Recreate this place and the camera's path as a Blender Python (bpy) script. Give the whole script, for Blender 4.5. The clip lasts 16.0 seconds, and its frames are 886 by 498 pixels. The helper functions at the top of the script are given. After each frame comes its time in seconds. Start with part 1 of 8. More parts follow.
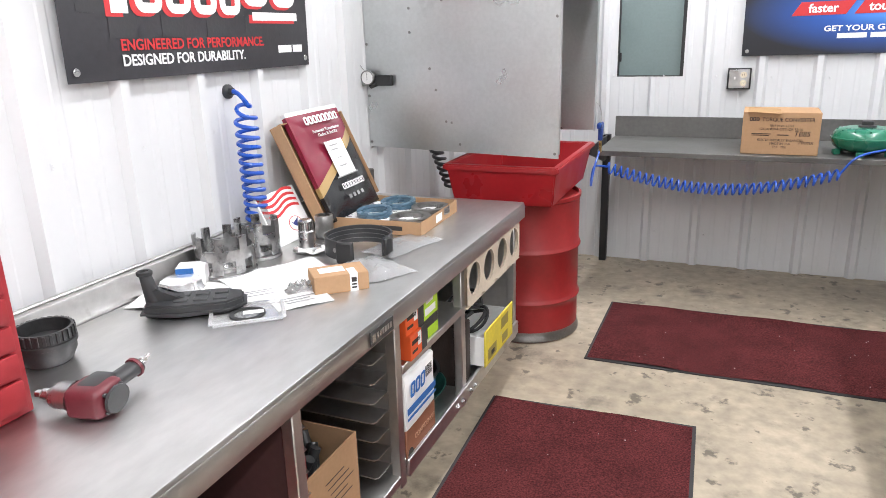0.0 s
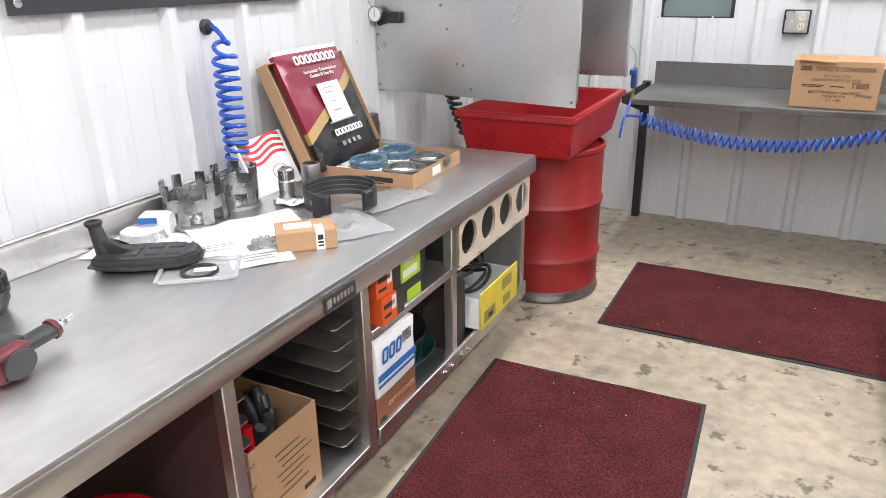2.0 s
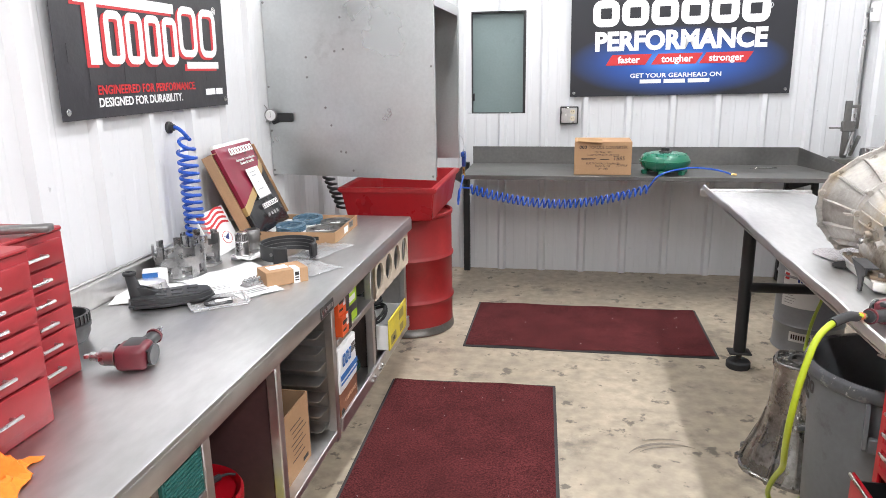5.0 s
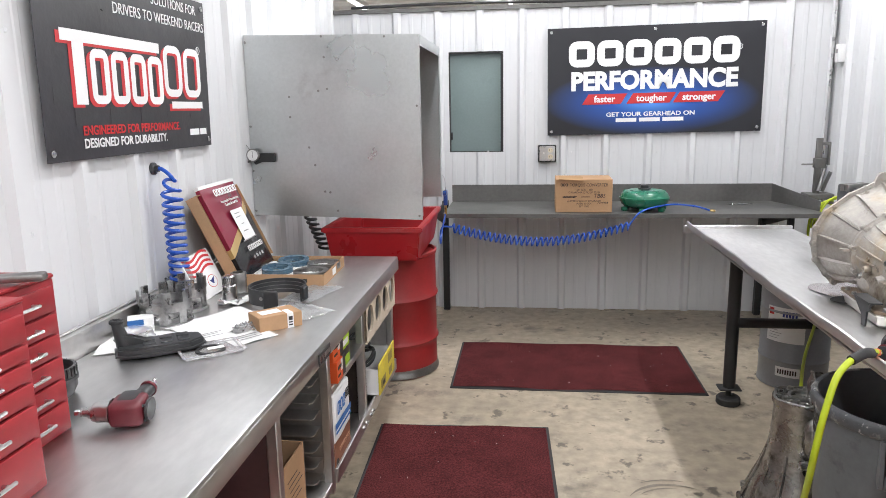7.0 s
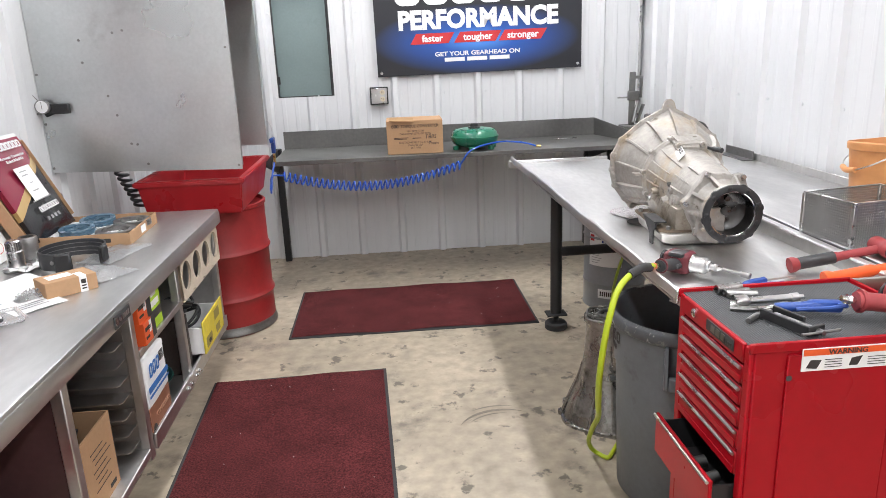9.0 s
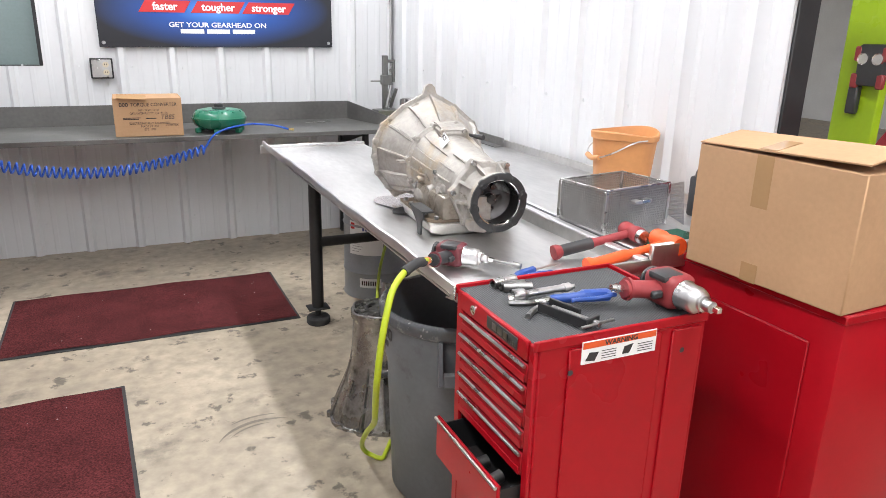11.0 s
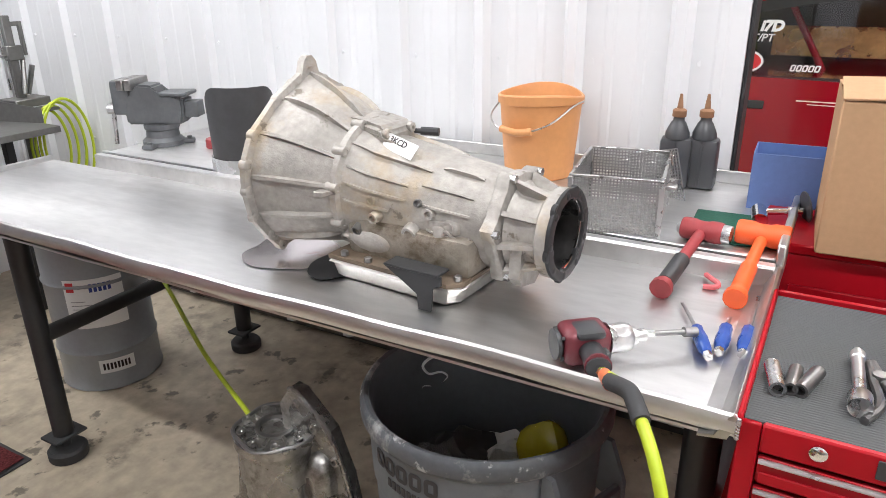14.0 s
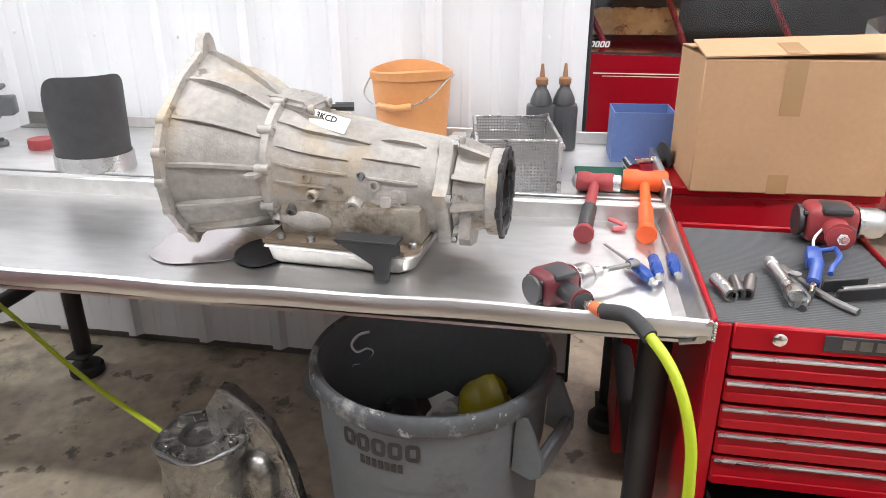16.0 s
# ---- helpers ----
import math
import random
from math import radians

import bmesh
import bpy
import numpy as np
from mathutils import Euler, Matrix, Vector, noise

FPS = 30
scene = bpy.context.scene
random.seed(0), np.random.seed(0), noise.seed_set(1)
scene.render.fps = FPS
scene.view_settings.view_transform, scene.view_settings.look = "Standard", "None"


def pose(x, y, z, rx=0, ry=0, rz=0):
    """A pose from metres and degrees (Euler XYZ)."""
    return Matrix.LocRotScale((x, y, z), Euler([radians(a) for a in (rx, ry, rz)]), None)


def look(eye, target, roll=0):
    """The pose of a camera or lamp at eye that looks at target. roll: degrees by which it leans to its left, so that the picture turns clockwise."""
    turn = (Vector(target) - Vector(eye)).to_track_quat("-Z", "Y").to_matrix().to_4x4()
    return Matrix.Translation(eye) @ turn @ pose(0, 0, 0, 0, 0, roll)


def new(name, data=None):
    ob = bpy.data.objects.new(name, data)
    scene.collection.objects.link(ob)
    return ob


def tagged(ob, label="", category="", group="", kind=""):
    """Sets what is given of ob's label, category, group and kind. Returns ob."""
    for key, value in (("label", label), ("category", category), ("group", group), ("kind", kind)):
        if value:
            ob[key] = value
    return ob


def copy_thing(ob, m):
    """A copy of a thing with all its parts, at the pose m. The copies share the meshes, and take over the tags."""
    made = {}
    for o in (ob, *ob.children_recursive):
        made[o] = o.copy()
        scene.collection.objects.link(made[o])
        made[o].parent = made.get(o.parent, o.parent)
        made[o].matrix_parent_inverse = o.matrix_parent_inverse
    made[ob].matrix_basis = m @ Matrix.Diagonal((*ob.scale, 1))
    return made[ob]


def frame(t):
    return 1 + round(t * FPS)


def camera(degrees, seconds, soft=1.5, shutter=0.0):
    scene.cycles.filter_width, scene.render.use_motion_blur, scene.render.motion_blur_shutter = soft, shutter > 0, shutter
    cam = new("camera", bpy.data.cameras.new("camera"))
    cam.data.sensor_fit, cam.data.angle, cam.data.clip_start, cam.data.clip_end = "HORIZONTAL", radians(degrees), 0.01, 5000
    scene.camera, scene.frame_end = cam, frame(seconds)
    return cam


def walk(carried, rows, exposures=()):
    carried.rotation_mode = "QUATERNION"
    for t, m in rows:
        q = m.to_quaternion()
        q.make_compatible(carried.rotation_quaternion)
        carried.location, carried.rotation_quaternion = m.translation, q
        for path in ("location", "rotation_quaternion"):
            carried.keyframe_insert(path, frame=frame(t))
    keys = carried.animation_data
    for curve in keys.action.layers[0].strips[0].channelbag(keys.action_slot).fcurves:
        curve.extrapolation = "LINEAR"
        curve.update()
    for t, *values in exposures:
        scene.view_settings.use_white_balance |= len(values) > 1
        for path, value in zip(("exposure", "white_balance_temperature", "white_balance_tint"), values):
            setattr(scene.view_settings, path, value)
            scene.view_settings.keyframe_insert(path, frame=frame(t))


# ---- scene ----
cam = camera(64.5, 16.0, soft=0.75)
PATH = [
    (0, (0.04, 0.049, 1.627), (-0.702, 1.813, 1.048), -1.6),
    (0.5, (-0.034, 0.243, 1.627), (-0.821, 1.983, 1.033), -0.3),
    (1, (0.018, 0.315, 1.614), (-0.784, 2.013, 0.925), -0.2),
    (1.5, (0.121, 0.33, 1.609), (-0.713, 1.997, 0.884), -0.3),
    (2, (0.17, 0.328, 1.612), (-0.693, 1.977, 0.881), -1.0),
    (2.5, (0.21, 0.304, 1.615), (-0.666, 1.945, 0.88), -1.9),
    (3, (0.197, 0.183, 1.622), (-0.563, 1.87, 0.863), -1.8),
    (3.5, (0.058, -0.085, 1.573), (-0.407, 1.697, 0.795), 0.0),
    (4, (-0.03, -0.32, 1.63), (-0.358, 1.516, 0.906), 1.1),
    (4.5, (0.004, -0.547, 1.666), (-0.343, 1.337, 1.092), 0.2),
    (5, (0.017, -0.67, 1.683), (-0.322, 1.238, 1.187), -0.9),
    (5.2, (-0.014, -0.671, 1.686), (-0.332, 1.245, 1.211), -1.0),
    (7.3, (-0.124, -0.623, 1.682), (-0.353, 1.325, 1.29), -1.1),
    (7.5, (-0.107, -0.62, 1.675), (-0.324, 1.328, 1.278), -1.2),
    (8, (-0.071, -0.615, 1.668), (-0.206, 1.334, 1.238), -1.8),
    (8.5, (0.004, -0.6, 1.653), (-0.007, 1.341, 1.17), -2.2),
    (9, (0.072, -0.589, 1.642), (0.212, 1.33, 1.097), -2.3),
    (9.5, (0.128, -0.575, 1.633), (0.414, 1.303, 1.008), -1.8),
    (10, (0.163, -0.589, 1.622), (0.656, 1.236, 0.967), -0.2),
    (10.2, (0.162, -0.588, 1.621), (0.716, 1.223, 0.978), 0.5),
    (12.3, (-0.056, 0.371, 1.616), (1.076, 1.906, 1.013), -0.3),
    (12.5, (-0.052, 0.468, 1.615), (1.116, 1.969, 0.997), -0.5),
    (13, (-0.101, 0.714, 1.588), (1.288, 1.987, 0.917), -1.3),
    (13.5, (-0.195, 0.965, 1.595), (1.337, 2.025, 0.868), -1.6),
    (14, (-0.117, 1.097, 1.593), (1.499, 2.02, 0.861), -0.8),
    (14.5, (-0.063, 1.193, 1.594), (1.634, 1.967, 0.873), -1.9),
    (15, (-0.157, 1.334, 1.571), (1.607, 1.904, 0.822), -2.2),
    (15.5, (-0.248, 1.418, 1.561), (1.549, 1.83, 0.784), -1.3),
    (16, (-0.286, 1.418, 1.557), (1.536, 1.746, 0.801), -0.3),
]
walk(cam, [(t, look(eye, target, roll)) for t, eye, target, roll in PATH],
     exposures=[(0, 0.58), (1.5, 0.60), (3.0, 0.62), (3.5, 0.66), (4.5, 0.60), (5.2, 0.48), (6.4, 0.26), (7.5, 0.20), (8.5, 0.24), (9.0, 0.38), (10.0, 0.54), (12.5, 0.55), (13.5, 0.52), (14.5, 0.47), (16.0, 0.54)])

# ---- world, lamps, exposure ----
world = bpy.data.worlds.new("world")
scene.world = world
world.use_nodes = True
sky = world.node_tree.nodes.new("ShaderNodeTexSky")
sky.sky_type = 'NISHITA'
sky.sun_disc = False
sky.sun_elevation, sky.sun_rotation = radians(40), radians(200)
world.node_tree.links.new(sky.outputs[0], world.node_tree.nodes["Background"].inputs[0])
world.node_tree.nodes["Background"].inputs[1].default_value = 0.1
scene.view_settings.exposure = 0.0

CEIL = 3.55
TUBES = [(x, y) for x in (-3.05, -0.45, 1.4, 4.4) for y in (-3.4, 0.2, 3.85, 7.2, 11.6)]
LAMP_W = 45


# ---- materials ----
def mat(name, base=(0.8, 0.8, 0.8), rough=0.5, metal=0.0, var=0.12, vscale=3.0, fine=0.05, fscale=60.0, bump=0.15,
        bscale=80.0, stain=None, stain_at=0.62, stain_scale=2.0, stain2=None, rvar=0.12, stretch=(1, 1, 1), coat=0.0, spec=0.5, trans=0.0, rand=0.0):
    """A painted, cast or moulded surface: two scales of colour change, uneven gloss, fine relief and optional stains."""
    m = bpy.data.materials.new(name)
    m.use_nodes = True
    nt = m.node_tree
    N, L = nt.nodes, nt.links
    p = N["Principled BSDF"]
    co = N.new("ShaderNodeTexCoord")
    mp = N.new("ShaderNodeMapping")
    mp.inputs["Scale"].default_value = stretch
    L.new(co.outputs["Object"], mp.inputs[0])

    def noi(scale, detail=4.0, r=0.55):
        n = N.new("ShaderNodeTexNoise")
        n.inputs["Scale"].default_value, n.inputs["Detail"].default_value, n.inputs["Roughness"].default_value = scale, detail, r
        L.new(mp.outputs[0], n.inputs["Vector"])
        return n

    def ramp(src, lo, hi, a, b):
        r = N.new("ShaderNodeMapRange")
        r.inputs[1].default_value, r.inputs[2].default_value, r.inputs[3].default_value, r.inputs[4].default_value = lo, hi, a, b
        L.new(src, r.inputs[0])
        return r.outputs[0]

    big, small = noi(vscale), noi(fscale, 3.0)
    v1 = ramp(big.outputs[0], 0.25, 0.75, 1 - var, 1 + var)
    v2 = ramp(small.outputs[0], 0.25, 0.75, 1 - fine, 1 + fine)
    mul = N.new("ShaderNodeMath")
    mul.operation = 'MULTIPLY'
    L.new(v1, mul.inputs[0]), L.new(v2, mul.inputs[1])
    val = mul.outputs[0]
    if rand:
        oi = N.new("ShaderNodeObjectInfo")
        m3 = N.new("ShaderNodeMath")
        m3.operation = 'MULTIPLY'
        L.new(ramp(oi.outputs["Random"], 0, 1, 1 - rand, 1 + rand), m3.inputs[0]), L.new(val, m3.inputs[1])
        val = m3.outputs[0]
    sc = N.new("ShaderNodeVectorMath")
    sc.operation = 'SCALE'
    sc.inputs[0].default_value = base
    L.new(val, sc.inputs["Scale"])
    col = sc.outputs[0]
    if stain:
        st = noi(stain_scale, 6.0, 0.65)
        f = ramp(st.outputs[0], stain_at, stain_at + 0.12, 0.0, 0.85)
        mx = N.new("ShaderNodeMix")
        mx.data_type = 'RGBA'
        L.new(f, mx.inputs["Factor"]), L.new(col, mx.inputs["A"])
        mx.inputs["B"].default_value = (*stain, 1)
        col = mx.outputs["Result"]
    if stain2:
        st = noi(stain2[1], 5.0, 0.6)
        f = ramp(st.outputs[0], stain2[2], stain2[2] + 0.05, 0.0, 0.8)
        mx = N.new("ShaderNodeMix")
        mx.data_type = 'RGBA'
        L.new(f, mx.inputs["Factor"]), L.new(col, mx.inputs["A"])
        mx.inputs["B"].default_value = (*stain2[0], 1)
        col = mx.outputs["Result"]
    L.new(col, p.inputs["Base Color"])
    L.new(ramp(big.outputs[0], 0.3, 0.7, max(rough - rvar, 0.03), min(rough + rvar, 1)), p.inputs["Roughness"])
    p.inputs["Metallic"].default_value = metal
    p.inputs["Specular IOR Level"].default_value = spec
    p.inputs["Coat Weight"].default_value = coat
    p.inputs["Coat Roughness"].default_value = 0.08
    p.inputs["Transmission Weight"].default_value = trans
    if bump:
        bn = noi(bscale, 4.0)
        b = N.new("ShaderNodeBump")
        b.inputs["Strength"].default_value, b.inputs["Distance"].default_value = bump, 0.004
        L.new(bn.outputs[0], b.inputs["Height"])
        L.new(b.outputs[0], p.inputs["Normal"])
    return m


def glow(name, colour, strength):
    m = bpy.data.materials.new(name)
    m.use_nodes = True
    p = m.node_tree.nodes["Principled BSDF"]
    p.inputs["Base Color"].default_value = (*colour, 1)
    p.inputs["Emission Color"].default_value = (*colour, 1)
    p.inputs["Emission Strength"].default_value = strength
    return m


WHITE_STEEL = mat("white_steel", (0.65, 0.655, 0.665), 0.42, 0.0, 0.03, 1.5, 0.01, 40, 0.04, 30, stain=(0.66, 0.66, 0.65), stain_at=0.7)
CONCRETE = mat("concrete", (0.385, 0.325, 0.245), 0.42, 0, 0.30, 1.0, 0.25, 14, 0.10, 50, stain=(0.15, 0.13, 0.104), stain_at=0.56, stain_scale=3.4, stain2=((0.075, 0.066, 0.053), 8.0, 0.60))
STAINLESS = mat("stainless", (0.63, 0.63, 0.625), 0.40, 1.0, 0.20, 2.2, 0.06, 35, 0.05, 90, stain=(0.54, 0.585, 0.57), stain_at=0.6, stain_scale=5, rvar=0.10, stretch=(1, 0.35, 1))
STAINLESS_OLD = mat("stainless_old", (0.58, 0.57, 0.56), 0.42, 1.0, 0.18, 3, 0.08, 30, 0.05, 60, stain=(0.26, 0.24, 0.22), stain_at=0.62, stain_scale=5)
TABLE_STEEL = mat("table_steel", (0.66, 0.655, 0.65), 0.40, 1.0, 0.16, 2.2, 0.08, 40, 0.05, 40, stain=(0.50, 0.49, 0.475), stain_at=0.57, stain_scale=2.6, rvar=0.12, stretch=(1, 0.3, 1))
DARK_STEEL = mat("dark_steel", (0.16, 0.157, 0.15), 0.48, 0.7, 0.25, 2.5, 0.1, 40, 0.06, 60, stain=(0.09, 0.085, 0.08), stain_at=0.6)
GALV = mat("galvanised", (0.57, 0.59, 0.59), 0.35, 0.9, 0.10, 2.4, 0.05, 70, 0.02, 90, stain=(0.42, 0.43, 0.43), stain_at=0.6, stain_scale=3, rvar=0.10)
BLACK_PAINT = mat("black_paint", (0.018, 0.018, 0.019), 0.5, 0, 0.25, 6, 0.1, 60, 0.05)
RED_PAINT = mat("red_paint", (0.345, 0.004, 0.011), 0.34, 0, 0.10, 2, 0.04, 50, 0.02, 60, spec=0.22, rvar=0.08)
RED_DRUM = mat("red_drum", (0.27, 0.016, 0.017), 0.4, 0, 0.22, 4, 0.08, 40, 0.05, 50, stain=(0.16, 0.10, 0.085), stain_at=0.68, stain_scale=7)
RED_SINK = mat("red_sink", (0.38, 0.015, 0.02), 0.35, 0, 0.12, 3, 0.05, 50, 0.04, 60, stain=(0.28, 0.02, 0.02), stain_at=0.68)
CARPET = mat("carpet", (0.085, 0.020, 0.021), 0.95, 0, 0.28, 5, 0.75, 130, 1.0, 200, rvar=0.03, spec=0.1)
RUBBER = mat("rubber", (0.03, 0.03, 0.031), 0.75, 0, 0.2, 8, 0.1, 90, 0.1)
CARD = mat("cardboard", (0.43, 0.265, 0.15), 0.85, 0, 0.08, 4, 0.05, 70, 0.08, 120, spec=0.2, rvar=0.05)
CARD_IN = mat("cardboard_inner", (0.36, 0.22, 0.11), 0.9, 0, 0.1, 5, 0.06, 70, 0.08, 120, spec=0.2)
CAST = mat("cast_aluminium", (0.375, 0.352, 0.322), 0.55, 0.4, 0.26, 7, 0.16, 60, 0.3, 140, stain=(0.40, 0.305, 0.19), stain_at=0.50, stain_scale=2.8, stain2=((0.15, 0.125, 0.095), 16, 0.64))
CAST_DARK = mat("cast_oily", (0.31, 0.30, 0.285), 0.28, 0.88, 0.4, 8, 0.2, 50, 0.3, 90, stain=(0.08, 0.07, 0.055), stain_at=0.54, stain_scale=8)
GREY_PLASTIC = mat("grey_plastic", (0.122, 0.131, 0.140), 0.5, 0, 0.16, 4, 0.08, 50, 0.06, 70, stain=(0.05, 0.05, 0.05), stain_at=0.63, stain_scale=6)
BLACK_PLASTIC = mat("black_plastic", (0.035, 0.036, 0.038), 0.45, 0, 0.2, 8, 0.1, 60, 0.05)
GREEN_PAINT = mat("green_paint", (0.012, 0.15, 0.085), 0.3, 0, 0.15, 6, 0.05, 60, 0.03, coat=0.3)
STEEL = mat("machined_steel", (0.55, 0.55, 0.55), 0.3, 1.0, 0.12, 9, 0.06, 80, 0.04)
STEEL_DARK = mat("dull_steel", (0.27, 0.265, 0.26), 0.4, 1.0, 0.25, 9, 0.1, 80, 0.06)
CHROME = mat("chrome", (0.78, 0.78, 0.78), 0.14, 1.0, 0.04, 8, 0.02, 60, 0.0, rvar=0.05)
ORANGE = mat("orange_plastic", (0.78, 0.105, 0.02), 0.45, 0, 0.06, 5, 0.03, 60, 0.02)
BUCKET_OR = mat("faded_orange_plastic", (0.60, 0.27, 0.10), 0.55, 0, 0.10, 5, 0.05, 50, 0.05, stain=(0.36, 0.17, 0.07), stain_at=0.68, stain_scale=14)
BLUE_PAINT = mat("blue_paint", (0.10, 0.165, 0.37), 0.5, 0, 0.12, 6, 0.06, 60, 0.04, stain=(0.22, 0.25, 0.33), stain_at=0.68, stain_scale=9)
BLUE_PLASTIC = mat("blue_plastic", (0.022, 0.068, 0.29), 0.35, 0, 0.1, 8, 0.04, 60, 0.02)
BLUE_HOSE = mat("blue_hose", (0.02, 0.09, 0.46), 0.3, 0, 0.06, 9, 0.03, 60, 0.0)
LIME = mat("lime_hose", (0.39, 0.48, 0.018), 0.45, 0, 0.08, 9, 0.05, 90, 0.03)
LIME_PAINT = mat("lime_paint", (0.30, 0.46, 0.012), 0.35, 0, 0.08, 3, 0.03, 50, 0.02)
MAROON = mat("maroon_plastic", (0.13, 0.02, 0.028), 0.42, 0, 0.18, 12, 0.08, 80, 0.05)
TOOL_RED = mat("tool_red", (0.27, 0.034, 0.038), 0.5, 0, 0.15, 12, 0.08, 80, 0.05, stain=(0.15, 0.04, 0.035), stain_at=0.64, stain_scale=20)
PAPER = mat("paper", (0.78, 0.78, 0.77), 0.8, 0, 0.03, 6, 0.02, 60, 0.03, spec=0.2)
PAPER_GREY = mat("print_grey", (0.30, 0.30, 0.30), 0.8, 0, 0.1, 12, 0.1, 90, 0.0)
VINYL = mat("banner_vinyl", (0.034, 0.033, 0.038), 0.38, 0, 0.25, 3, 0.08, 50, 0.9, 9)
VINYL_WHITE = mat("print_white", (0.80, 0.80, 0.80), 0.5, 0, 0.03, 4, 0.02, 50, 0.0)
VINYL_RED = mat("print_red", (0.55, 0.03, 0.035), 0.5, 0, 0.06, 4, 0.03, 50, 0.0)
INK = mat("ink", (0.035, 0.03, 0.028), 0.8, 0, 0.1, 12, 0.1, 90, 0.0)
GREENGREY = mat("greengrey_sheet", (0.20, 0.255, 0.255), 0.42, 0.35, 0.12, 2, 0.05, 60, 0.03, stain=(0.16, 0.20, 0.20), stain_at=0.6)
GREEN_PAD = mat("green_pad", (0.012, 0.085, 0.055), 0.95, 0, 0.15, 6, 0.3, 200, 0.4, 260)
GREEN_CARD = mat("teal_board", (0.02, 0.13, 0.12), 0.7, 0, 0.15, 6, 0.2, 120, 0.1, stretch=(1, 1, 8))
WOOD_DARK = mat("dark_wood", (0.05, 0.035, 0.03), 0.7, 0, 0.3, 5, 0.2, 50, 0.1, stretch=(4, 4, 1))
MAROON_PANEL = mat("maroon_panel", (0.075, 0.036, 0.038), 0.5, 0, 0.25, 3, 0.1, 40, 0.05)
PLY = mat("pale_board", (0.62, 0.53, 0.42), 0.75, 0, 0.08, 4, 0.06, 60, 0.05, stain=(0.40, 0.30, 0.2), stain_at=0.68, stain_scale=9)
YELLOW = mat("yellow_card", (0.66, 0.53, 0.05), 0.7, 0, 0.12, 7, 0.08, 60, 0.04, stain=(0.5, 0.46, 0.33), stain_at=0.6, stain_scale=12)
ORANGE_BOX = mat("orange_print", (0.72, 0.10, 0.02), 0.5, 0, 0.05, 5, 0.03, 60, 0.0)
LIME_BOX = mat("lime_print", (0.42, 0.66, 0.03), 0.5, 0, 0.05, 5, 0.03, 60, 0.0)
BLUE_PRINT = mat("blue_print", (0.02, 0.13, 0.40), 0.6, 0, 0.05, 5, 0.03, 60, 0.0)
BROWN_PRINT = mat("brown_print", (0.24, 0.095, 0.05), 0.7, 0, 0.1, 7, 0.05, 60, 0.0)
CAR_RED = mat("car_red", (0.27, 0.004, 0.013), 0.18, 0, 0.05, 1, 0.01, 50, 0.0, coat=1.0, rvar=0.05)
BRASS = mat("brass", (0.6, 0.42, 0.16), 0.3, 1.0, 0.1, 9, 0.05, 60, 0.0)
CEILING = mat("ceiling_paint", (0.76, 0.77, 0.78), 0.6, 0, 0.06, 2, 0.03, 30, 0.05)
RIBMAT = mat("grey_ribbed_rubber", (0.075, 0.077, 0.08), 0.6, 0, 0.1, 6, 0.05, 80, 0.05)
CLEAR = mat("clear_plastic", (0.96, 0.965, 0.97), 0.12, 0, 0.01, 6, 0.01, 60, 0.10, 18, trans=0.75)
GLASS = mat("dark_glass", (0.75, 0.76, 0.77), 0.03, 0, 0.0, 1, 0.0, 10, 0.0, trans=1.0, rvar=0.0)
YELLOW_BAG = mat("yellow_bag", (0.62, 0.52, 0.02), 0.25, 0, 0.1, 7, 0.05, 60, 0.2, 20, trans=0.4)
TUBE_GLOW = glow("lit_tube", (1.0, 1.0, 1.0), 9.0)


# ---- mesh tools ----
def to_mesh(bm, name, m, smooth=False):
    me = bpy.data.meshes.new(name)
    bm.normal_update()
    bm.to_mesh(me)
    bm.free()
    for one in (m if isinstance(m, (list, tuple)) else [m]):
        me.materials.append(one)
    if smooth:
        me.shade_smooth()
        me.set_sharp_from_angle(angle=radians(38))
    return me


def thing(name, at=(0, 0, 0), rz=0.0, label="", category="", group="", kind="", rx=0.0, ry=0.0):
    ob = new(name)
    ob.empty_display_size = 0.05
    ob.matrix_basis = pose(*at, rx, ry, rz)
    return tagged(ob, label, category, group, kind)


def part(name, bm, m, parent=None, label="", at=None, smooth=True):
    """One mesh object, under a thing or a part."""
    ob = new(name, to_mesh(bm, name, m, smooth))
    if parent is not None:
        ob.parent = parent
    if at is not None:
        ob.matrix_basis = at
    return tagged(ob, label)


def solo(name, bm, m, at=None, label="", category="", group="", kind="", smooth=True):
    ob = part(name, bm, m, None, "", at, smooth)
    return tagged(ob, label, category, group, kind)


def box(bm, x0, x1, y0, y1, z0, z1, bevel=0.0, seg=1, m=None, idx=0):
    r = bmesh.ops.create_cube(bm, size=1.0)
    vs = r["verts"]
    for v in vs:
        v.co = Vector((x0 + (v.co.x + 0.5) * (x1 - x0), y0 + (v.co.y + 0.5) * (y1 - y0), z0 + (v.co.z + 0.5) * (z1 - z0)))
        if m is not None:
            v.co = m @ v.co
    fs = {f for v in vs for f in v.link_faces}
    for f in fs:
        f.material_index = idx
    if bevel > 0:
        es = {e for v in vs for e in v.link_edges}
        bmesh.ops.bevel(bm, geom=list(es), offset=bevel, segments=seg, affect='EDGES', profile=0.5)
    return bm


def bx(x0, x1, y0, y1, z0, z1, bevel=0.003, seg=1):
    return box(bmesh.new(), x0, x1, y0, y1, z0, z1, bevel, seg)


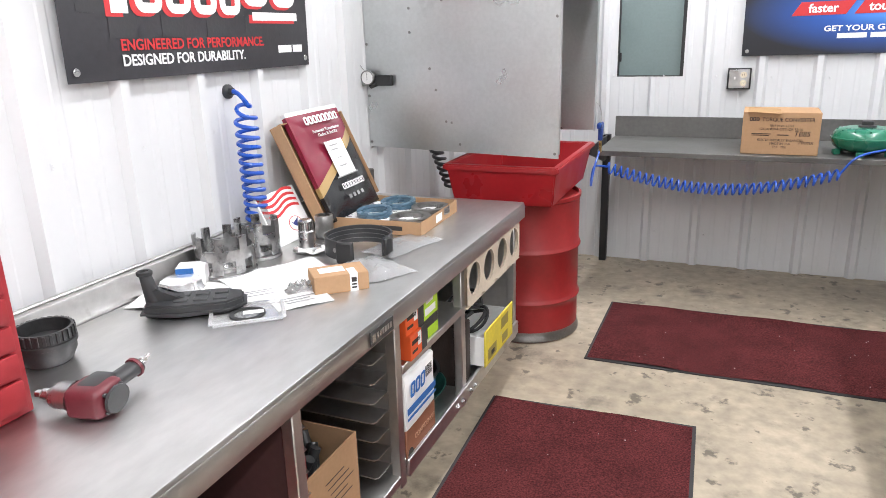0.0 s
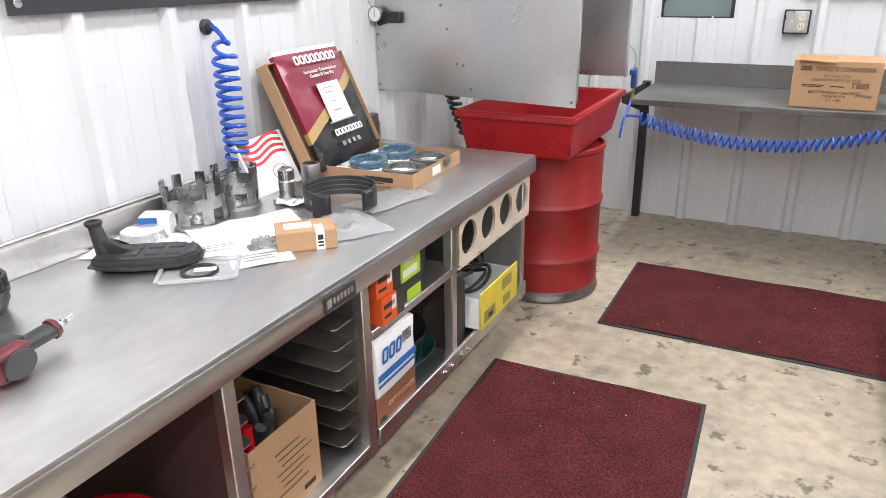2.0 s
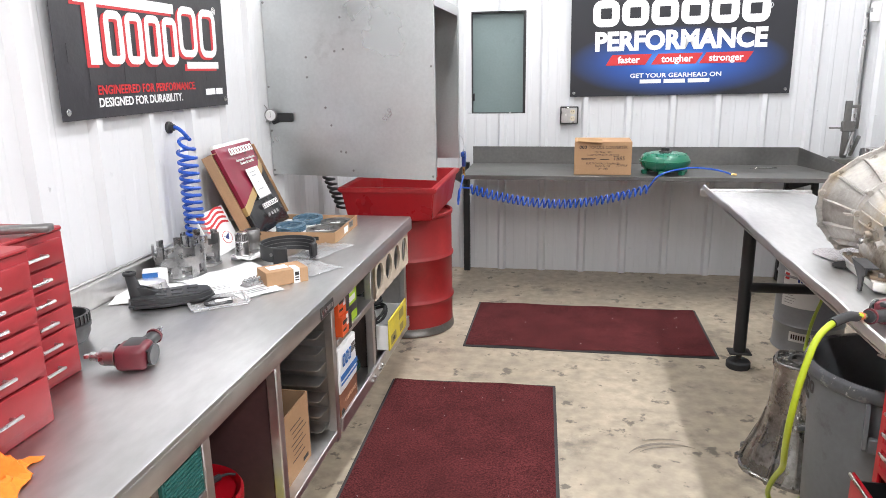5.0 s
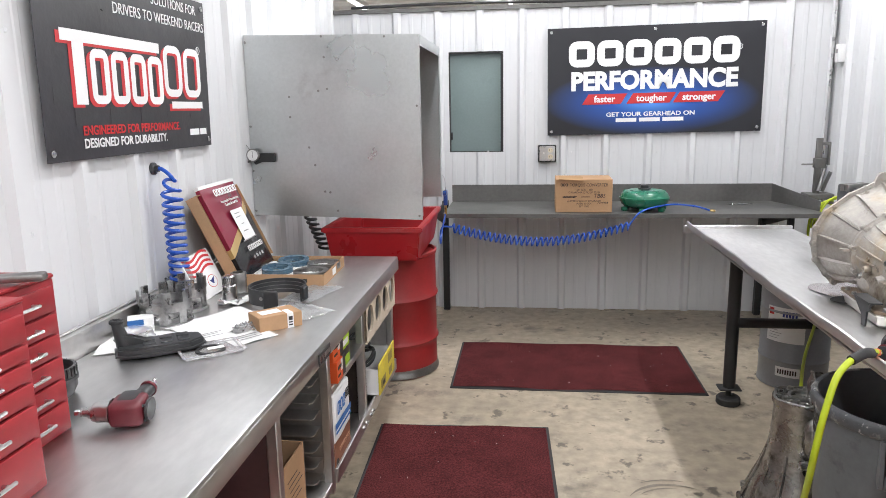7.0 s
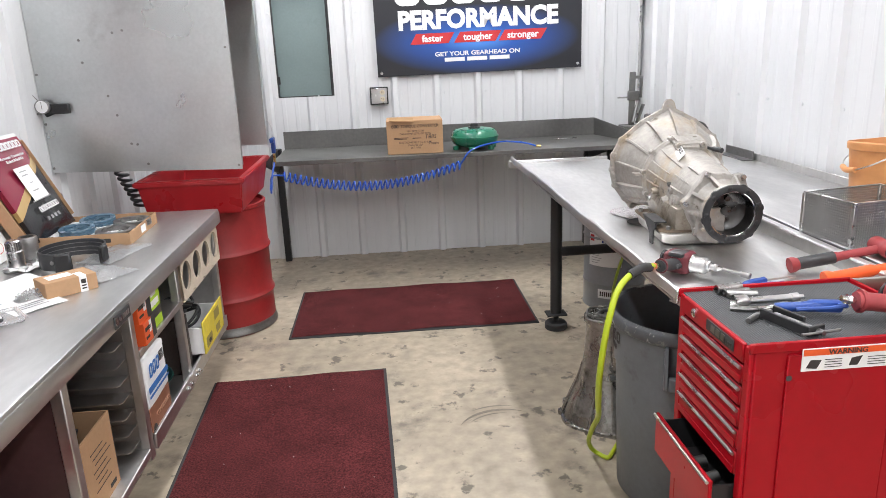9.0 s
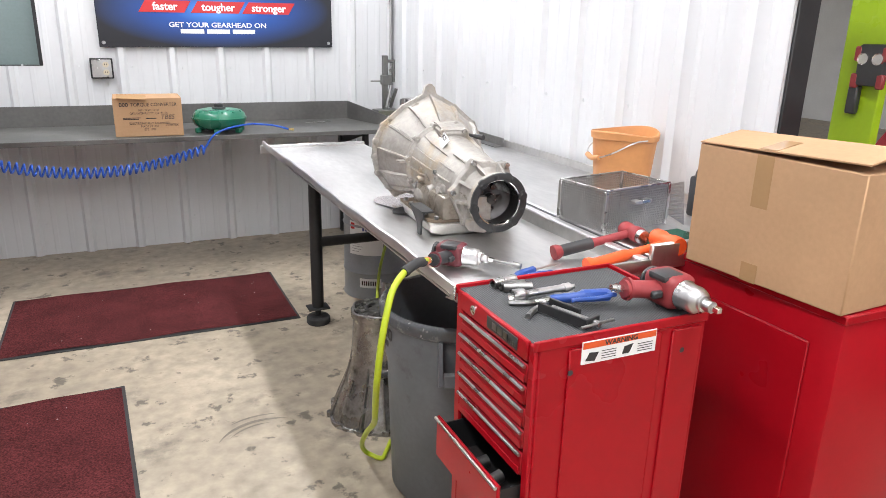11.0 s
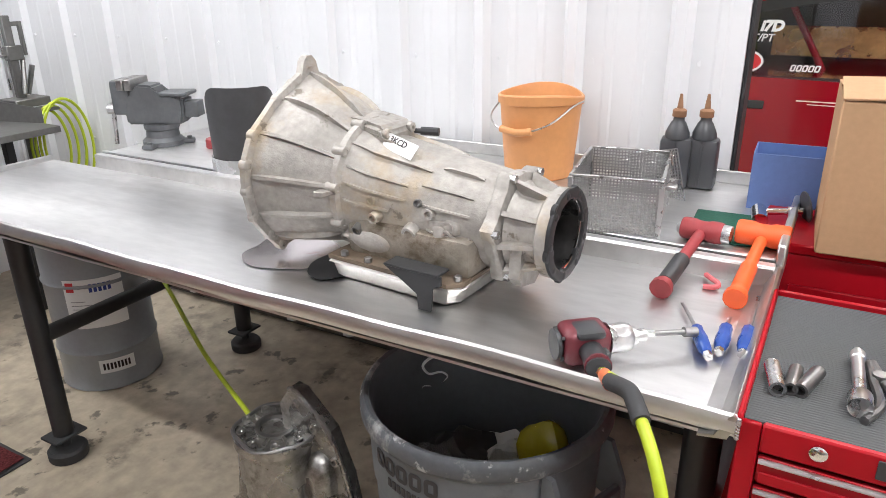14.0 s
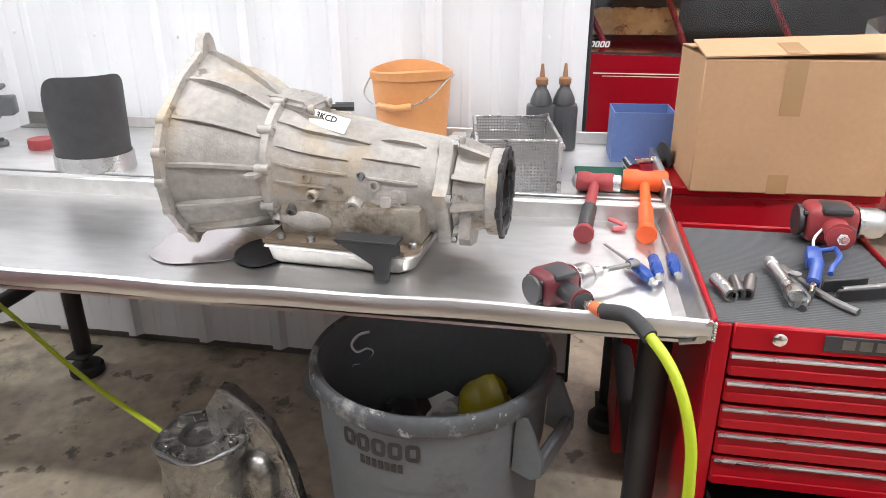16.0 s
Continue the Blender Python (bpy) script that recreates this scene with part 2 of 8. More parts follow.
def turned(bm, profile, seg=32, m=None, idx=0, wob=0.0):
    """A turned body from (radius, height) rows; rows with radius 0 close it."""
    rings = []
    for r, z in profile:
        if r <= 1e-6:
            rings.append([bm.verts.new((0, 0, z))])
        else:
            rings.append([bm.verts.new((r * (1 + wob * math.sin(3 * a + 9 * z)) * math.cos(a), r * (1 + wob * math.cos(2 * a + 5 * z)) * math.sin(a), z))
                          for a in (2 * math.pi * k / seg for k in range(seg))])
    for a, b in zip(rings, rings[1:]):
        for k in range(seg):
            j = (k + 1) % seg
            q = [a[k % len(a)], a[j % len(a)], b[j % len(b)], b[k % len(b)]]
            u = list(dict.fromkeys(q))
            if len(u) > 2:
                f = bm.faces.new(u)
                f.material_index = idx
    if m is not None:
        for ring in rings:
            for v in ring:
                v.co = m @ v.co
    return bm


def rod(bm, a, b, r0, r1=None, seg=12, caps=True, idx=0):
    """A straight round bar from a to b."""
    a, b = Vector(a), Vector(b)
    d = b - a
    m = Matrix.Translation(a) @ d.to_track_quat('Z', 'Y').to_matrix().to_4x4()
    r1 = r0 if r1 is None else r1
    prof = [(r0, 0), (r1, d.length)]
    if caps:
        prof = [(0, 0)] + prof + [(0, d.length)]
    return turned(bm, prof, seg, m, idx)


def hose(bm, pts, r, seg=8, idx=0, closed=False):
    """A round cord along points."""
    pts = [Vector(p) for p in pts]
    rings, up = [], None
    n = len(pts)
    for i, p in enumerate(pts):
        d = (pts[min(i + 1, n - 1)] - pts[max(i - 1, 0)]).normalized()
        if up is None:
            up = d.orthogonal().normalized()
        up = (up - d * up.dot(d)).normalized()
        s = d.cross(up)
        rr = r[i] if isinstance(r, (list, tuple)) else r
        rings.append([bm.verts.new(p + (up * math.cos(a) + s * math.sin(a)) * rr) for a in (2 * math.pi * k / seg for k in range(seg))])
    for a, b in zip(rings, rings[1:]):
        for k in range(seg):
            f = bm.faces.new([a[k], a[(k + 1) % seg], b[(k + 1) % seg], b[k]])
            f.material_index = idx
    for end in (rings[0][::-1], rings[-1]):
        bm.faces.new(end).material_index = idx
    return bm


def smooth_path(ctrl, n=12):
    """Points of a smooth curve through the given ones."""
    c = [Vector(p) for p in ctrl]
    c = [c[0] * 2 - c[1]] + c + [c[-1] * 2 - c[-2]]
    out = []
    for i in range(1, len(c) - 2):
        for k in range(n):
            t = k / n
            out.append(0.5 * ((2 * c[i]) + (c[i + 1] - c[i - 1]) * t + (2 * c[i - 1] - 5 * c[i] + 4 * c[i + 1] - c[i + 2]) * t * t
                              + (3 * c[i] - c[i - 1] - 3 * c[i + 1] + c[i + 2]) * t ** 3))
    return out + [c[-2]]


def plate(bm, pts, z0, z1, m=None, idx=0):
    """A flat plate from an outline in x and y, between two heights."""
    lo = [bm.verts.new((x, y, z0)) for x, y in pts]
    hi = [bm.verts.new((x, y, z1)) for x, y in pts]
    n = len(pts)
    fs = [bm.faces.new(lo[::-1]), bm.faces.new(hi)] + [bm.faces.new([lo[k], lo[(k + 1) % n], hi[(k + 1) % n], hi[k]]) for k in range(n)]
    for f in fs:
        f.material_index = idx
    if m is not None:
        for v in lo + hi:
            v.co = m @ v.co
    return bm


def ring_pts(r, n=24, a0=0.0, cx=0.0, cy=0.0):
    return [(cx + r * math.cos(a0 + 2 * math.pi * k / n), cy + r * math.sin(a0 + 2 * math.pi * k / n)) for k in range(n)]


def words(text, size, m, parent, at, name="lettering", bold=0.0, stretch=1.0, shear=0.0, align='LEFT', depth=0.0006):
    """Raised lettering as a mesh."""
    cu = bpy.data.curves.new(name, 'FONT')
    cu.body, cu.size, cu.extrude, cu.offset, cu.shear = text, size, depth, bold, shear
    cu.align_x = align
    cu.resolution_u = 3
    tmp = bpy.data.objects.new(name, cu)
    me = bpy.data.meshes.new_from_object(tmp)
    bpy.data.objects.remove(tmp)
    bpy.data.curves.remove(cu)
    me.materials.clear()
    me.materials.append(m)
    ob = new(name, me)
    ob.parent = parent
    ob.matrix_basis = at @ Matrix.Diagonal((stretch, 1, 1, 1))
    return ob


def mark(n, x0, x1, y0, y1, m, parent, at, stroke=0.26, gap=0.12, lean=0.0):
    """A maker's mark as a row of n plain rounded frames between x0 and x1, each a part of its own."""
    w = (x1 - x0) / (n - gap)
    a, h = w * (1 - gap), y1 - y0
    t = stroke * min(a, h)
    bm = bmesh.new()
    rows = []
    for inset, z in ((0.0, 0.0), (0.0, 0.0006), (t, 0.0006), (t, 0.0)):
        r = max(0.32 * min(a, h) - inset, 0.02 * min(a, h))
        ring = []
        for cx, cy, a0 in ((a - inset - r, h - inset - r, 0), (inset + r, h - inset - r, 90), (inset + r, inset + r, 180), (a - inset - r, inset + r, 270)):
            for k in range(5):
                g = math.radians(a0 + 22.5 * k)
                x, y = cx + r * math.cos(g), cy + r * math.sin(g)
                ring.append(bm.verts.new((x + lean * y, y, z)))
        rows.append(ring)
    for p, q in zip(rows, rows[1:] + rows[:1]):
        for k in range(20):
            bm.faces.new((p[k], p[(k + 1) % 20], q[(k + 1) % 20], q[k]))
    bmesh.ops.recalc_face_normals(bm, faces=bm.faces[:])
    me = to_mesh(bm, "logo_shape", m)
    for i in range(n):
        ob = new("logo_shape", me)
        ob.parent = parent
        ob.matrix_basis = at @ pose(x0 + w * i, y0, 0)


WALL_L, WALL_R, WALL_B, WALL_TOP = -1.70, 2.18, 5.20, 2.44
WALL_N, WALL_END = 2.146, 1.37  # the right partition leans in a little towards its open end
PITCH = 0.336


def ribbed(name, length, z0, z1, at, first=0.12, thick=0.09, label="", ends=True, gap=None):
    """A wall of ribbed white steel sheet. Local x runs along it and -y faces the room; gap: an opening (x0, x1, z0, z1)."""
    wall = thing(name, kind="structure", label=label, category="wall")
    wall.matrix_basis = at

    def sheet(a, b, lo, hi):
        bm = bmesh.new()
        prof = [(a, 0.0)]
        k = math.floor((a - first) / PITCH)
        while first + k * PITCH - 0.03 < b:
            c = first + k * PITCH
            for dx, dy in ((-0.036, 0), (-0.017, -0.028), (0.017, -0.028), (0.036, 0), (0.098, 0), (0.106, -0.0025), (0.128, -0.0025), (0.136, 0), (0.20, 0), (0.208, -0.0025), (0.23, -0.0025), (0.238, 0)):
                if a < c + dx < b:
                    prof.append((c + dx, dy))
            k += 1
        prof.append((b, 0.0))
        low = [bm.verts.new((x, y, lo)) for x, y in prof]
        top = [bm.verts.new((x, y, hi)) for x, y in prof]
        for i in range(len(prof) - 1):
            bm.faces.new([low[i], low[i + 1], top[i + 1], top[i]])
        box(bm, a, b, 0.004, thick, lo + 0.002, hi - 0.002)
        return bm

    spans = [(0, length, z0, z1)]
    if gap:
        g0, g1, h0, h1 = gap
        spans = [(0, g0, z0, z1), (g1, length, z0, z1), (g0, g1, z0, h0), (g0, g1, h1, z1)]
    for s in spans:
        part("panel", sheet(*s), WHITE_STEEL, wall, smooth=False)
    # screws in rows
    sm = bmesh.new()
    turned(sm, [(0, -0.001), (0.0085, -0.001), (0.0085, 0.0015), (0.006, 0.003), (0.005, 0.007), (0, 0.0075)], 8, pose(0, 0, 0, 90))
    me = to_mesh(sm, "screw", WHITE_STEEL)
    for z in (0.22, 0.80, 1.32, 1.95):
        k = 0
        while first + k * PITCH + 0.06 < length:
            x = first + k * PITCH + 0.062
            if z0 < z < z1 and not (gap and gap[0] - 0.02 < x < gap[1] + 0.02 and gap[2] < z < gap[3]):
                s = new("screw", me)
                s.parent = wall
                s.matrix_basis = pose(x, 0, z + 0.01 * math.sin(7 * k), 0, 0, 20 * k)
            k += 1
    return wall


# ---- the shop's shell ----
bm = bmesh.new()
bmesh.ops.create_grid(bm, x_segments=40, y_segments=40, size=11)
for v in bm.verts:
    v.co = Vector((v.co.x + 2.5, v.co.y + 4, 0.0015 * noise.noise(v.co * 0.8)))
floor = solo("floor", bm, CONCRETE, kind="structure", label="stained and worn bare concrete shop floor", category="floor")
bm = bmesh.new()
box(bm, -8.5, 13.5, -7, 15, CEIL, CEIL + 0.08)
for k in range(36):
    box(bm, -8.5, 13.5, -6.8 + 0.6 * k, -6.72 + 0.6 * k, CEIL - 0.03, CEIL + 0.01)
ceiling = solo("ceiling", bm, CEILING, kind="structure", label="ribbed pale metal ceiling of the shop", category="ceiling", smooth=False)

wall_left = ribbed("wall_left", 12.2, 0.0, CEIL, pose(WALL_L, -7, 0, 0, 0, 90), first=0.285, label="white ribbed sheet steel wall")
wall_back = ribbed("wall_back", WALL_R - WALL_L, 0.0, WALL_TOP, pose(WALL_L, WALL_B, 0, 0, 0, 0), first=0.18,
                   label="white ribbed sheet steel partition with a covered window", gap=(0.935, 1.375, 1.325, 2.125))
wall_right = ribbed("wall_right", WALL_B - WALL_END, 0.05, WALL_TOP, pose(WALL_R, WALL_B, 0, 0, 0, -90.5), first=0.285, label="white ribbed sheet steel partition")
for nm, a in (("wall_far", (-8.5, 13.5, 15, 15.1)), ("wall_behind", (-8.5, 13.5, -7.1, -7)), ("wall_outer_left", (-8.6, -8.5, -7, 15)), ("wall_outer_right", (13.5, 13.6, -7, 15))):
    solo(nm, bx(*a, 0, CEIL, 0), CEILING, kind="structure", label="pale metal outer wall of the shop", category="wall", smooth=False)
trim = thing("trim", kind="structure", label="grey steel channel along the partition's top", category="trim")
part("channel", bx(WALL_L, WALL_R + 0.1, WALL_B - 0.02, WALL_B + 0.11, WALL_TOP, WALL_TOP + 0.035), DARK_STEEL, trim)
part("channel", bx(-0.02, 0.11, WALL_END - WALL_B, -0.022, WALL_TOP, WALL_TOP + 0.035), DARK_STEEL, trim, at=pose(WALL_R, WALL_B, 0, 0, 0, -0.5))
part("end_cap", bx(WALL_N + 0.012, WALL_N + 0.11, WALL_END - 0.014, WALL_END - 0.001, 0.0, WALL_TOP), BLACK_PAINT, trim, "black end trim")
part("sill_plate", bx(0.03, 0.10, WALL_END - WALL_B, -0.022, 0.0, 0.049), DARK_STEEL, trim, "dark sill under the sheet", at=pose(WALL_R, WALL_B, 0, 0, 0, -0.5))
part("corner_strip", bx(WALL_R - 0.05, WALL_R - 0.03, WALL_B - 0.06, WALL_B - 0.03, 0, WALL_TOP), WHITE_STEEL, trim)

# strip lights
for x, y in TUBES:
    lt = thing("strip_light", (x, y, CEIL - 0.03), label="long white ceiling strip light with lit tube", category="strip light", group="ceiling strip lights")
    part("housing", bx(-0.06, 0.06, -1.2, 1.2, -0.05, 0.03, 0.006), WHITE_STEEL, lt)
    tb = bmesh.new()
    rod(tb, (0, -1.18, -0.075), (0, 1.18, -0.075), 0.018, seg=10)
    part("tube", tb, TUBE_GLOW, lt, "glowing white tube")
    la = bpy.data.lights.new("strip_lamp", 'AREA')
    la.shape, la.size, la.size_y, la.energy, la.color = 'RECTANGLE', 0.12, 2.3, LAMP_W, (0.955, 0.965, 1.0)
    lo = new("strip_lamp", la)
    lo.matrix_basis = pose(x, y, CEIL - 0.135)

# ---- floor mats ----
def floor_mat(at, sx, sy, label):
    t = thing("floor_mat", at, label=label, category="floor mat", group="floor mats")
    b = bmesh.new()
    bmesh.ops.create_grid(b, x_segments=28, y_segments=20, size=0.5)
    for v in b.verts:
        x, y = v.co.x * (sx - 0.03), v.co.y * (sy - 0.03)
        edge = max(0, (abs(v.co.y) - 0.42) / 0.08)
        v.co = Vector((x, y + 0.006 * edge * math.sin(x * 9), 0.009 + 0.004 * edge * (0.5 + 0.5 * math.sin(x * 11)) + 0.001 * math.sin(x * 6 + y * 4)))
    part("carpet_face", b, CARPET, t)
    b = bmesh.new()
    box(b, -sx / 2, sx / 2, -sy / 2, sy / 2, 0.0, 0.006, 0.002)
    part("rubber_edge", b, RUBBER, t, "black rubber border")
    return t


floor_mat((0.175, 3.825, 0.0), 1.53, 0.86, "dark red carpet mat with black rubber border on concrete")
floor_mat((-0.43, 2.12, 0.0), 0.90, 1.52, "dark red carpet mat with black rubber border beside the bench").matrix_basis = pose(-0.43, 2.12, 0, 0, 0, 2.0)

# ---- stainless bench ----
bench = thing("steel_bench", (0, 0, 0), label="long stainless steel bench with open compartments below", category="workbench")
B0, B1, BX, BZ = -1.1, 3.14, -0.84, 0.88
b = bmesh.new()
box(b, -1.62, BX, B0, B1, BZ - 0.04, BZ, 0.008, 2)
part("worktop", b, STAINLESS, bench)
b = bmesh.new()
box(b, BX - 0.03, BX + 0.002, B0, B1 + 0.001, BZ - 0.075, BZ - 0.012, 0.006, 2)
part("front_edge", b, STAINLESS, bench)
b = bmesh.new()
box(b, -1.655, -1.622, B0, B1, BZ - 0.04, BZ + 0.085, 0.006, 2)
box(b, -1.66, -1.655 + 0.012, B0, B1, BZ + 0.085, BZ + 0.093, 0.003)
part("backsplash", b, STAINLESS_OLD, bench)
FX = -0.875
for y in (0.825, 1.29, 1.84, 2.41, 3.10):
    part("post", bx(FX - 0.035, FX, y - 0.02, y + 0.02, 0.2, BZ - 0.04, 0.003), STAINLESS_OLD, bench)
    if y != 2.41:
        part("divider", bx(-1.60, FX - 0.036, y - 0.012, y + 0.012, 0.2, BZ - 0.04, 0.002), MAROON_PANEL if y == 1.29 else STAINLESS_OLD, bench)
    f = bmesh.new()
    rod(f, (-1.03, y - 0.06, 0), (-1.03, y - 0.06, 0.2), 0.022, 0.03, 14)
    part("foot", f, STAINLESS_OLD, bench)
part("bottom_shelf", bx(-1.60, FX - 0.002, 1.31, B1 - 0.02, 0.22, 0.25, 0.003), STAINLESS_OLD, bench)
part("bottom_rail", bx(FX - 0.002, FX + 0.012, 1.86, B1 - 0.02, 0.225, 0.29, 0.003), STAINLESS_OLD, bench)
for y in (2.30, 2.35, 2.44, 2.49):
    q = bmesh.new()
    rod(q, (FX + 0.010, y, 0.255), (FX + 0.017, y, 0.255), 0.011, seg=6)
    rod(q, (FX + 0.016, y, 0.255), (FX + 0.024, y, 0.255), 0.006, seg=8)
    part("bolt", q, STEEL, bench, "bright hex bolt")
part("back_panel", bx(-1.62, -1.605, B0, B1, 0.2, BZ - 0.04, 0), STAINLESS_OLD, bench)
part("mid_shelf", bx(-1.60, FX + 0.004, 1.862, 2.43, 0.60, 0.63, 0.003), STAINLESS_OLD, bench)
part("low_rail", bx(FX - 0.03, FX, B0, 0.805, 0.60, 0.64, 0.003), STAINLESS_OLD, bench)
for k in range(8):
    z = 0.745 - 0.066 * k
    for y0, y1 in ((1.31, 1.385), (1.735, 1.828)):
        q = bmesh.new()
        plate(q, [(-1.55, y0), (FX - 0.05, y0), (FX - 0.04, y0 + 0.012 if y0 > 1.5 else y0), (FX - 0.04, y1 if y0 > 1.5 else y1 - 0.012), (FX - 0.06, y1), (-1.55, y1)], z, z + 0.004)
        part("tray_ledge", q, STAINLESS_OLD, bench)

# holed board
hb = thing("holed_board", (FX + 0.002, 0, 0), label="pale board with four round holes on the bench front", category="board")
b = bmesh.new()
Y0, Y1, Z0, Z1 = 2.42, 3.125, 0.615, 0.795
holes = [(2.42 + 0.088 + 0.176 * k, 0.712) for k in range(4)]
for (cy, cz), ya, yb in zip(holes, [Y0 + 0.176 * k for k in range(4)], [Y0 + 0.17625 * (k + 1) for k in range(4)]):
    n = 24
    inner = [(cy + 0.066 * math.cos(2 * math.pi * k / n), cz + 0.066 * math.sin(2 * math.pi * k / n)) for k in range(n)]
    outer = []
    for k in range(n):
        c, s = math.cos(2 * math.pi * k / n), math.sin(2 * math.pi * k / n)
        f = min((yb - cy if c > 0 else cy - ya) / max(abs(c), 1e-6), (Z1 - cz if s > 0 else cz - Z0) / max(abs(s), 1e-6))
        outer.append((cy + f * c, cz + f * s))
    for x in (0.0, 0.012):
        vi = [b.verts.new((x, *p)) for p in inner]
        vo = [b.verts.new((x, *p)) for p in outer]
        for k in range(n):
            q = [vi[k], vo[k], vo[(k + 1) % n], vi[(k + 1) % n]]
            b.faces.new(q if x else q[::-1])
        if x == 0.0:
            keep = vi
        else:
            for k in range(n):
                b.faces.new([keep[k], keep[(k + 1) % n], vi[(k + 1) % n], vi[k]])
box(b, 0.0, 0.012, Y0, Y1, Z0 - 0.004, Z0)
part("board", b, PLY, hb, smooth=False)

# ---- drum, sink and hood ----
drum = thing("steel_drum", (-1.0, 3.76, 0), label="worn red steel drum standing under the wash sink", category="drum")
b = bmesh.new()
R = 0.285
prof = [(0, 0.0), (R, 0.0), (R + 0.008, 0.006), (R + 0.008, 0.022), (R, 0.03), (R, 0.18)]
for zc in (0.225, 0.51):
    prof += [(R, zc - 0.022), (R + 0.007, zc - 0.012), (R + 0.012, zc), (R + 0.007, zc + 0.012), (R, zc + 0.022)]
prof += [(R, 0.77), (R + 0.008, 0.778), (R + 0.008, 0.796), (R - 0.004, 0.80), (R - 0.01, 0.78), (0, 0.78)]
part("shell", turned(b, prof, 56), RED_DRUM, drum)
b = bmesh.new()
turned(b, [(R + 0.003, 0.002), (R + 0.010, 0.008), (R + 0.010, 0.024), (R + 0.0025, 0.034), (R + 0.002, 0.06)], 56)
part("bottom_chime", b, STEEL_DARK, drum, "bare rusty bottom rim")

sink = thing("wash_sink", (0, 0, 0), label="red moulded wash sink on a drum", category="sink")
q = bmesh.new()
turned(q, [(0, 0.822), (0.03, 0.822), (0.034, 0.826), (0.026, 0.828), (0, 0.824)], 20, pose(-1.03, 3.76, 0))
part("drain", q, STEEL_DARK, sink, "steel drain")


def tub(b, top, bot, z1, z0, t, lip):
    """An open tapered tub: outer and inner walls, floor and a rolled rim. top and bot: (x0, x1, y0, y1)."""
    def loop(r, z, g=0.0):
        x0, x1, y0, y1 = r
        return [b.verts.new(p) for p in ((x0 - g, y0 - g, z), (x1 + g, y0 - g, z), (x1 + g, y1 + g, z), (x0 - g, y1 + g, z))]
    ls = [loop(bot, z0), loop(top, z1 - lip), loop(top, z1 - lip, 0.018), loop(top, z1, 0.018), loop(top, z1, -t), loop(bot, z0 + t, -t)]
    for a, c in zip(ls, ls[1:]):
        for k in range(4):
            b.faces.new([a[k], a[(k + 1) % 4], c[(k + 1) % 4], c[k]])
    b.faces.new(ls[0][::-1]), b.faces.new(ls[-1])
    bmesh.ops.bevel(b, geom=[e for e in b.edges if e.is_manifold], offset=0.006, segments=2, affect='EDGES')
    return b


part("basin", tub(bmesh.new(), (-1.315, -0.748, 3.35, 4.24), (-1.29, -0.77, 3.385, 4.14), 1.005, 0.80, 0.02, 0.03), RED_SINK, sink)

hood = thing("sheet_metal_hood", (0, 0, 0), label="grey sheet metal spray hood with open side over the sink", category="hood")
HX0, HX1, HY0, HY1, HZ0, HZ1 = -1.695, -0.712, 3.25, 4.16, 1.085, 2.09
b = bmesh.new()
plate(b, [(HX0, HZ0 + 0.012), (HX1, HZ0 - 0.018), (HX1, HZ1 - 0.012), (HX0, HZ1 + 0.008)], 0.0, 0.004, Matrix.Translation((0, HY0 + 0.004, 0)) @ pose(0, 0, 0, 90))
part("front_panel", b, GALV, hood, smooth=False)
part("back_panel", bx(HX0, HX1, HY1 - 0.004, HY1, HZ0, HZ1, 0), GALV, hood)
part("top_panel", bx(HX0, HX1, HY0 + 0.005, HY1 - 0.005, HZ1 - 0.016, HZ1 - 0.012, 0), GALV, hood)
part("left_panel", bx(HX0, HX0 + 0.004, HY0 + 0.005, HY1 - 0.005, HZ0, HZ1 - 0.02, 0), GALV, hood)
for y0, y1 in ((HY0 + 0.005, HY0 + 0.03), (HY1 - 0.05, HY1 - 0.005)):
    part("side_flange", bx(HX1 - 0.004, HX1, y0, y1, HZ0, HZ1 - 0.017, 0), GALV, hood)
part("top_flange", bx(HX1 - 0.004, HX1 + 0.001, HY0 + 0.03, HY1 - 0.05, HZ1 - 0.07, HZ1 - 0.017, 0), GALV, hood)
sm = bmesh.new()
turned(sm, [(0, 0), (0.007, 0), (0.006, 0.004), (0, 0.005)], 8, pose(0, 0, 0, 90))
me_rivet = to_mesh(sm, "rivet", STEEL_DARK, True)
for x, z in [(-1.685, 1.12), (-1.685, 1.35), (-1.685, 1.60), (-1.685, 2.06), (-1.25, 2.08), (-1.24, 1.97), (-1.23, 1.80), (-1.28, 1.79), (-1.45, 1.76), (-1.35, 1.48), (-1.32, 1.38), (-1.2, 1.12), (-0.90, 2.07), (-0.73, 1.09), (-1.27, 1.23), (-1.24, 1.225), (-0.73, 1.7), (-1.45, 1.65)]:
    r = new("rivet", me_rivet)
    r.parent = hood
    r.matrix_basis = pose(x, HY0 - 0.0005, z)

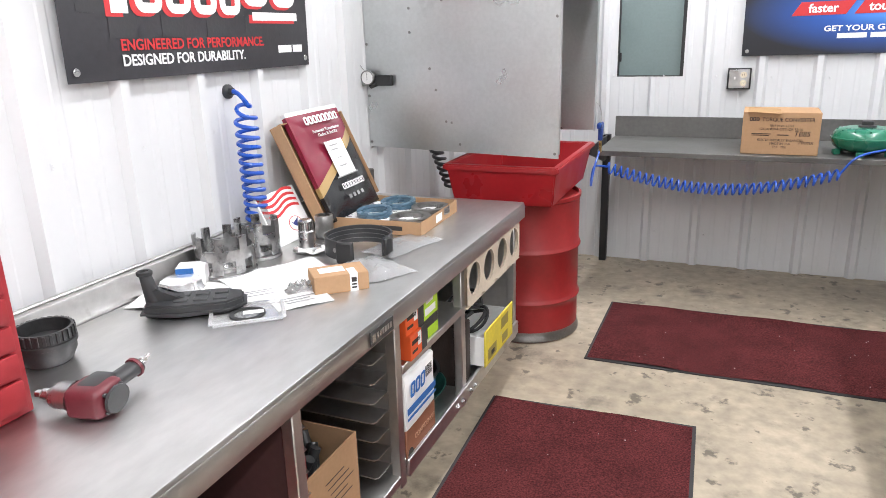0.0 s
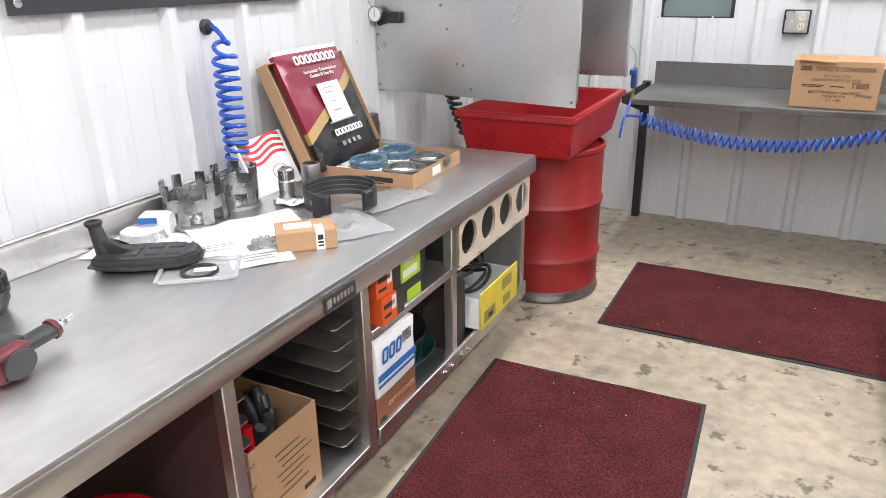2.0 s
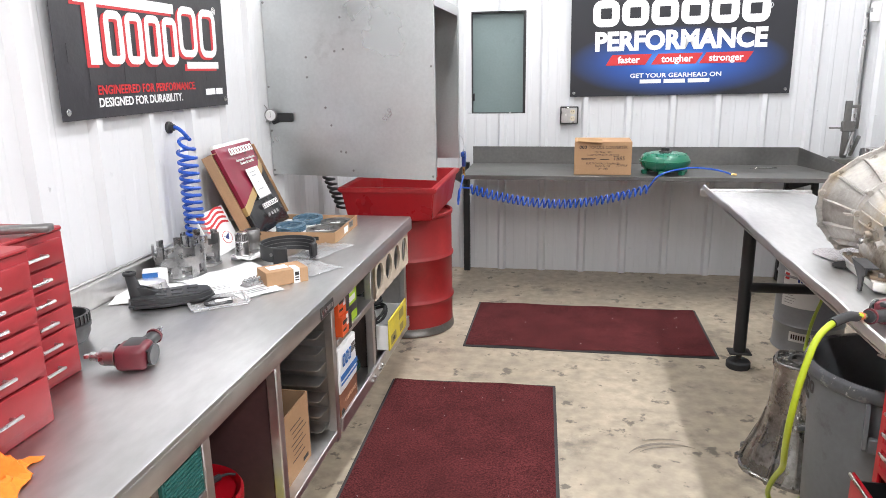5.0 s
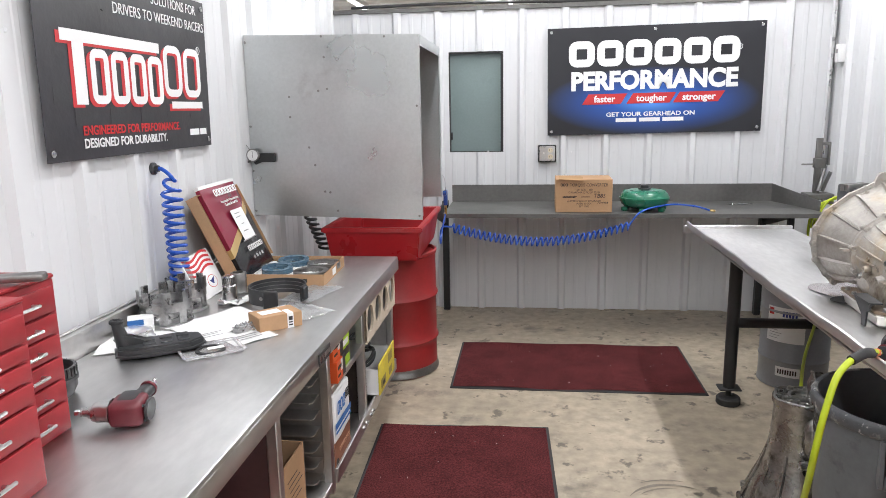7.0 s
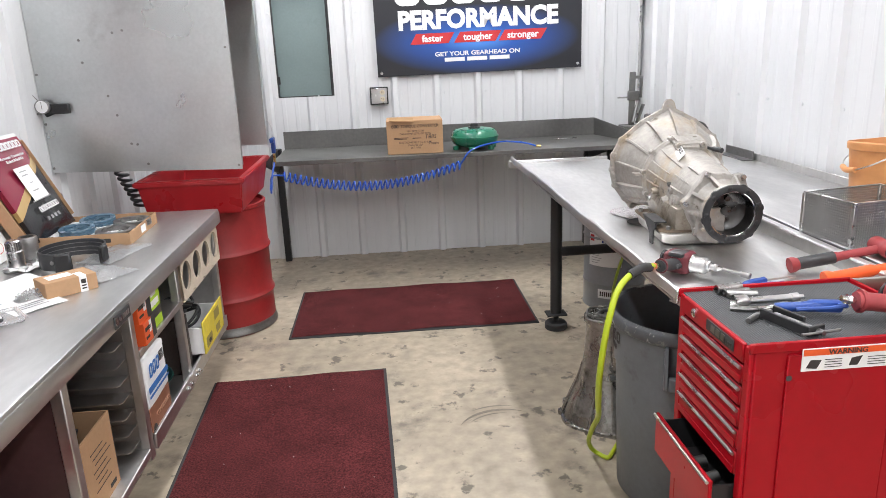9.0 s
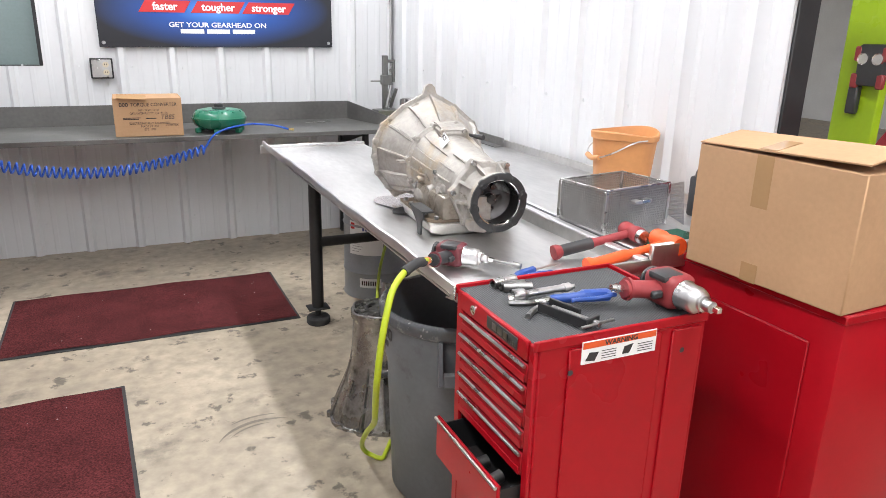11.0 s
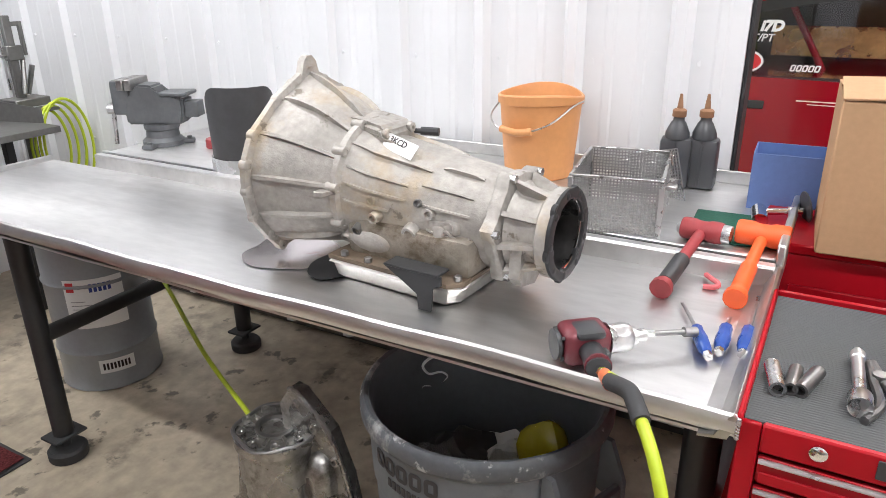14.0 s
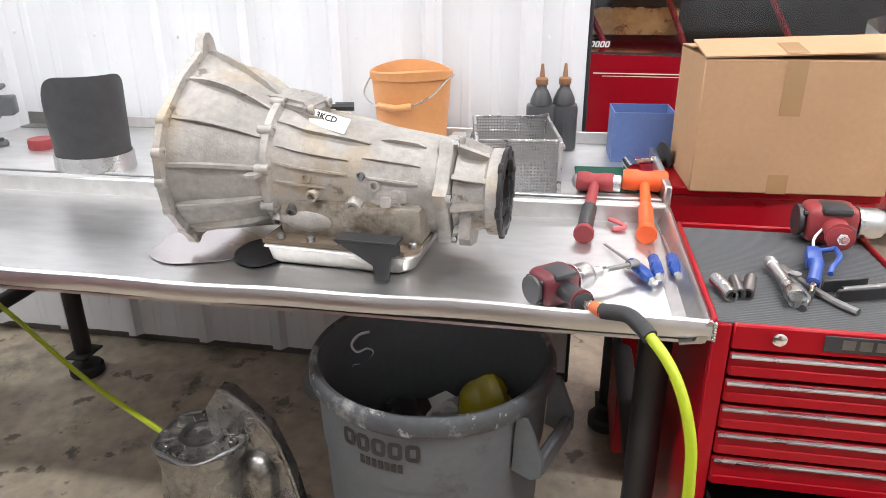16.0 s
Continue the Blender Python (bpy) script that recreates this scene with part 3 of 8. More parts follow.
# ---- back bench ----
back = thing("back_bench", (0, 0, 0), label="dark raw steel bench with upstand against the partition", category="workbench")
KX0, KX1, KY0, KY1, KZ = -0.73, 1.88, 4.33, 5.16, 0.94
part("top", bx(KX0, KX1, KY0, KY1, KZ - 0.008, KZ, 0.002), DARK_STEEL, back)
part("front_lip", bx(KX0, KX1, KY0 - 0.003, KY0 + 0.003, KZ - 0.03, KZ - 0.001, 0.001), DARK_STEEL, back)
part("upstand", bx(KX0, KX1 - 0.14, KY1 - 0.16, KY1 - 0.152, KZ, KZ + 0.135, 0.001), DARK_STEEL, back)
q = bmesh.new()
plate(q, [(0, 0), (0.56, 0), (0.56, 0.07), (0.0, 0.135)], 0, 0.006, pose(KX1 - 0.14, KY1 - 0.16, KZ, 90, 0, -75))
part("side_upstand", q, DARK_STEEL, back)
for x in (-0.80, 1.72):
    part("leg", bx(x - 0.025, x + 0.025, 5.09, 5.14, 0, KZ - 0.008, 0.003), BLACK_PAINT, back)
    part("leg", bx(x - 0.02, x + 0.02, 4.50, 4.54, 0.0, KZ - 0.008, 0.003), BLACK_PAINT, back) if x > 0 else None
    q = bmesh.new()
    plate(q, [(0, 0), (0.62, 0), (0.62, -0.04), (0.10, -0.17), (0, -0.17)], -0.004, 0.004, pose(x, 5.09, KZ - 0.01, 90, 0, -90))
    part("bracket", q, BLACK_PAINT, back)

# ---- teardown table and wall bench ----
tab = thing("teardown_table", (0, 0, 0), label="steel teardown table with rolled rim and black pipe legs", category="work table")
TX0, TX1, TY0, TY1, TZ = 0.845, 1.44, 1.165, 3.70, 0.945
b = bmesh.new()
bmesh.ops.create_grid(b, x_segments=12, y_segments=50, size=0.5)
for v in b.verts:
    x, y = TX0 + (v.co.x + 0.5) * (TX1 - TX0), TY0 + (v.co.y + 0.5) * (TY1 - TY0)
    v.co = Vector((x, y, TZ + 0.002 * noise.noise(Vector((x * 4, y * 3, 0)))))
r = bmesh.ops.extrude_face_region(b, geom=b.faces[:])
for v in [g for g in r["geom"] if isinstance(g, bmesh.types.BMVert)]:
    v.co.z -= 0.006
part("top", b, TABLE_STEEL, tab)


def edge_run(prof, stations):
    """A folded sheet edge: a closed outline of (out, height) carried along stations of (base, outward, sag)."""
    q = bmesh.new()
    rows = []
    for base, outward, sag in stations:
        rows.append([q.verts.new(Vector(base) + Vector(outward) * o + Vector((0, 0, h + sag))) for o, h in prof])
    n = len(prof)
    for p, r in zip(rows, rows[1:]):
        for k in range(n):
            q.faces.new([p[k], p[(k + 1) % n], r[(k + 1) % n], r[k]])
    q.faces.new(rows[0][::-1]), q.faces.new(rows[-1])
    bmesh.ops.recalc_face_normals(q, faces=q.faces[:])
    return q


# marine edge: the sheet sweeps up, rolls over and folds down a little
ROLL = [(-0.040, -0.003), (-0.040, 0.001), (-0.016, 0.006), (-0.004, 0.030), (0.000, 0.041), (0.006, 0.046), (0.012, 0.043), (0.015, 0.034), (0.015, 0.020), (0.012, 0.014), (0.006, 0.016), (0.002, 0.004)]
part("front_rim", edge_run(ROLL, [((TX0, y, TZ), (-1, 0, 0), 0.003 * math.sin(y * 5) + 0.0015 * math.sin(y * 17)) for y in np.linspace(TY0 - 0.014, TY1 + 0.01, 60)]), TABLE_STEEL, tab)
part("end_rim", edge_run(ROLL, [((x, TY0, TZ), (0, -1, 0), 0.0) for x in np.linspace(TX0 - 0.014, TX1 + 0.03, 20)]), STAINLESS_OLD, tab)
b = bmesh.new()
for k in range(7):
    bmesh.ops.create_uvsphere(b, u_segments=8, v_segments=6, radius=0.0042, matrix=Matrix.Translation((TX0 - 0.0145, TY0 - 0.0145, TZ + 0.012 + 0.005 * k)))
part("corner_weld", b, STEEL, tab, "beaded corner weld")
q = bmesh.new()
box(q, TX0 - 0.03, TX1, TY1 - 0.002, TY1 + 0.01, TZ - 0.03, TZ + 0.02, 0.004)
part("far_rim", q, TABLE_STEEL, tab)
part("riser", bx(TX1, TX1 + 0.012, TY0, 3.45, TZ - 0.02, TZ + 0.045, 0.003), STAINLESS_OLD, tab)
part("seam_gap", bx(TX1 + 0.030, TX1 + 0.040, TY0, 3.45, TZ + 0.03, TZ + 0.0455, 0), BLACK_PAINT, tab)
part("riser_flange", bx(TX1 + 0.002, TX1 + 0.03, TY0, 3.45, TZ + 0.04, TZ + 0.048, 0.002), TABLE_STEEL, tab)
for y in (3.30, 1.215):
    for x in (1.02, 1.905):
        f = bmesh.new()
        rod(f, (x, y, 0.09), (x, y, TZ - 0.01), 0.034, seg=18)
        part("leg", f, BLACK_PAINT, tab)
        f = bmesh.new()
        turned(f, [(0, 0), (0.062, 0), (0.066, 0.006), (0.066, 0.035), (0.058, 0.045), (0.02, 0.048), (0.016, 0.05), (0.016, 0.10), (0, 0.10)], 24, pose(x, y, 0))
        box(f, x - 0.06, x + 0.06, y - 0.045, y + 0.045, 0.09, 0.1, 0.002)
        part("foot", f, RUBBER, tab)
    f = bmesh.new()
    rod(f, (1.02, y, 0.48), (1.905, y, 0.48), 0.028, seg=14)
    part("brace", f, BLACK_PAINT, tab)

wb = thing("wall_bench", (0, 0, 0), label="grey steel bench top along the white partition", category="workbench")
WZ = 0.985
part("top", bx(TX1 + 0.042, 2.112, 1.17, 3.47, WZ - 0.012, WZ, 0.002), TABLE_STEEL, wb)
part("upstand", bx(2.100, 2.108, 1.19, 3.47, WZ, WZ + 0.04, 0.002), STAINLESS_OLD, wb)
part("front_seam", bx(TX1 + 0.046, TX1 + 0.062, 1.17, 3.47, WZ, WZ + 0.009, 0.002), STAINLESS, wb)
part("end_lip", bx(TX1 + 0.03, 2.105, 1.15, 1.168, WZ - 0.03, WZ + 0.05, 0.004), STAINLESS_OLD, wb)

# ---- on the stainless bench ----
def bars(parent, rows, m, base, depth=0.0006, name="print_bar"):
    """Unreadable print as plain bars (x0, x1, y0, y1) in a local plane."""
    q = bmesh.new()
    for x0, x1, y0, y1 in rows:
        box(q, x0, x1, y0, y1, 0, depth)
    return part(name, q, m, parent, at=base, smooth=False)


def open_tray(b, sx, sy, h, t):
    """An open box in one skin: outer sides, rim, inner sides and floor."""
    def ring(g, z):
        return [b.verts.new(p) for p in ((g, g, z), (sx - g, g, z), (sx - g, sy - g, z), (g, sy - g, z))]
    rows = [ring(0, 0), ring(0, h), ring(t, h), ring(t, t)]
    for p, r in zip(rows, rows[1:]):
        for k in range(4):
            b.faces.new([p[k], p[(k + 1) % 4], r[(k + 1) % 4], r[k]])
    b.faces.new(rows[0][::-1]), b.faces.new(rows[-1])
    return b


CHEST_RED = mat("faded_red_paint", (0.30, 0.022, 0.028), 0.42, 0, 0.14, 3, 0.06, 50, 0.03, 60, spec=0.4, stain=(0.20, 0.03, 0.03), stain_at=0.66, stain_scale=9)


def drawer_chest(at, sx, sy, z, rows, handle_w, rz, label, pull_m=STEEL):
    """A drawer cabinet whose fronts face +x."""
    t = thing("tool_cabinet", at, rz, label=label, category="tool cabinet", group="tool cabinets on the bench")
    part("body", bx(-sx, 0, 0, sy, 0, z, 0.006, 2), CHEST_RED, t)
    part("top_rim", bx(-sx, 0.004, 0, sy, z, z + 0.012, 0.004), CHEST_RED, t)
    for z0, z1 in rows:
        d = part("drawer", bx(0.001, 0.014, 0.02, sy - 0.02, z0, z1, 0.004, 2), CHEST_RED, t)
        h = bmesh.new()
        c = (z0 + z1) / 2
        yc = sy / 2
        rod(h, (0.030, yc - handle_w / 2, c), (0.030, yc + handle_w / 2, c), 0.0045, seg=8)
        for s in (-1, 1):
            rod(h, (0.012, yc + s * handle_w * 0.42, c), (0.030, yc + s * handle_w * 0.42, c), 0.005, seg=8)
        part("handle", h, pull_m, d, "chrome bar handle")
    return t


drawer_chest((-1.175, 0.20, BZ), 0.44, 0.48, 0.42, [(0.03, 0.125), (0.132, 0.20), (0.207, 0.25), (0.257, 0.295), (0.302, 0.335), (0.342, 0.40)], 0.23, 0, "red tool cabinet with chrome drawer handles on the bench")
drawer_chest((-1.305, 0.69, BZ), 0.30, 0.265, 0.405, [(0.02, 0.085), (0.092, 0.145), (0.152, 0.205), (0.212, 0.265), (0.272, 0.32), (0.327, 0.39)], 0.07, 0, "narrow red small-drawer cabinet beside a tool cabinet")
lid = thing("steel_bar", (-1.33, 0.82, BZ + 0.425), 20, label="loose steel bar lying on the red cabinet", category="bar")
part("bar", bx(-0.09, 0.09, -0.02, 0.02, 0, 0.018, 0.005, 2), STEEL_DARK, lid)

# orange rag
b = bmesh.new()
bmesh.ops.create_grid(b, x_segments=26, y_segments=26, size=0.5)
for v in b.verts:
    p = Vector((v.co.x * 5, v.co.y * 5, 1.7))
    h = 0.045 + 0.06 * noise.noise(p) + 0.035 * noise.noise(p * 2.7) + 0.02 * noise.noise(p * 6)
    fall = max(0, 1 - (v.co.x ** 2 + v.co.y ** 2) * 3.2)
    v.co = Vector((v.co.x * 0.30 * (1 + 0.25 * noise.noise(p * 1.3)), v.co.y * 0.26 * (1 + 0.3 * noise.noise(p * 1.1 + Vector((9, 0, 0)))), max(0.003, h * fall + 0.012 * abs(noise.noise(p * 5)))))
solo("shop_rag", b, mat("orange_cloth", (0.90, 0.20, 0.02), 0.9, 0, 0.1, 9, 0.08, 120, 0.2, 200), pose(-1.15, 0.40, BZ, 0, 0, 25) @ Matrix.Diagonal((0.7, 0.7, 0.9, 1)), "crumpled bright orange shop rag on the bench", "rag")


def impact_gun(at, rz, label, body_m, tip_len=0.0, rx=90):
    """An air impact wrench lying on its side: local x is the barrel, y the grip side (down)."""
    t = thing("impact_wrench", at, rz, label=label, category="impact wrench", group="air impact wrenches")
    b = bmesh.new()
    box(b, -0.105, 0.0, -0.042, 0.042, 0.006, 0.088, 0.020, 3)
    part("motor_housing", b, body_m, t)
    e = bmesh.new()
    turned(e, [(0, 0), (0.026, 0), (0.034, 0.006), (0.034, 0.014), (0, 0.014)], 18, Matrix.Translation((-0.105, 0, 0.047)) @ pose(0, 0, 0, 0, -90, 0))
    for k in range(4):
        a = math.pi / 4 + k * math.pi / 2
        rod(e, (-0.104, 0.034 * math.cos(a), 0.047 + 0.034 * math.sin(a)), (-0.111, 0.034 * math.cos(a), 0.047 + 0.034 * math.sin(a)), 0.005, seg=8)
    part("end_cap", e, BLACK_PLASTIC, t)
    n = bmesh.new()
    turned(n, [(0, 0), (0.036, 0), (0.036, 0.004), (0.033, 0.008), (0.033, 0.04), (0.029, 0.052), (0.020, 0.058), (0.020, 0.066), (0.014, 0.068), (0.014, 0.09), (0, 0.09)], 24, Matrix.Translation((0.0, 0, 0.047)) @ pose(0, 0, 0, 0, 90, 0))
    part("nose", n, STEEL, t, "bare aluminium nose")
    a = bmesh.new()
    box(a, 0.088, 0.112, -0.0065, 0.0065, 0.0405, 0.0535, 0.001)
    part("anvil", a, CHROME, t)
    g = bmesh.new()
    gp = [Vector((-0.050, -0.025, 0.047)), Vector((-0.054, -0.06, 0.049)), Vector((-0.062, -0.095, 0.053)), Vector((-0.068, -0.125, 0.056))]
    hose(g, smooth_path(gp, 5), 0.026, 14)
    for v in g.verts:
        v.co.z = 0.048 + (v.co.z - 0.048) * 0.82
    part("grip", g, BLACK_PLASTIC if body_m is MAROON else body_m, t, "moulded grip")
    g = bmesh.new()
    hose(g, [(-0.0655, -0.112, 0.053), (-0.0665, -0.119, 0.054)], 0.0282, 14)
    part("grip_foot", g, body_m, t)
    g = bmesh.new()
    box(g, -0.082, -0.018, -0.047, 0.020, 0.070, 0.0905, 0.010, 2)
    part("saddle", g, BLACK_PLASTIC, t, "black rubber saddle")
    q = bmesh.new()
    rod(q, (-0.069, -0.128, 0.055), (-0.071, -0.160, 0.062), 0.009, 0.007, 10)
    rod(q, (-0.070, -0.138, 0.057), (-0.0705, -0.146, 0.059), 0.012, seg=6)
    part("air_plug", q, CHROME, t, "steel air plug")
    tr = bmesh.new()
    box(tr, -0.034, -0.018, -0.075, -0.045, 0.037, 0.055, 0.004)
    part("trigger", tr, BLACK_PLASTIC, t)
    if tip_len:
        s = bmesh.new()
        rod(s, (0.108, 0, 0.047), (0.112 + tip_len * 0.7, 0, 0.043), 0.0065, seg=12)
        rod(s, (0.112 + tip_len * 0.7, 0, 0.043), (0.112 + tip_len, 0, 0.04), 0.0115, seg=12)
        part("extension", s, STEEL_DARK, t, "chrome extension and socket")
    return t


impact_gun((-1.265, 1.0, BZ), 185, "maroon air impact wrench with steel nose lying on the bench", MAROON).matrix_basis = pose(-1.205, 0.980, BZ, 0, 0, 193) @ Matrix.Diagonal((0.84, 1.12, 0.84, 1))

# clutch hub by the cabinet
HUB_DARK = mat("hub_dark", (0.09, 0.09, 0.092), 0.38, 0.8, 0.3, 9, 0.1, 80, 0.06)
hub = thing("clutch_drum", (-1.47, 1.17, BZ), label="dark ridged clutch drum standing by the cabinet", category="clutch drum", group="clutch drums")
b = bmesh.new()
turned(b, [(0, 0.02), (0.05, 0.02), (0.05, 0.0), (0.07, 0.0), (0.088, 0.03), (0.088, 0.05), (0.094, 0.052), (0.094, 0.062), (0.088, 0.064), (0.088, 0.095), (0.08, 0.095), (0.075, 0.06), (0.03, 0.055), (0, 0.055)], 36)
part("shell", b, HUB_DARK, hub)
b = bmesh.new()
for k in range(28):
    box(b, 0.086, 0.0925, -0.005, 0.005, 0.066, 0.094, 0.001, m=pose(0, 0, 0, 0, 0, k * 360 / 28))
part("splines", b, HUB_DARK, hub)
hub.matrix_basis = pose(-1.495, 1.145, BZ) @ Matrix.Diagonal((0.78, 0.78, 0.95, 1))


DRUM_STEEL = mat("drum_steel", (0.42, 0.42, 0.42), 0.3, 1.0, 0.3, 9, 0.12, 70, 0.06, stain=(0.2, 0.2, 0.2), stain_at=0.55, stain_scale=14)


def crown_drum(at, r, h, rz, label, slots=8):
    """A clutch drum with tall fingers and windows."""
    t = thing("finger_drum", at, rz, label=label, category="clutch drum", group="finger drums")
    def arc(b, a0, a1, z0, z1, r0, r1, steps=4):
        prev = None
        for k in range(steps + 1):
            a = math.radians(a0 + (a1 - a0) * k / steps)
            c, q = math.cos(a), math.sin(a)
            cur = [b.verts.new((rr * c, rr * q, z)) for rr, z in ((r1, z0), (r1, z1), (r0, z1), (r0, z0))]
            if prev:
                for j in range(4):
                    b.faces.new([prev[j], cur[j], cur[(j + 1) % 4], prev[(j + 1) % 4]])
            else:
                b.faces.new(cur[::-1])
            prev = cur
        b.faces.new(prev)

    w = 360 / slots
    b = bmesh.new()
    arc(b, 0, 360, h * 0.42, h * 0.68, r - 0.006, r, 48)
    part("band", b, DRUM_STEEL, t, smooth=True)
    for k in range(slots):
        b = bmesh.new()
        arc(b, k * w + 3, k * w + w * 0.52, h * 0.1, h * 0.43, r - 0.006, r)
        part("pillar", b, DRUM_STEEL, t)
        b = bmesh.new()
        arc(b, k * w + w * 0.3, k * w + w * 0.68, h * 0.67, h, r - 0.007, r + 0.003)
        part("finger", b, DRUM_STEEL, t)
    b = bmesh.new()
    turned(b, [(r - 0.006, 0.001), (r + 0.004, 0.001), (r + 0.004, 0.012), (r - 0.006, 0.012), (r * 0.55, 0.008), (r * 0.5, 0.02), (r * 0.45, 0.008), (0, 0.006)], 36)
    part("base_ring", b, DRUM_STEEL, t)
    return t


crown_drum((-1.525, 1.865, BZ), 0.098, 0.14, 10, "bare steel finger drum standing on the bench")
crown_drum((-1.53, 2.052, BZ), 0.078, 0.138, 40, "smaller bare steel finger drum on the bench", 6)

# filter
flt = thing("oil_filter", (-1.372, 1.545, BZ), 33, label="flat black plastic transmission filter with upright neck", category="oil filter")
b = bmesh.new()
plate(b, [(-0.14, -0.055), (-0.05, -0.075), (0.09, -0.07), (0.135, -0.03), (0.13, 0.03), (0.06, 0.06), (-0.06, 0.055), (-0.14, 0.03)], 0.006, 0.042)
bmesh.ops.bevel(b, geom=b.edges[:], offset=0.006, segments=2, affect='EDGES')
part("body", b, BLACK_PLASTIC, flt)
b = bmesh.new()
plate(b, [(-0.148, -0.06), (-0.05, -0.082), (0.095, -0.077), (0.143, -0.033), (0.138, 0.035), (0.063, 0.067), (-0.063, 0.062), (-0.148, 0.035)], 0.016, 0.022)
part("seam", b, BLACK_PLASTIC, flt)
b = bmesh.new()
rod(b, (-0.115, 0.0, 0.03), (-0.135, 0.0, 0.125), 0.026, 0.016, 16)
part("neck", b, BLACK_PLASTIC, flt, "upright filter neck")
b = bmesh.new()
plate(b, [(-0.135, 0.035), (-0.02, 0.035), (-0.03, 0.046), (-0.085, 0.062), (-0.118, 0.085)], -0.020, 0.020, pose(0, 0, 0, 90))
bmesh.ops.bevel(b, geom=b.edges[:], offset=0.005, segments=2, affect='EDGES')
part("web", b, BLACK_PLASTIC, flt)
b = bmesh.new()
turned(b, [(0.011, 0.118), (0.021, 0.118), (0.0225, 0.121), (0.0225, 0.128), (0.020, 0.130), (0.012, 0.130), (0.011, 0.118)], 18, Matrix.Translation((-0.134, 0, 0)))
part("neck_seal", b, RUBBER, flt, "black rubber neck seal")
b = bmesh.new()
for i in range(3):
    for j in range(2):
        box(b, -0.06 + i * 0.055, -0.02 + i * 0.055, -0.045 + j * 0.05, -0.01 + j * 0.05, 0.04, 0.046, 0.002)
part("rib", b, BLACK_PLASTIC, flt)

# clamshell pack, cards, sheets
cs = thing("clamshell_pack", (-1.20, 1.55, BZ), 38, label="clear plastic clamshell pack with seal and label", category="clamshell pack")
b = bmesh.new()
open_tray(b, 0.19, 0.13, 0.013, 0.0012)
box(b, -0.010, 0.200, -0.010, 0.0, 0.0118, 0.013, 0.0004), box(b, -0.010, 0.200, 0.13, 0.14, 0.0118, 0.013, 0.0004), box(b, -0.010, 0.0, 0.0, 0.13, 0.0118, 0.013, 0.0004), box(b, 0.19, 0.20, 0.0, 0.13, 0.0118, 0.013, 0.0004)
part("shell", b, CLEAR, cs, smooth=False).matrix_basis = pose(-0.095, -0.065, 0.001)
b = bmesh.new()
turned(b, [(0.038, 0.006), (0.05, 0.004), (0.05, 0.009), (0.038, 0.009), (0.038, 0.006)], 30)
part("seal_ring", b, RUBBER, cs)
part("label", bx(-0.012, 0.045, -0.02, 0.006, 0.0132, 0.0138, 0), PAPER, cs)


def sheet(at, sx, sy, rz, label, name="paper_sheet", m=PAPER, wav=0.006, cat="paper", n=12, seed=0):
    b = bmesh.new()
    bmesh.ops.create_grid(b, x_segments=n, y_segments=n, size=0.5)
    for v in b.verts:
        p = Vector((v.co.x * 3 + seed, v.co.y * 3, seed))
        v.co = Vector((v.co.x * sx, v.co.y * sy, 0.002 + wav * (0.5 + noise.noise(p))))
    r = bmesh.ops.extrude_face_region(b, geom=b.faces[:])
    for v in [g for g in r["geom"] if isinstance(g, bmesh.types.BMVert)]:
        v.co.z -= 0.0012
    t = thing(name, at, rz, label=label, category=cat)
    part("sheet", b, m, t)
    return t


sheet((-1.30, 1.86, BZ), 0.34, 0.25, 62, "crumpled white paper sheet under the parts", wav=0.012, seed=3)
sheet((-1.50, 1.62, BZ), 0.26, 0.22, 20, "white paper with a black ring diagram", wav=0.006, seed=7)
sheet((-1.34, 2.16, BZ), 0.16, 0.10, 35, "folded white paper note on the bench", wav=0.02, seed=11)
card = sheet((-1.12, 1.70, BZ + 0.001), 0.17, 0.11, 52, "flat clear bag with a printed parts card", "parts_card", wav=0.003, cat="parts card", seed=5)
bars(card, [(-0.05, 0.05, 0.02, 0.026), (-0.05, 0.03, 0.0, 0.006), (-0.05, 0.04, -0.02, -0.014)], PAPER_GREY, pose(0, 0, 0.006))
card = sheet((-1.27, 1.70, BZ + 0.001), 0.15, 0.11, 48, "printed parts card in a clear bag", "parts_card", wav=0.004, cat="parts card", seed=9)
bars(card, [(-0.05, 0.05, 0.02, 0.024), (-0.05, 0.03, 0.004, 0.008), (-0.05, 0.04, -0.02, -0.016)], PAPER_GREY, pose(0, 0, 0.0075))


def poly_bag(at, sx, sy, h, rz, label, seed):
    b = bmesh.new()
    bmesh.ops.create_grid(b, x_segments=20, y_segments=16, size=0.5)
    for v in b.verts:
        p = Vector((v.co.x * 4 + seed, v.co.y * 4, seed))
        fall = max(0.0, 1 - max(abs(v.co.x), abs(v.co.y)) * 2) ** 0.5
        v.co = Vector((v.co.x * sx * (1 + 0.15 * noise.noise(p)), v.co.y * sy * (1 + 0.15 * noise.noise(p * 1.4)), 0.003 + fall * h * (0.6 + 0.8 * noise.noise(p * 1.8)) + 0.004 * abs(noise.noise(p * 5))))
    return solo("plastic_bag", b, BAG, pose(*at, 0, 0, rz), label, "plastic bag", "loose plastic bags")


BAG = mat("milky_plastic", (0.93, 0.94, 0.95), 0.14, 0, 0.02, 6, 0.02, 60, 0.3, 25, trans=0.8)
poly_bag((-1.06, 2.02, BZ), 0.22, 0.24, 0.03, 60, "clear plastic bag with small parts on the bench", 2)
poly_bag((-1.08, 2.32, BZ), 0.30, 0.16, 0.02, 75, "flat clear plastic bag beside the kit box", 6)
poly_bag((-1.17, 1.775, BZ), 0.09, 0.06, 0.045, 20, "crinkled clear bag of small springs", 13)

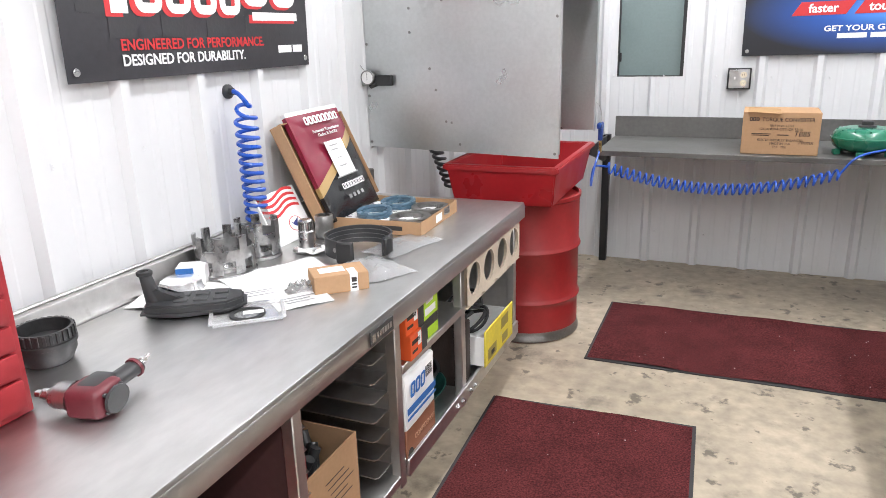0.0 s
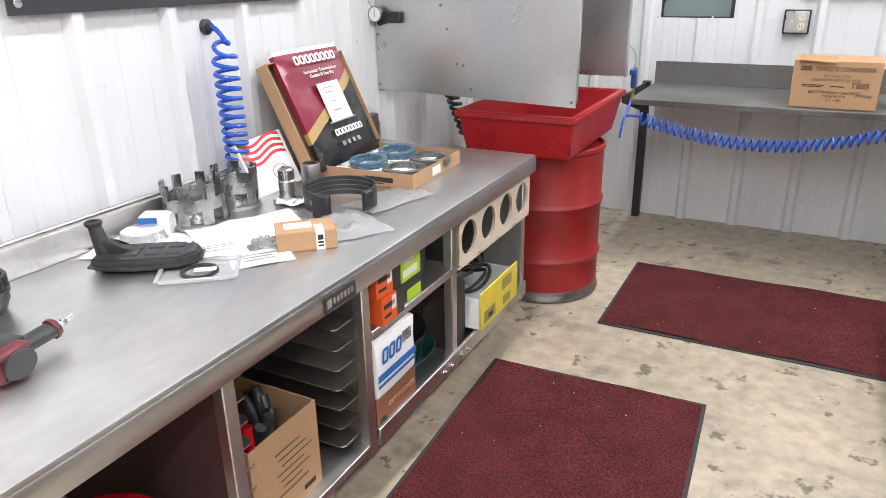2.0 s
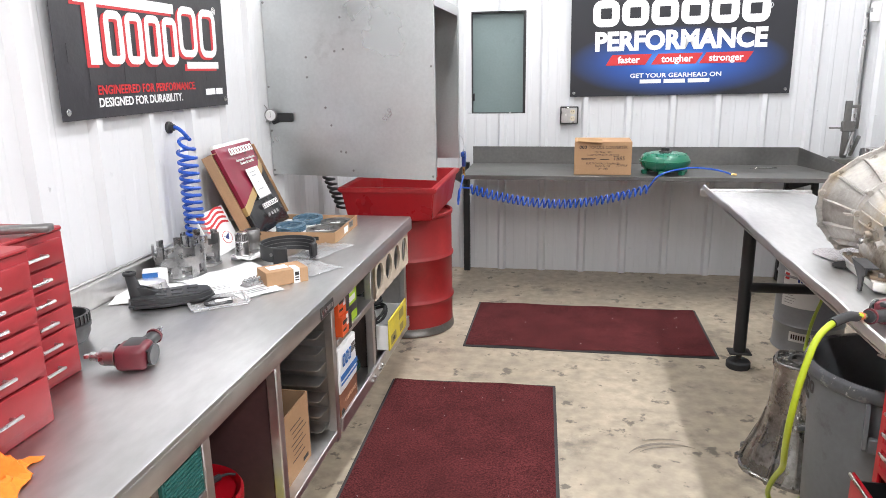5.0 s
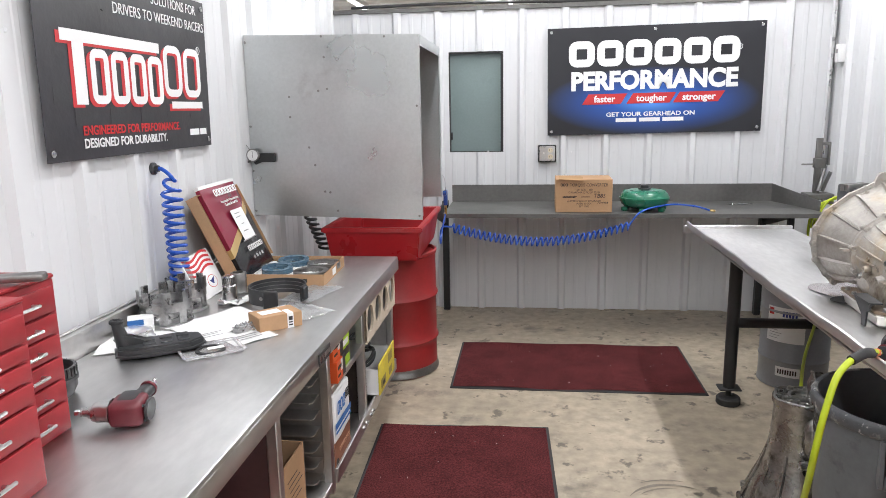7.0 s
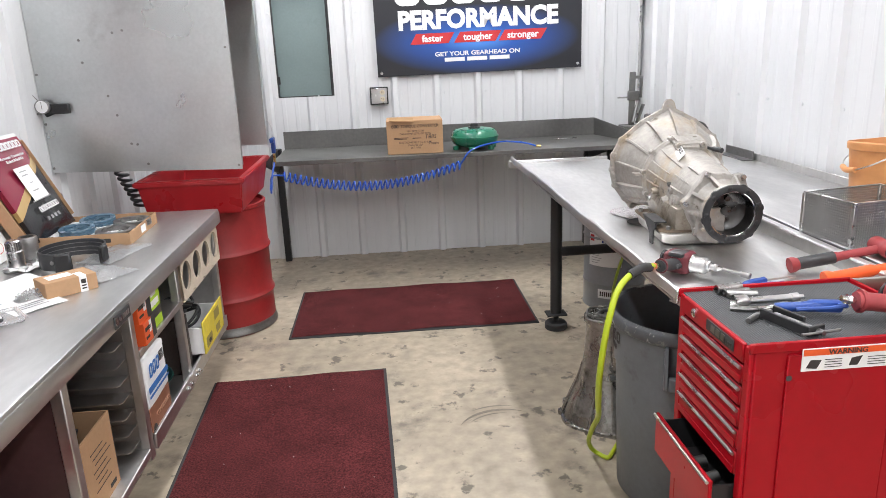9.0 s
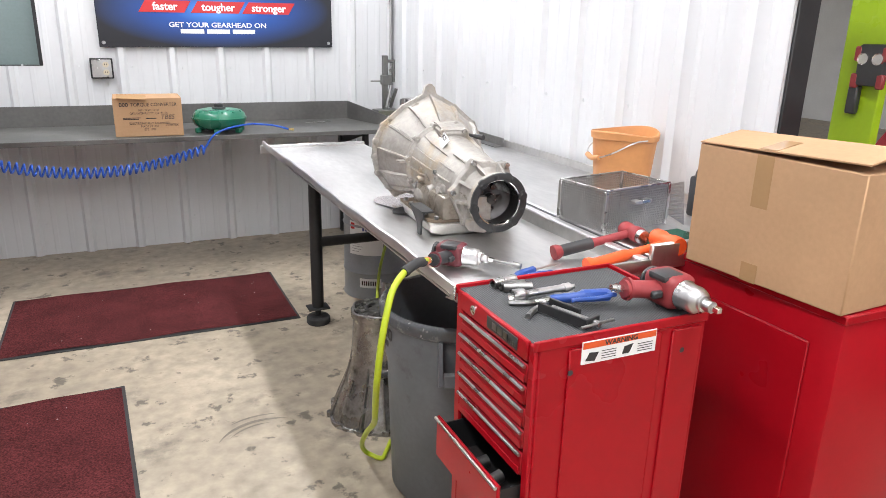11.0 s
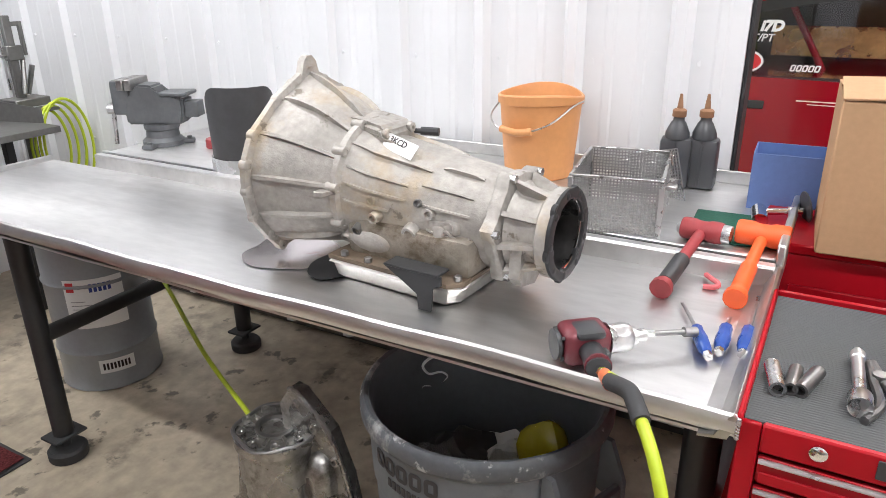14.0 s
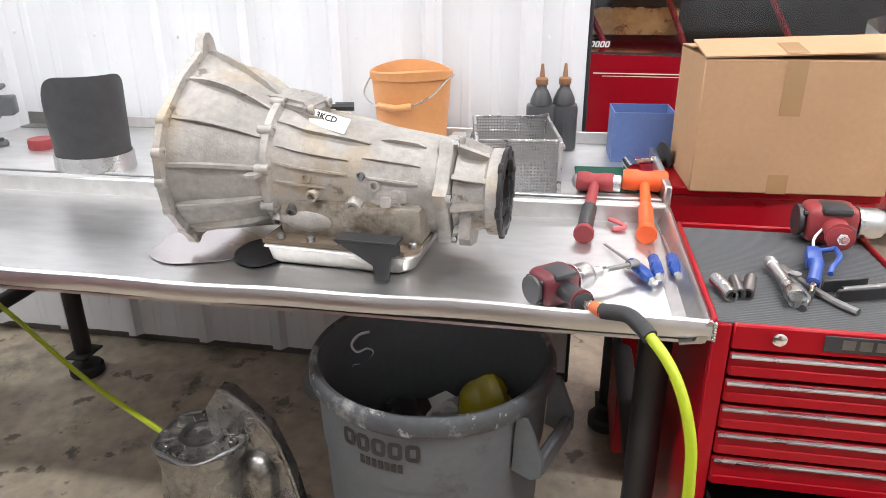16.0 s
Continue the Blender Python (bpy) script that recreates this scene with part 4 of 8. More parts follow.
# bearing in a bag and a small blue box
brg = thing("thrust_bearing", (-1.545, 1.665, BZ), label="bagged steel thrust bearing ring on the bench", category="bearing")
b = bmesh.new()
turned(b, [(0.03, 0.002), (0.052, 0.002), (0.056, 0.008), (0.056, 0.03), (0.05, 0.036), (0.03, 0.036), (0.03, 0.002)], 30)
part("ring", b, STEEL, brg)
b = bmesh.new()
turned(b, [(0, 0.041), (0.045, 0.042), (0.062, 0.034), (0.066, 0.012), (0.075, 0.002)], 20, wob=0.06)
part("wrap", b, BAG, brg, "clear wrap")
bl = thing("small_carton", (-1.555, 1.735, BZ), 30, label="small blue and white carton on the bench", category="carton")
part("box", bx(-0.045, 0.045, -0.032, 0.032, 0, 0.062, 0.002), PAPER, bl)
part("blue_band", bx(-0.0456, 0.01, -0.0334, -0.0326, 0.034, 0.058, 0), BLUE_PRINT, bl)
bars(bl, [(-0.03, 0.02, 0.010, 0.018), (-0.03, 0.0, 0.022, 0.026)], BLUE_PRINT, pose(0, -0.0327, 0, 90))

# small brown carton
sb = thing("small_carton", (-1.075, 1.845, BZ), 43, label="small brown cardboard carton with white label", category="carton")
part("box", bx(-0.085, 0.085, -0.055, 0.055, 0, 0.058, 0.002), CARD, sb)
part("label", bx(-0.06, 0.02, -0.02, 0.03, 0.058, 0.0588, 0), PAPER, sb)
part("label", bx(0.025, 0.05, -0.0556, 0.0, 0.0, 0.0586, 0), PAPER, sb)
bars(sb, [(0.03, 0.046, 0.01, 0.015), (0.03, 0.046, 0.02, 0.025), (0.03, 0.046, 0.03, 0.045)], INK, pose(0, -0.0558, 0, 90))

# leaning white and red box
al = thing("parts_box", (-1.505, 2.262, BZ), 86, label="white parts box with red flag stripes leaning on the wall", category="parts box")
LEAN_M = pose(0, 0, 0.003, -24, -4, 0) @ Matrix.Diagonal((1.08, 1, 0.88, 1))
part("box", bx(-0.105, 0.105, 0, 0.045, 0, 0.235, 0.003), PAPER, al, at=LEAN_M)
q = bmesh.new()
for k in range(4):
    n = 10
    for i in range(n):
        xa, xb = -0.10 + 0.19 * i / n, -0.10 + 0.19 * (i + 1) / n
        za, zb = (0.135 + 0.026 * k + 0.014 * math.sin(x * 34) for x in (xa, xb))
        vs = [q.verts.new(p) for p in ((xa, -0.0008, za), (xb, -0.0008, zb), (xb, -0.0008, zb + 0.013), (xa, -0.0008, za + 0.013))]
        q.faces.new(vs)
part("stripe", q, VINYL_RED, al, "red waving stripes", at=LEAN_M, smooth=False)
q = bmesh.new()
plate(q, ring_pts(0.034, 24, cx=0.03, cy=0.07), 0, 0.0008, pose(0, 0, 0, 90))
part("emblem", q, VINYL_RED, al, at=LEAN_M)
q = bmesh.new()
plate(q, ring_pts(0.031, 24, cx=0.03, cy=0.07), 0.0006, 0.0014, pose(0, 0, 0, 90))
part("emblem_field", q, PAPER, al, at=LEAN_M)
q = bmesh.new()
plate(q, [(0.008, 0.085), (0.02, 0.075), (0.03, 0.082), (0.052, 0.09), (0.04, 0.072), (0.032, 0.055), (0.024, 0.06), (0.018, 0.068)], 0.0012, 0.002, pose(0, 0, 0, 90))
part("emblem_bird", q, mat("navy_print", (0.02, 0.03, 0.16), 0.6, 0, 0.05), al, at=LEAN_M)
bars(al, [(-0.10, -0.07, 0.11, 0.22)], PAPER_GREY, LEAN_M @ pose(0, -0.0002, 0, 90))

# machined hubs
hb1 = thing("shaft_hub", (-1.392, 2.158, BZ), label="machined steel splined shaft hub standing upright", category="hub", group="shaft hubs")
b = bmesh.new()
turned(b, [(0, 0), (0.052, 0), (0.055, 0.006), (0.05, 0.014), (0.034, 0.018), (0.03, 0.03), (0.03, 0.075), (0.026, 0.08), (0.026, 0.115), (0.02, 0.12), (0, 0.118)], 30)
part("hub", b, STEEL, hb1)
b = bmesh.new()
for k in range(20):
    box(b, 0.0255, 0.0282, -0.002, 0.002, 0.082, 0.112, m=pose(0, 0, 0, 0, 0, k * 18))
part("splines", b, STEEL_DARK, hb1)
hb2 = thing("shaft_hub", (-1.425, 2.335, BZ), label="short dark ridged steel hub on the bench", category="hub", group="shaft hubs")
b = bmesh.new()
turned(b, [(0, 0.0), (0.034, 0), (0.036, 0.004), (0.036, 0.088), (0.033, 0.092), (0.024, 0.092), (0.024, 0.05), (0, 0.05)], 30)
part("hub", b, STEEL_DARK, hb2)

# brake band
bb = thing("brake_band", (-1.185, 2.18, BZ), -44, label="black lined steel brake band with end lugs", category="brake band")
b = bmesh.new()
n = 60
RR = 0.122
rows = []
for k in range(n + 1):
    a = math.radians(26 + 308 * k / n)
    c, s = math.cos(a), math.sin(a)
    rows.append([b.verts.new((r * c, r * s, z)) for r, z in ((RR, 0.012), (RR, 0.078), (RR - 0.006, 0.078), (RR - 0.006, 0.012))])
for a, c in zip(rows, rows[1:]):
    for k in range(4):
        b.faces.new([a[k], c[k], c[(k + 1) % 4], a[(k + 1) % 4]])
b.faces.new(rows[0]), b.faces.new(rows[-1][::-1])
part("band", b, BLACK_PLASTIC, bb)
for s in (1, -1):
    l = bmesh.new()
    box(l, RR - 0.002, RR + 0.017, -0.020 - (0.022 if s < 0 else 0), 0.016, 0.004 if s < 0 else 0.02, 0.080, 0.005, m=pose(0, 0, 0, 0, 0, 34 * s))
    part("lug", l, BLACK_PAINT, bb)
for z in (0.028, 0.045, 0.062):
    l = bmesh.new()
    for k in range(44):
        a0, a1 = math.radians(60 + 5 * k), math.radians(65 + 5 * k)
        vs = [l.verts.new(((RR - 0.0066) * math.cos(a), (RR - 0.0066) * math.sin(a), zz)) for a, zz in ((a0, z), (a1, z), (a1, z + 0.003), (a0, z + 0.003))]
        l.faces.new(vs)
    part("lining_groove", l, STEEL_DARK, bb, smooth=True)
for a, z in ((200, 0.045), (250, 0.045), (300, 0.045), (325, 0.05)):
    l = bmesh.new()
    rod(l, (RR - 0.002, 0, z), (RR + 0.0025, 0, z), 0.008, seg=12)
    part("hole", l, STEEL_DARK if a != 325 else VINYL_RED, bb, at=pose(0, 0, 0, 0, 0, a))

# rebuild kit: shallow carton with lid leaning on the wall
kit = thing("gasket_kit_box", (-1.50, 2.435, BZ), label="open brown gasket kit carton with leaning lid", category="kit box")
b = bmesh.new()
open_tray(b, 0.44, 0.42, 0.055, 0.004)
part("tray", b, CARD, kit, at=pose(0.0, 0.0, 0.001, 0, 0, 2), smooth=False)
bars(kit, [(0.24, 0.36, 0.018, 0.036), (0.24, 0.32, 0.010, 0.014)], INK, pose(0.0, -0.0008, 0, 90, 0, 2))
bars(kit, [(0.30, 0.36, 0.008, 0.04)], INK, pose(0.4405, -0.22, 0.0, 90, 0, 92))
bars(kit, [(0.20, 0.27, 0.012, 0.045)], PAPER, pose(0.4405, -0.02, 0.0, 90, 0, 92))
LID = pose(0.012, -0.072, 0.05, 0, -25, 2) @ Matrix.Diagonal((1, 1.14, 0.91, 1))
b = bmesh.new()
box(b, 0, 0.004, 0, 0.44, 0, 0.44)
box(b, 0, 0.055, 0, 0.004, 0, 0.44), box(b, 0, 0.055, 0.436, 0.44, 0, 0.44), box(b, 0, 0.055, 0.004, 0.436, 0.436, 0.44)
part("lid", b, CARD, kit, at=LID, smooth=False)
ps = sheet((-1.29, 2.66, BZ + 0.03), 0.32, 0.36, 5, "white printed instruction sheet lying in the kit carton", "printed_sheet", wav=0.006, seed=21)
q = bmesh.new()
for i in range(8):
    for j in range(9):
        tilt = Matrix.Translation((-0.14 + 0.04 * i, -0.16 + 0.04 * j, 0.0072)) @ pose(0, 0, 0, 0, 0, 38)
        box(q, -0.013, 0.011 - 0.004 * ((i + j) % 3), -0.0025, 0.0025, 0, 0.0006, m=tilt), box(q, -0.012, -0.007, 0.004, 0.010, 0, 0.0006, m=tilt)
tagged(part("print", q, INK, ps, smooth=False), kind="stuff")

gk = thing("gasket_kit_bag", (-1.50, 2.435, BZ), label="glossy maroon and black gasket kit bag in the carton lid", category="kit bag")
GK = pose(0.076, -0.040, 0.04, 0, -24.5, 3) @ Matrix.Diagonal((1, 1.16, 0.945, 1))
b = bmesh.new()
bmesh.ops.create_grid(b, x_segments=36, y_segments=52, size=0.5)
for v in b.verts:
    u, w = v.co.x, v.co.y
    bulge = 0.020 * max(0, 1 - (2 * abs(u)) ** 4) * max(0, 1 - (2 * abs(w)) ** 4) * (0.7 + 0.6 * noise.noise(Vector((u * 3, w * 4, 2))))
    v.co = Vector((bulge, 0.02 + (u + 0.5) * 0.37, (w + 0.5) * 0.50))


def bag_print():
    """Glossy film printed maroon, gold and black across a slant, with a pale sealed edge on top."""
    m = mat("bag_film", (0.2, 0.02, 0.04), 0.20, 0, 0.08, 4, 0.03, 50, 0.35, 11)
    N, L = m.node_tree.nodes, m.node_tree.links
    co = N.new("ShaderNodeTexCoord")
    dot = N.new("ShaderNodeVectorMath")
    dot.operation = 'DOT_PRODUCT'
    dot.inputs[1].default_value = (0.0, -0.6, 1.0)
    L.new(co.outputs["Object"], dot.inputs[0])
    ramp = N.new("ShaderNodeValToRGB")
    ramp.color_ramp.interpolation = 'CONSTANT'
    e = ramp.color_ramp.elements
    e[0].position, e[0].color = 0.0, (0.016, 0.016, 0.018, 1)
    e[1].position, e[1].color = 0.148, (0.21, 0.016, 0.04, 1)
    e.new(0.098).color = (0.42, 0.28, 0.12, 1)
    L.new(dot.outputs["Value"], ramp.inputs[0])
    sep = N.new("ShaderNodeSeparateXYZ")
    L.new(co.outputs["Object"], sep.inputs[0])
    top = N.new("ShaderNodeMath")
    top.operation = 'GREATER_THAN'
    top.inputs[1].default_value = 0.482
    L.new(sep.outputs["Z"], top.inputs[0])
    mx = N.new("ShaderNodeMix")
    mx.data_type = 'RGBA'
    L.new(top.outputs[0], mx.inputs["Factor"]), L.new(ramp.outputs[0], mx.inputs["A"])
    mx.inputs["B"].default_value = (0.70, 0.69, 0.69, 1)
    L.new(mx.outputs["Result"], N["Principled BSDF"].inputs["Base Color"])
    return m


r = bmesh.ops.extrude_face_region(b, geom=b.faces[:])
for v in [g for g in r["geom"] if isinstance(g, bmesh.types.BMVert)]:
    v.co.x -= 0.02
part("bag", b, bag_print(), gk, at=GK)
FACE = GK @ pose(0.026, 0.02, 0, 90, 0, 90)
mark(8, 0.065, 0.305, 0.425, 0.462, VINYL_WHITE, gk, FACE, 0.3)
words("Automatic Transmission\nGasket & Seal Kit", 0.020, VINYL_WHITE, gk, FACE @ pose(0.185, 0.385, 0), align='CENTER')
mark(8, 0.115, 0.285, 0.11, 0.138, VINYL_WHITE, gk, FACE, 0.28)
bars(gk, [(0.11, 0.27, 0.165, 0.172)] + [(0.13 + 0.032 * k, 0.148 + 0.032 * k, 0.065, 0.083) for k in range(4)], PAPER_GREY, FACE)
part("label", bx(0.125, 0.255, 0.17, 0.335, 0.0005, 0.0015, 0), PAPER, gk, "white paper label", at=FACE)
bars(gk, [(0.15, 0.21, 0.31, 0.315), (0.15, 0.20, 0.29, 0.295), (0.17, 0.20, 0.25, 0.254), (0.16, 0.21, 0.21, 0.216)], PAPER_GREY, FACE @ pose(0, 0, 0.0014))


def clutch_ring(at, r, h, m, label, rx=0.0):
    t = thing("clutch_ring", at, label=label, category="clutch ring", group="clutch rings in the kit carton", rx=rx)
    for k in range(3):
        b = bmesh.new()
        turned(b, [(r * 0.72, k * h / 3), (r, k * h / 3), (r, (k + 0.8) * h / 3), (r * 0.72, (k + 0.8) * h / 3), (r * 0.72, k * h / 3)], 32)
        part("plate", b, m, t)
    if m is STEEL_DARK:
        b = bmesh.new()
        for k in range(36):
            box(b, r * 0.66, r * 0.74, -0.004, 0.004, 0, h * 0.9, m=pose(0, 0, 0, 0, 0, 10 * k))
        part("teeth", b, m, t)
    return t


SEAL_BLUE = mat("blue_bagged_seal", (0.075, 0.14, 0.20), 0.25, 0, 0.2, 20, 0.1, 80, 0.15, 30)
clutch_ring((-1.33, 2.58, BZ + 0.035), 0.075, 0.03, SEAL_BLUE, "blue bagged seal ring stack in the kit carton", 4)
clutch_ring((-1.31, 2.765, BZ + 0.035), 0.078, 0.03, SEAL_BLUE, "blue bagged seal ring stack on printed paper", 4)
clutch_ring((-1.155, 2.555, BZ + 0.025), 0.085, 0.03, STEEL_DARK, "toothed steel clutch plates in the kit carton")
clutch_ring((-1.145, 2.74, BZ + 0.025), 0.083, 0.03, STEEL_DARK, "toothed steel clutch plates at the carton's end")
blk = thing("dark_block", (-1.60, 3.0, BZ), label="small dark metal block at the bench end", category="block")
part("block", bx(-0.02, 0.02, -0.06, 0.06, 0, 0.14, 0.004), DARK_STEEL, blk)

# coiled hose on the wall
coil = thing("coil_hose", (-1.618, 2.168, -0.015), label="blue coiled air hose hanging on the white wall", category="air hose", group="air hoses")
b = bmesh.new()
pts = []
turns = 13
for k in range(turns * 14 + 1):
    f = k / (turns * 14)
    a = 2 * math.pi * turns * f
    z = 1.42 - 0.43 * f ** 0.9
    r = 0.038 * min(1, 0.45 + f * 5)
    pts.append((r * math.cos(a), 0.008 * f + r * math.sin(a) * (1.25 if f < 0.12 else 1), z + 0.03 * (0.5 - 0.5 * math.cos(a)) * max(0, 1 - f * 6)))
hose(b, pts, 0.0078, 7)
part("coil", b, BLUE_HOSE, coil)
b = bmesh.new()
hose(b, smooth_path([(-0.075, 0.012, 1.47), (-0.04, 0.010, 1.468), (-0.005, 0.004, 1.445), pts[0]], 6), 0.0085, 8)
part("tail", b, BLUE_HOSE, coil)
b = bmesh.new()
hose(b, smooth_path([pts[-1], (-0.02, 0.01, 0.975), (-0.03, 0.02, 0.93), (-0.03, 0.03, 0.902)], 6), 0.0085, 8)
part("tail_end", b, BLUE_HOSE, coil)
b = bmesh.new()
turned(b, [(0, 0), (0.026, 0), (0.026, 0.012), (0.014, 0.016), (0.014, 0.03), (0, 0.03)], 16, pose(-0.082, 0.012, 1.47, 0, 90, 0))
part("wall_fitting", b, BLACK_PLASTIC, coil)

# badge on the bench edge (a maker's mark becomes plain shapes)
bd = thing("name_plate", (BX + 0.003, 1.60, BZ - 0.045), label="small dark maker's plate on the bench edge", category="name plate")
part("plate", bx(0, 0.003, 0, 0.14, -0.022, 0.022, 0.001), BLACK_PLASTIC, bd)
q = bmesh.new()
for k in range(6):
    box(q, 0.003, 0.0042, 0.035 + 0.016 * k, 0.046 + 0.016 * k, -0.008, 0.009)
box(q, 0.003, 0.0042, 0.008, 0.028, -0.012, 0.012)
part("mark", q, STEEL, bd, smooth=False)

# ---- below the bench ----
cb = thing("open_carton", (-1.22, 1.36, 0.25), label="open brown carton with handwriting on the bench shelf", category="carton")
b = bmesh.new()
open_tray(b, 0.30, 0.27, 0.27, 0.005)
part("box", b, CARD, cb, smooth=False)
for k in range(7):
    bars(cb, [(0.10 + 0.01 * (k % 3), 0.20 + 0.012 * ((k * 7) % 5), 0.20 - 0.022 * k, 0.203 - 0.022 * k)], INK, pose(0.301, -0.01, 0, 90, 0, 90))
bars(cb, [(0.23, 0.28, 0.02, 0.035)], INK, pose(0.301, -0.04, 0, 90, 0, 90))
pt = thing("metal_parts", (-1.06, 1.52, 0.256), label="dark metal parts and red handles inside the carton", category="metal parts")
for k in range(9):
    a = k * 2.4
    b = bmesh.new()
    rod(b, (0.10 * math.cos(a), 0.09 * math.sin(a), 0.0), (0.08 * math.cos(a + 2), 0.09 * math.sin(a + 1.5), 0.24 + 0.02 * math.sin(k)), 0.02, 0.016, 10)
    part("metal_bar", b, BLACK_PLASTIC, pt)
b = bmesh.new()
rod(b, (0.10, -0.12, 0.19), (0.08, -0.10, 0.29), 0.018, 0.02, 10)
part("red_handle", b, RED_PAINT, pt)

ob1 = thing("glove_box", (-1.05, 1.90, 0.63), label="orange and black glove box on the bench shelf", category="glove box", group="glove boxes")
part("box", bx(-0.10, 0.19, 0, 0.13, 0, 0.085, 0.002), BLACK_PLASTIC, ob1)
part("orange_panel", bx(-0.10, 0.1908, -0.001, 0.085, 0.0, 0.0858, 0.001), ORANGE_BOX, ob1, "orange printed face")
bars(ob1, [(0.01, 0.07, 0.05, 0.065), (0.01, 0.05, 0.02, 0.03)], INK, pose(0.191, 0, 0, 90, 0, 90))
bars(ob1, [(0.055, 0.08, 0.035, 0.08)], PAPER, pose(0.191, 0, 0, 90, 0, 90))
ob1b = copy_thing(ob1, pose(-1.06, 1.90, 0.717, 0, 0, -3))
ob2 = thing("glove_box", (-1.06, 2.05, 0.63), label="lime green and black glove box on the shelf", category="glove box", group="glove boxes")
part("box", bx(-0.10, 0.18, 0, 0.12, 0, 0.17, 0.002), BLACK_PLASTIC, ob2)
part("green_panel", bx(-0.10, 0.1808, -0.001, 0.121, 0.075, 0.171, 0.001), LIME_BOX, ob2, "lime printed face")
part("green_panel", bx(0.02, 0.1808, 0.03, 0.1205, 0.0, 0.04, 0.001), LIME_BOX, ob2)
bars(ob2, [(0.01, 0.10, 0.09, 0.115), (0.02, 0.08, 0.13, 0.145)], PAPER, pose(0.181, 0, 0, 90, 0, 90))
dk = thing("dark_canister", (-1.02, 2.30, 0.63), label="dark round metal canister on the bench shelf", category="canister")
b = bmesh.new()
turned(b, [(0, 0), (0.075, 0), (0.078, 0.004), (0.078, 0.15), (0.082, 0.153), (0.082, 0.165), (0.07, 0.168), (0.07, 0.13), (0, 0.13)], 28)
part("can", b, BLACK_PAINT, dk)
# cloth bag on a brown carton
sv = thing("absorbent_bag", (-1.08, 1.87, 0.385), label="white printed bag with blue letters on a brown carton", category="bag")
b = bmesh.new()
box(b, 0, 0.21, 0, 0.235, 0, 0.20, 0.012, 2)
bmesh.ops.subdivide_edges(b, edges=b.edges[:], cuts=2, use_grid_fill=True)
for v in b.verts:
    v.co += 0.006 * noise.noise_vector(v.co * 14)
part("bag", b, PAPER, sv)
SVF = pose(0.2165, 0, 0, 90, 0, 90)
mark(3, 0.02, 0.135, 0.115, 0.168, BLUE_PRINT, sv, SVF, 0.3, lean=0.12)
bars(sv, [(0.0, 0.23, 0.06, 0.085), (0.0, 0.23, 0.04, 0.05)], BLUE_PRINT, SVF @ pose(0, 0, -0.003))
bars(sv, [(0.15 + 0.006 * k, 0.153 + 0.006 * k, 0.13, 0.17) for k in range(9)], INK, SVF @ pose(0, 0, -0.003))
cf = thing("brown_carton", (-1.08, 1.868, 0.25), label="brown printed carton on the bench shelf", category="carton")
part("box", bx(0, 0.205, 0, 0.24, 0, 0.135, 0.002), BROWN_PRINT, cf)
words("CONFIDENCE", 0.026, mat("tan_print", (0.45, 0.24, 0.15), 0.7), cf, pose(0.2058, 0.065, 0.075, 90, 0, 90))
q = bmesh.new()
plate(q, ring_pts(0.022, 20, cx=0.03, cy=0.04), 0, 0.0008, pose(0.2052, 0, 0, 90, 0, 90))
part("round_mark", q, INK, cf)
pn = thing("drain_pan", (-1.12, 2.30, 0.25), label="black plastic drain pan with green rim on the shelf", category="pan")
b = bmesh.new()
turned(b, [(0, 0.0), (0.14, 0), (0.19, 0.06), (0.195, 0.06), (0.15, 0.006), (0, 0.008)], 32)
part("pan", b, mat("green_pan", (0.02, 0.10, 0.085), 0.4), pn)
b = bmesh.new()
turned(b, [(0, 0.012), (0.13, 0.012), (0.165, 0.12), (0.17, 0.12), (0.172, 0.125), (0.16, 0.125), (0.125, 0.02), (0, 0.02)], 32)
part("inner_pan", b, BLACK_PLASTIC, pn)
wd = thing("wood_block", (-0.97, 2.505, 0.25), 8, label="dark oily wooden block standing on the shelf", category="wood block")
part("block", bx(-0.07, 0.07, -0.055, 0.055, 0, 0.26, 0.006, 2), WOOD_DARK, wd)
yd = thing("drawer_bin", (-1.16, 2.58, 0.295), label="white bin with worn yellow front full of belts", category="bin")
b = bmesh.new()
open_tray(b, 0.31, 0.36, 0.13, 0.004)
part("bin", b, PAPER, yd, smooth=False)
part("front", bx(0.311, 0.319, -0.01, 0.37, 0.0, 0.16, 0.002), YELLOW, yd, "worn yellow front")
bars(yd, [(0.02, 0.13, 0.02, 0.07), (0.20, 0.30, 0.09, 0.14), (0.21, 0.29, 0.02, 0.06)], mat("worn_print", (0.30, 0.24, 0.06), 0.7), pose(0.3195, 0, 0, 90, 0, 90))
bars(yd, [(0.06, 0.10, 0.03, 0.05)], INK, pose(0.3205, 0, 0, 90, 0, 90))
bt = thing("drive_belts", (-1.02, 2.75, 0.30), label="tangle of black rubber belts in the bin", category="belts")
for k in range(5):
    b = bmesh.new()
    cx, cy = 0.02 * math.sin(k * 2.1), 0.05 * math.cos(k * 1.7)
    hose(b, [(cx + (0.10 - 0.01 * k) * math.cos(a), cy + (0.13 - 0.01 * k) * math.sin(a), 0.11 + 0.022 * k + 0.02 * math.sin(2 * a + k)) for a in np.linspace(0, 2 * math.pi, 34)], 0.008, 6)
    part("belt", b, RUBBER, bt)
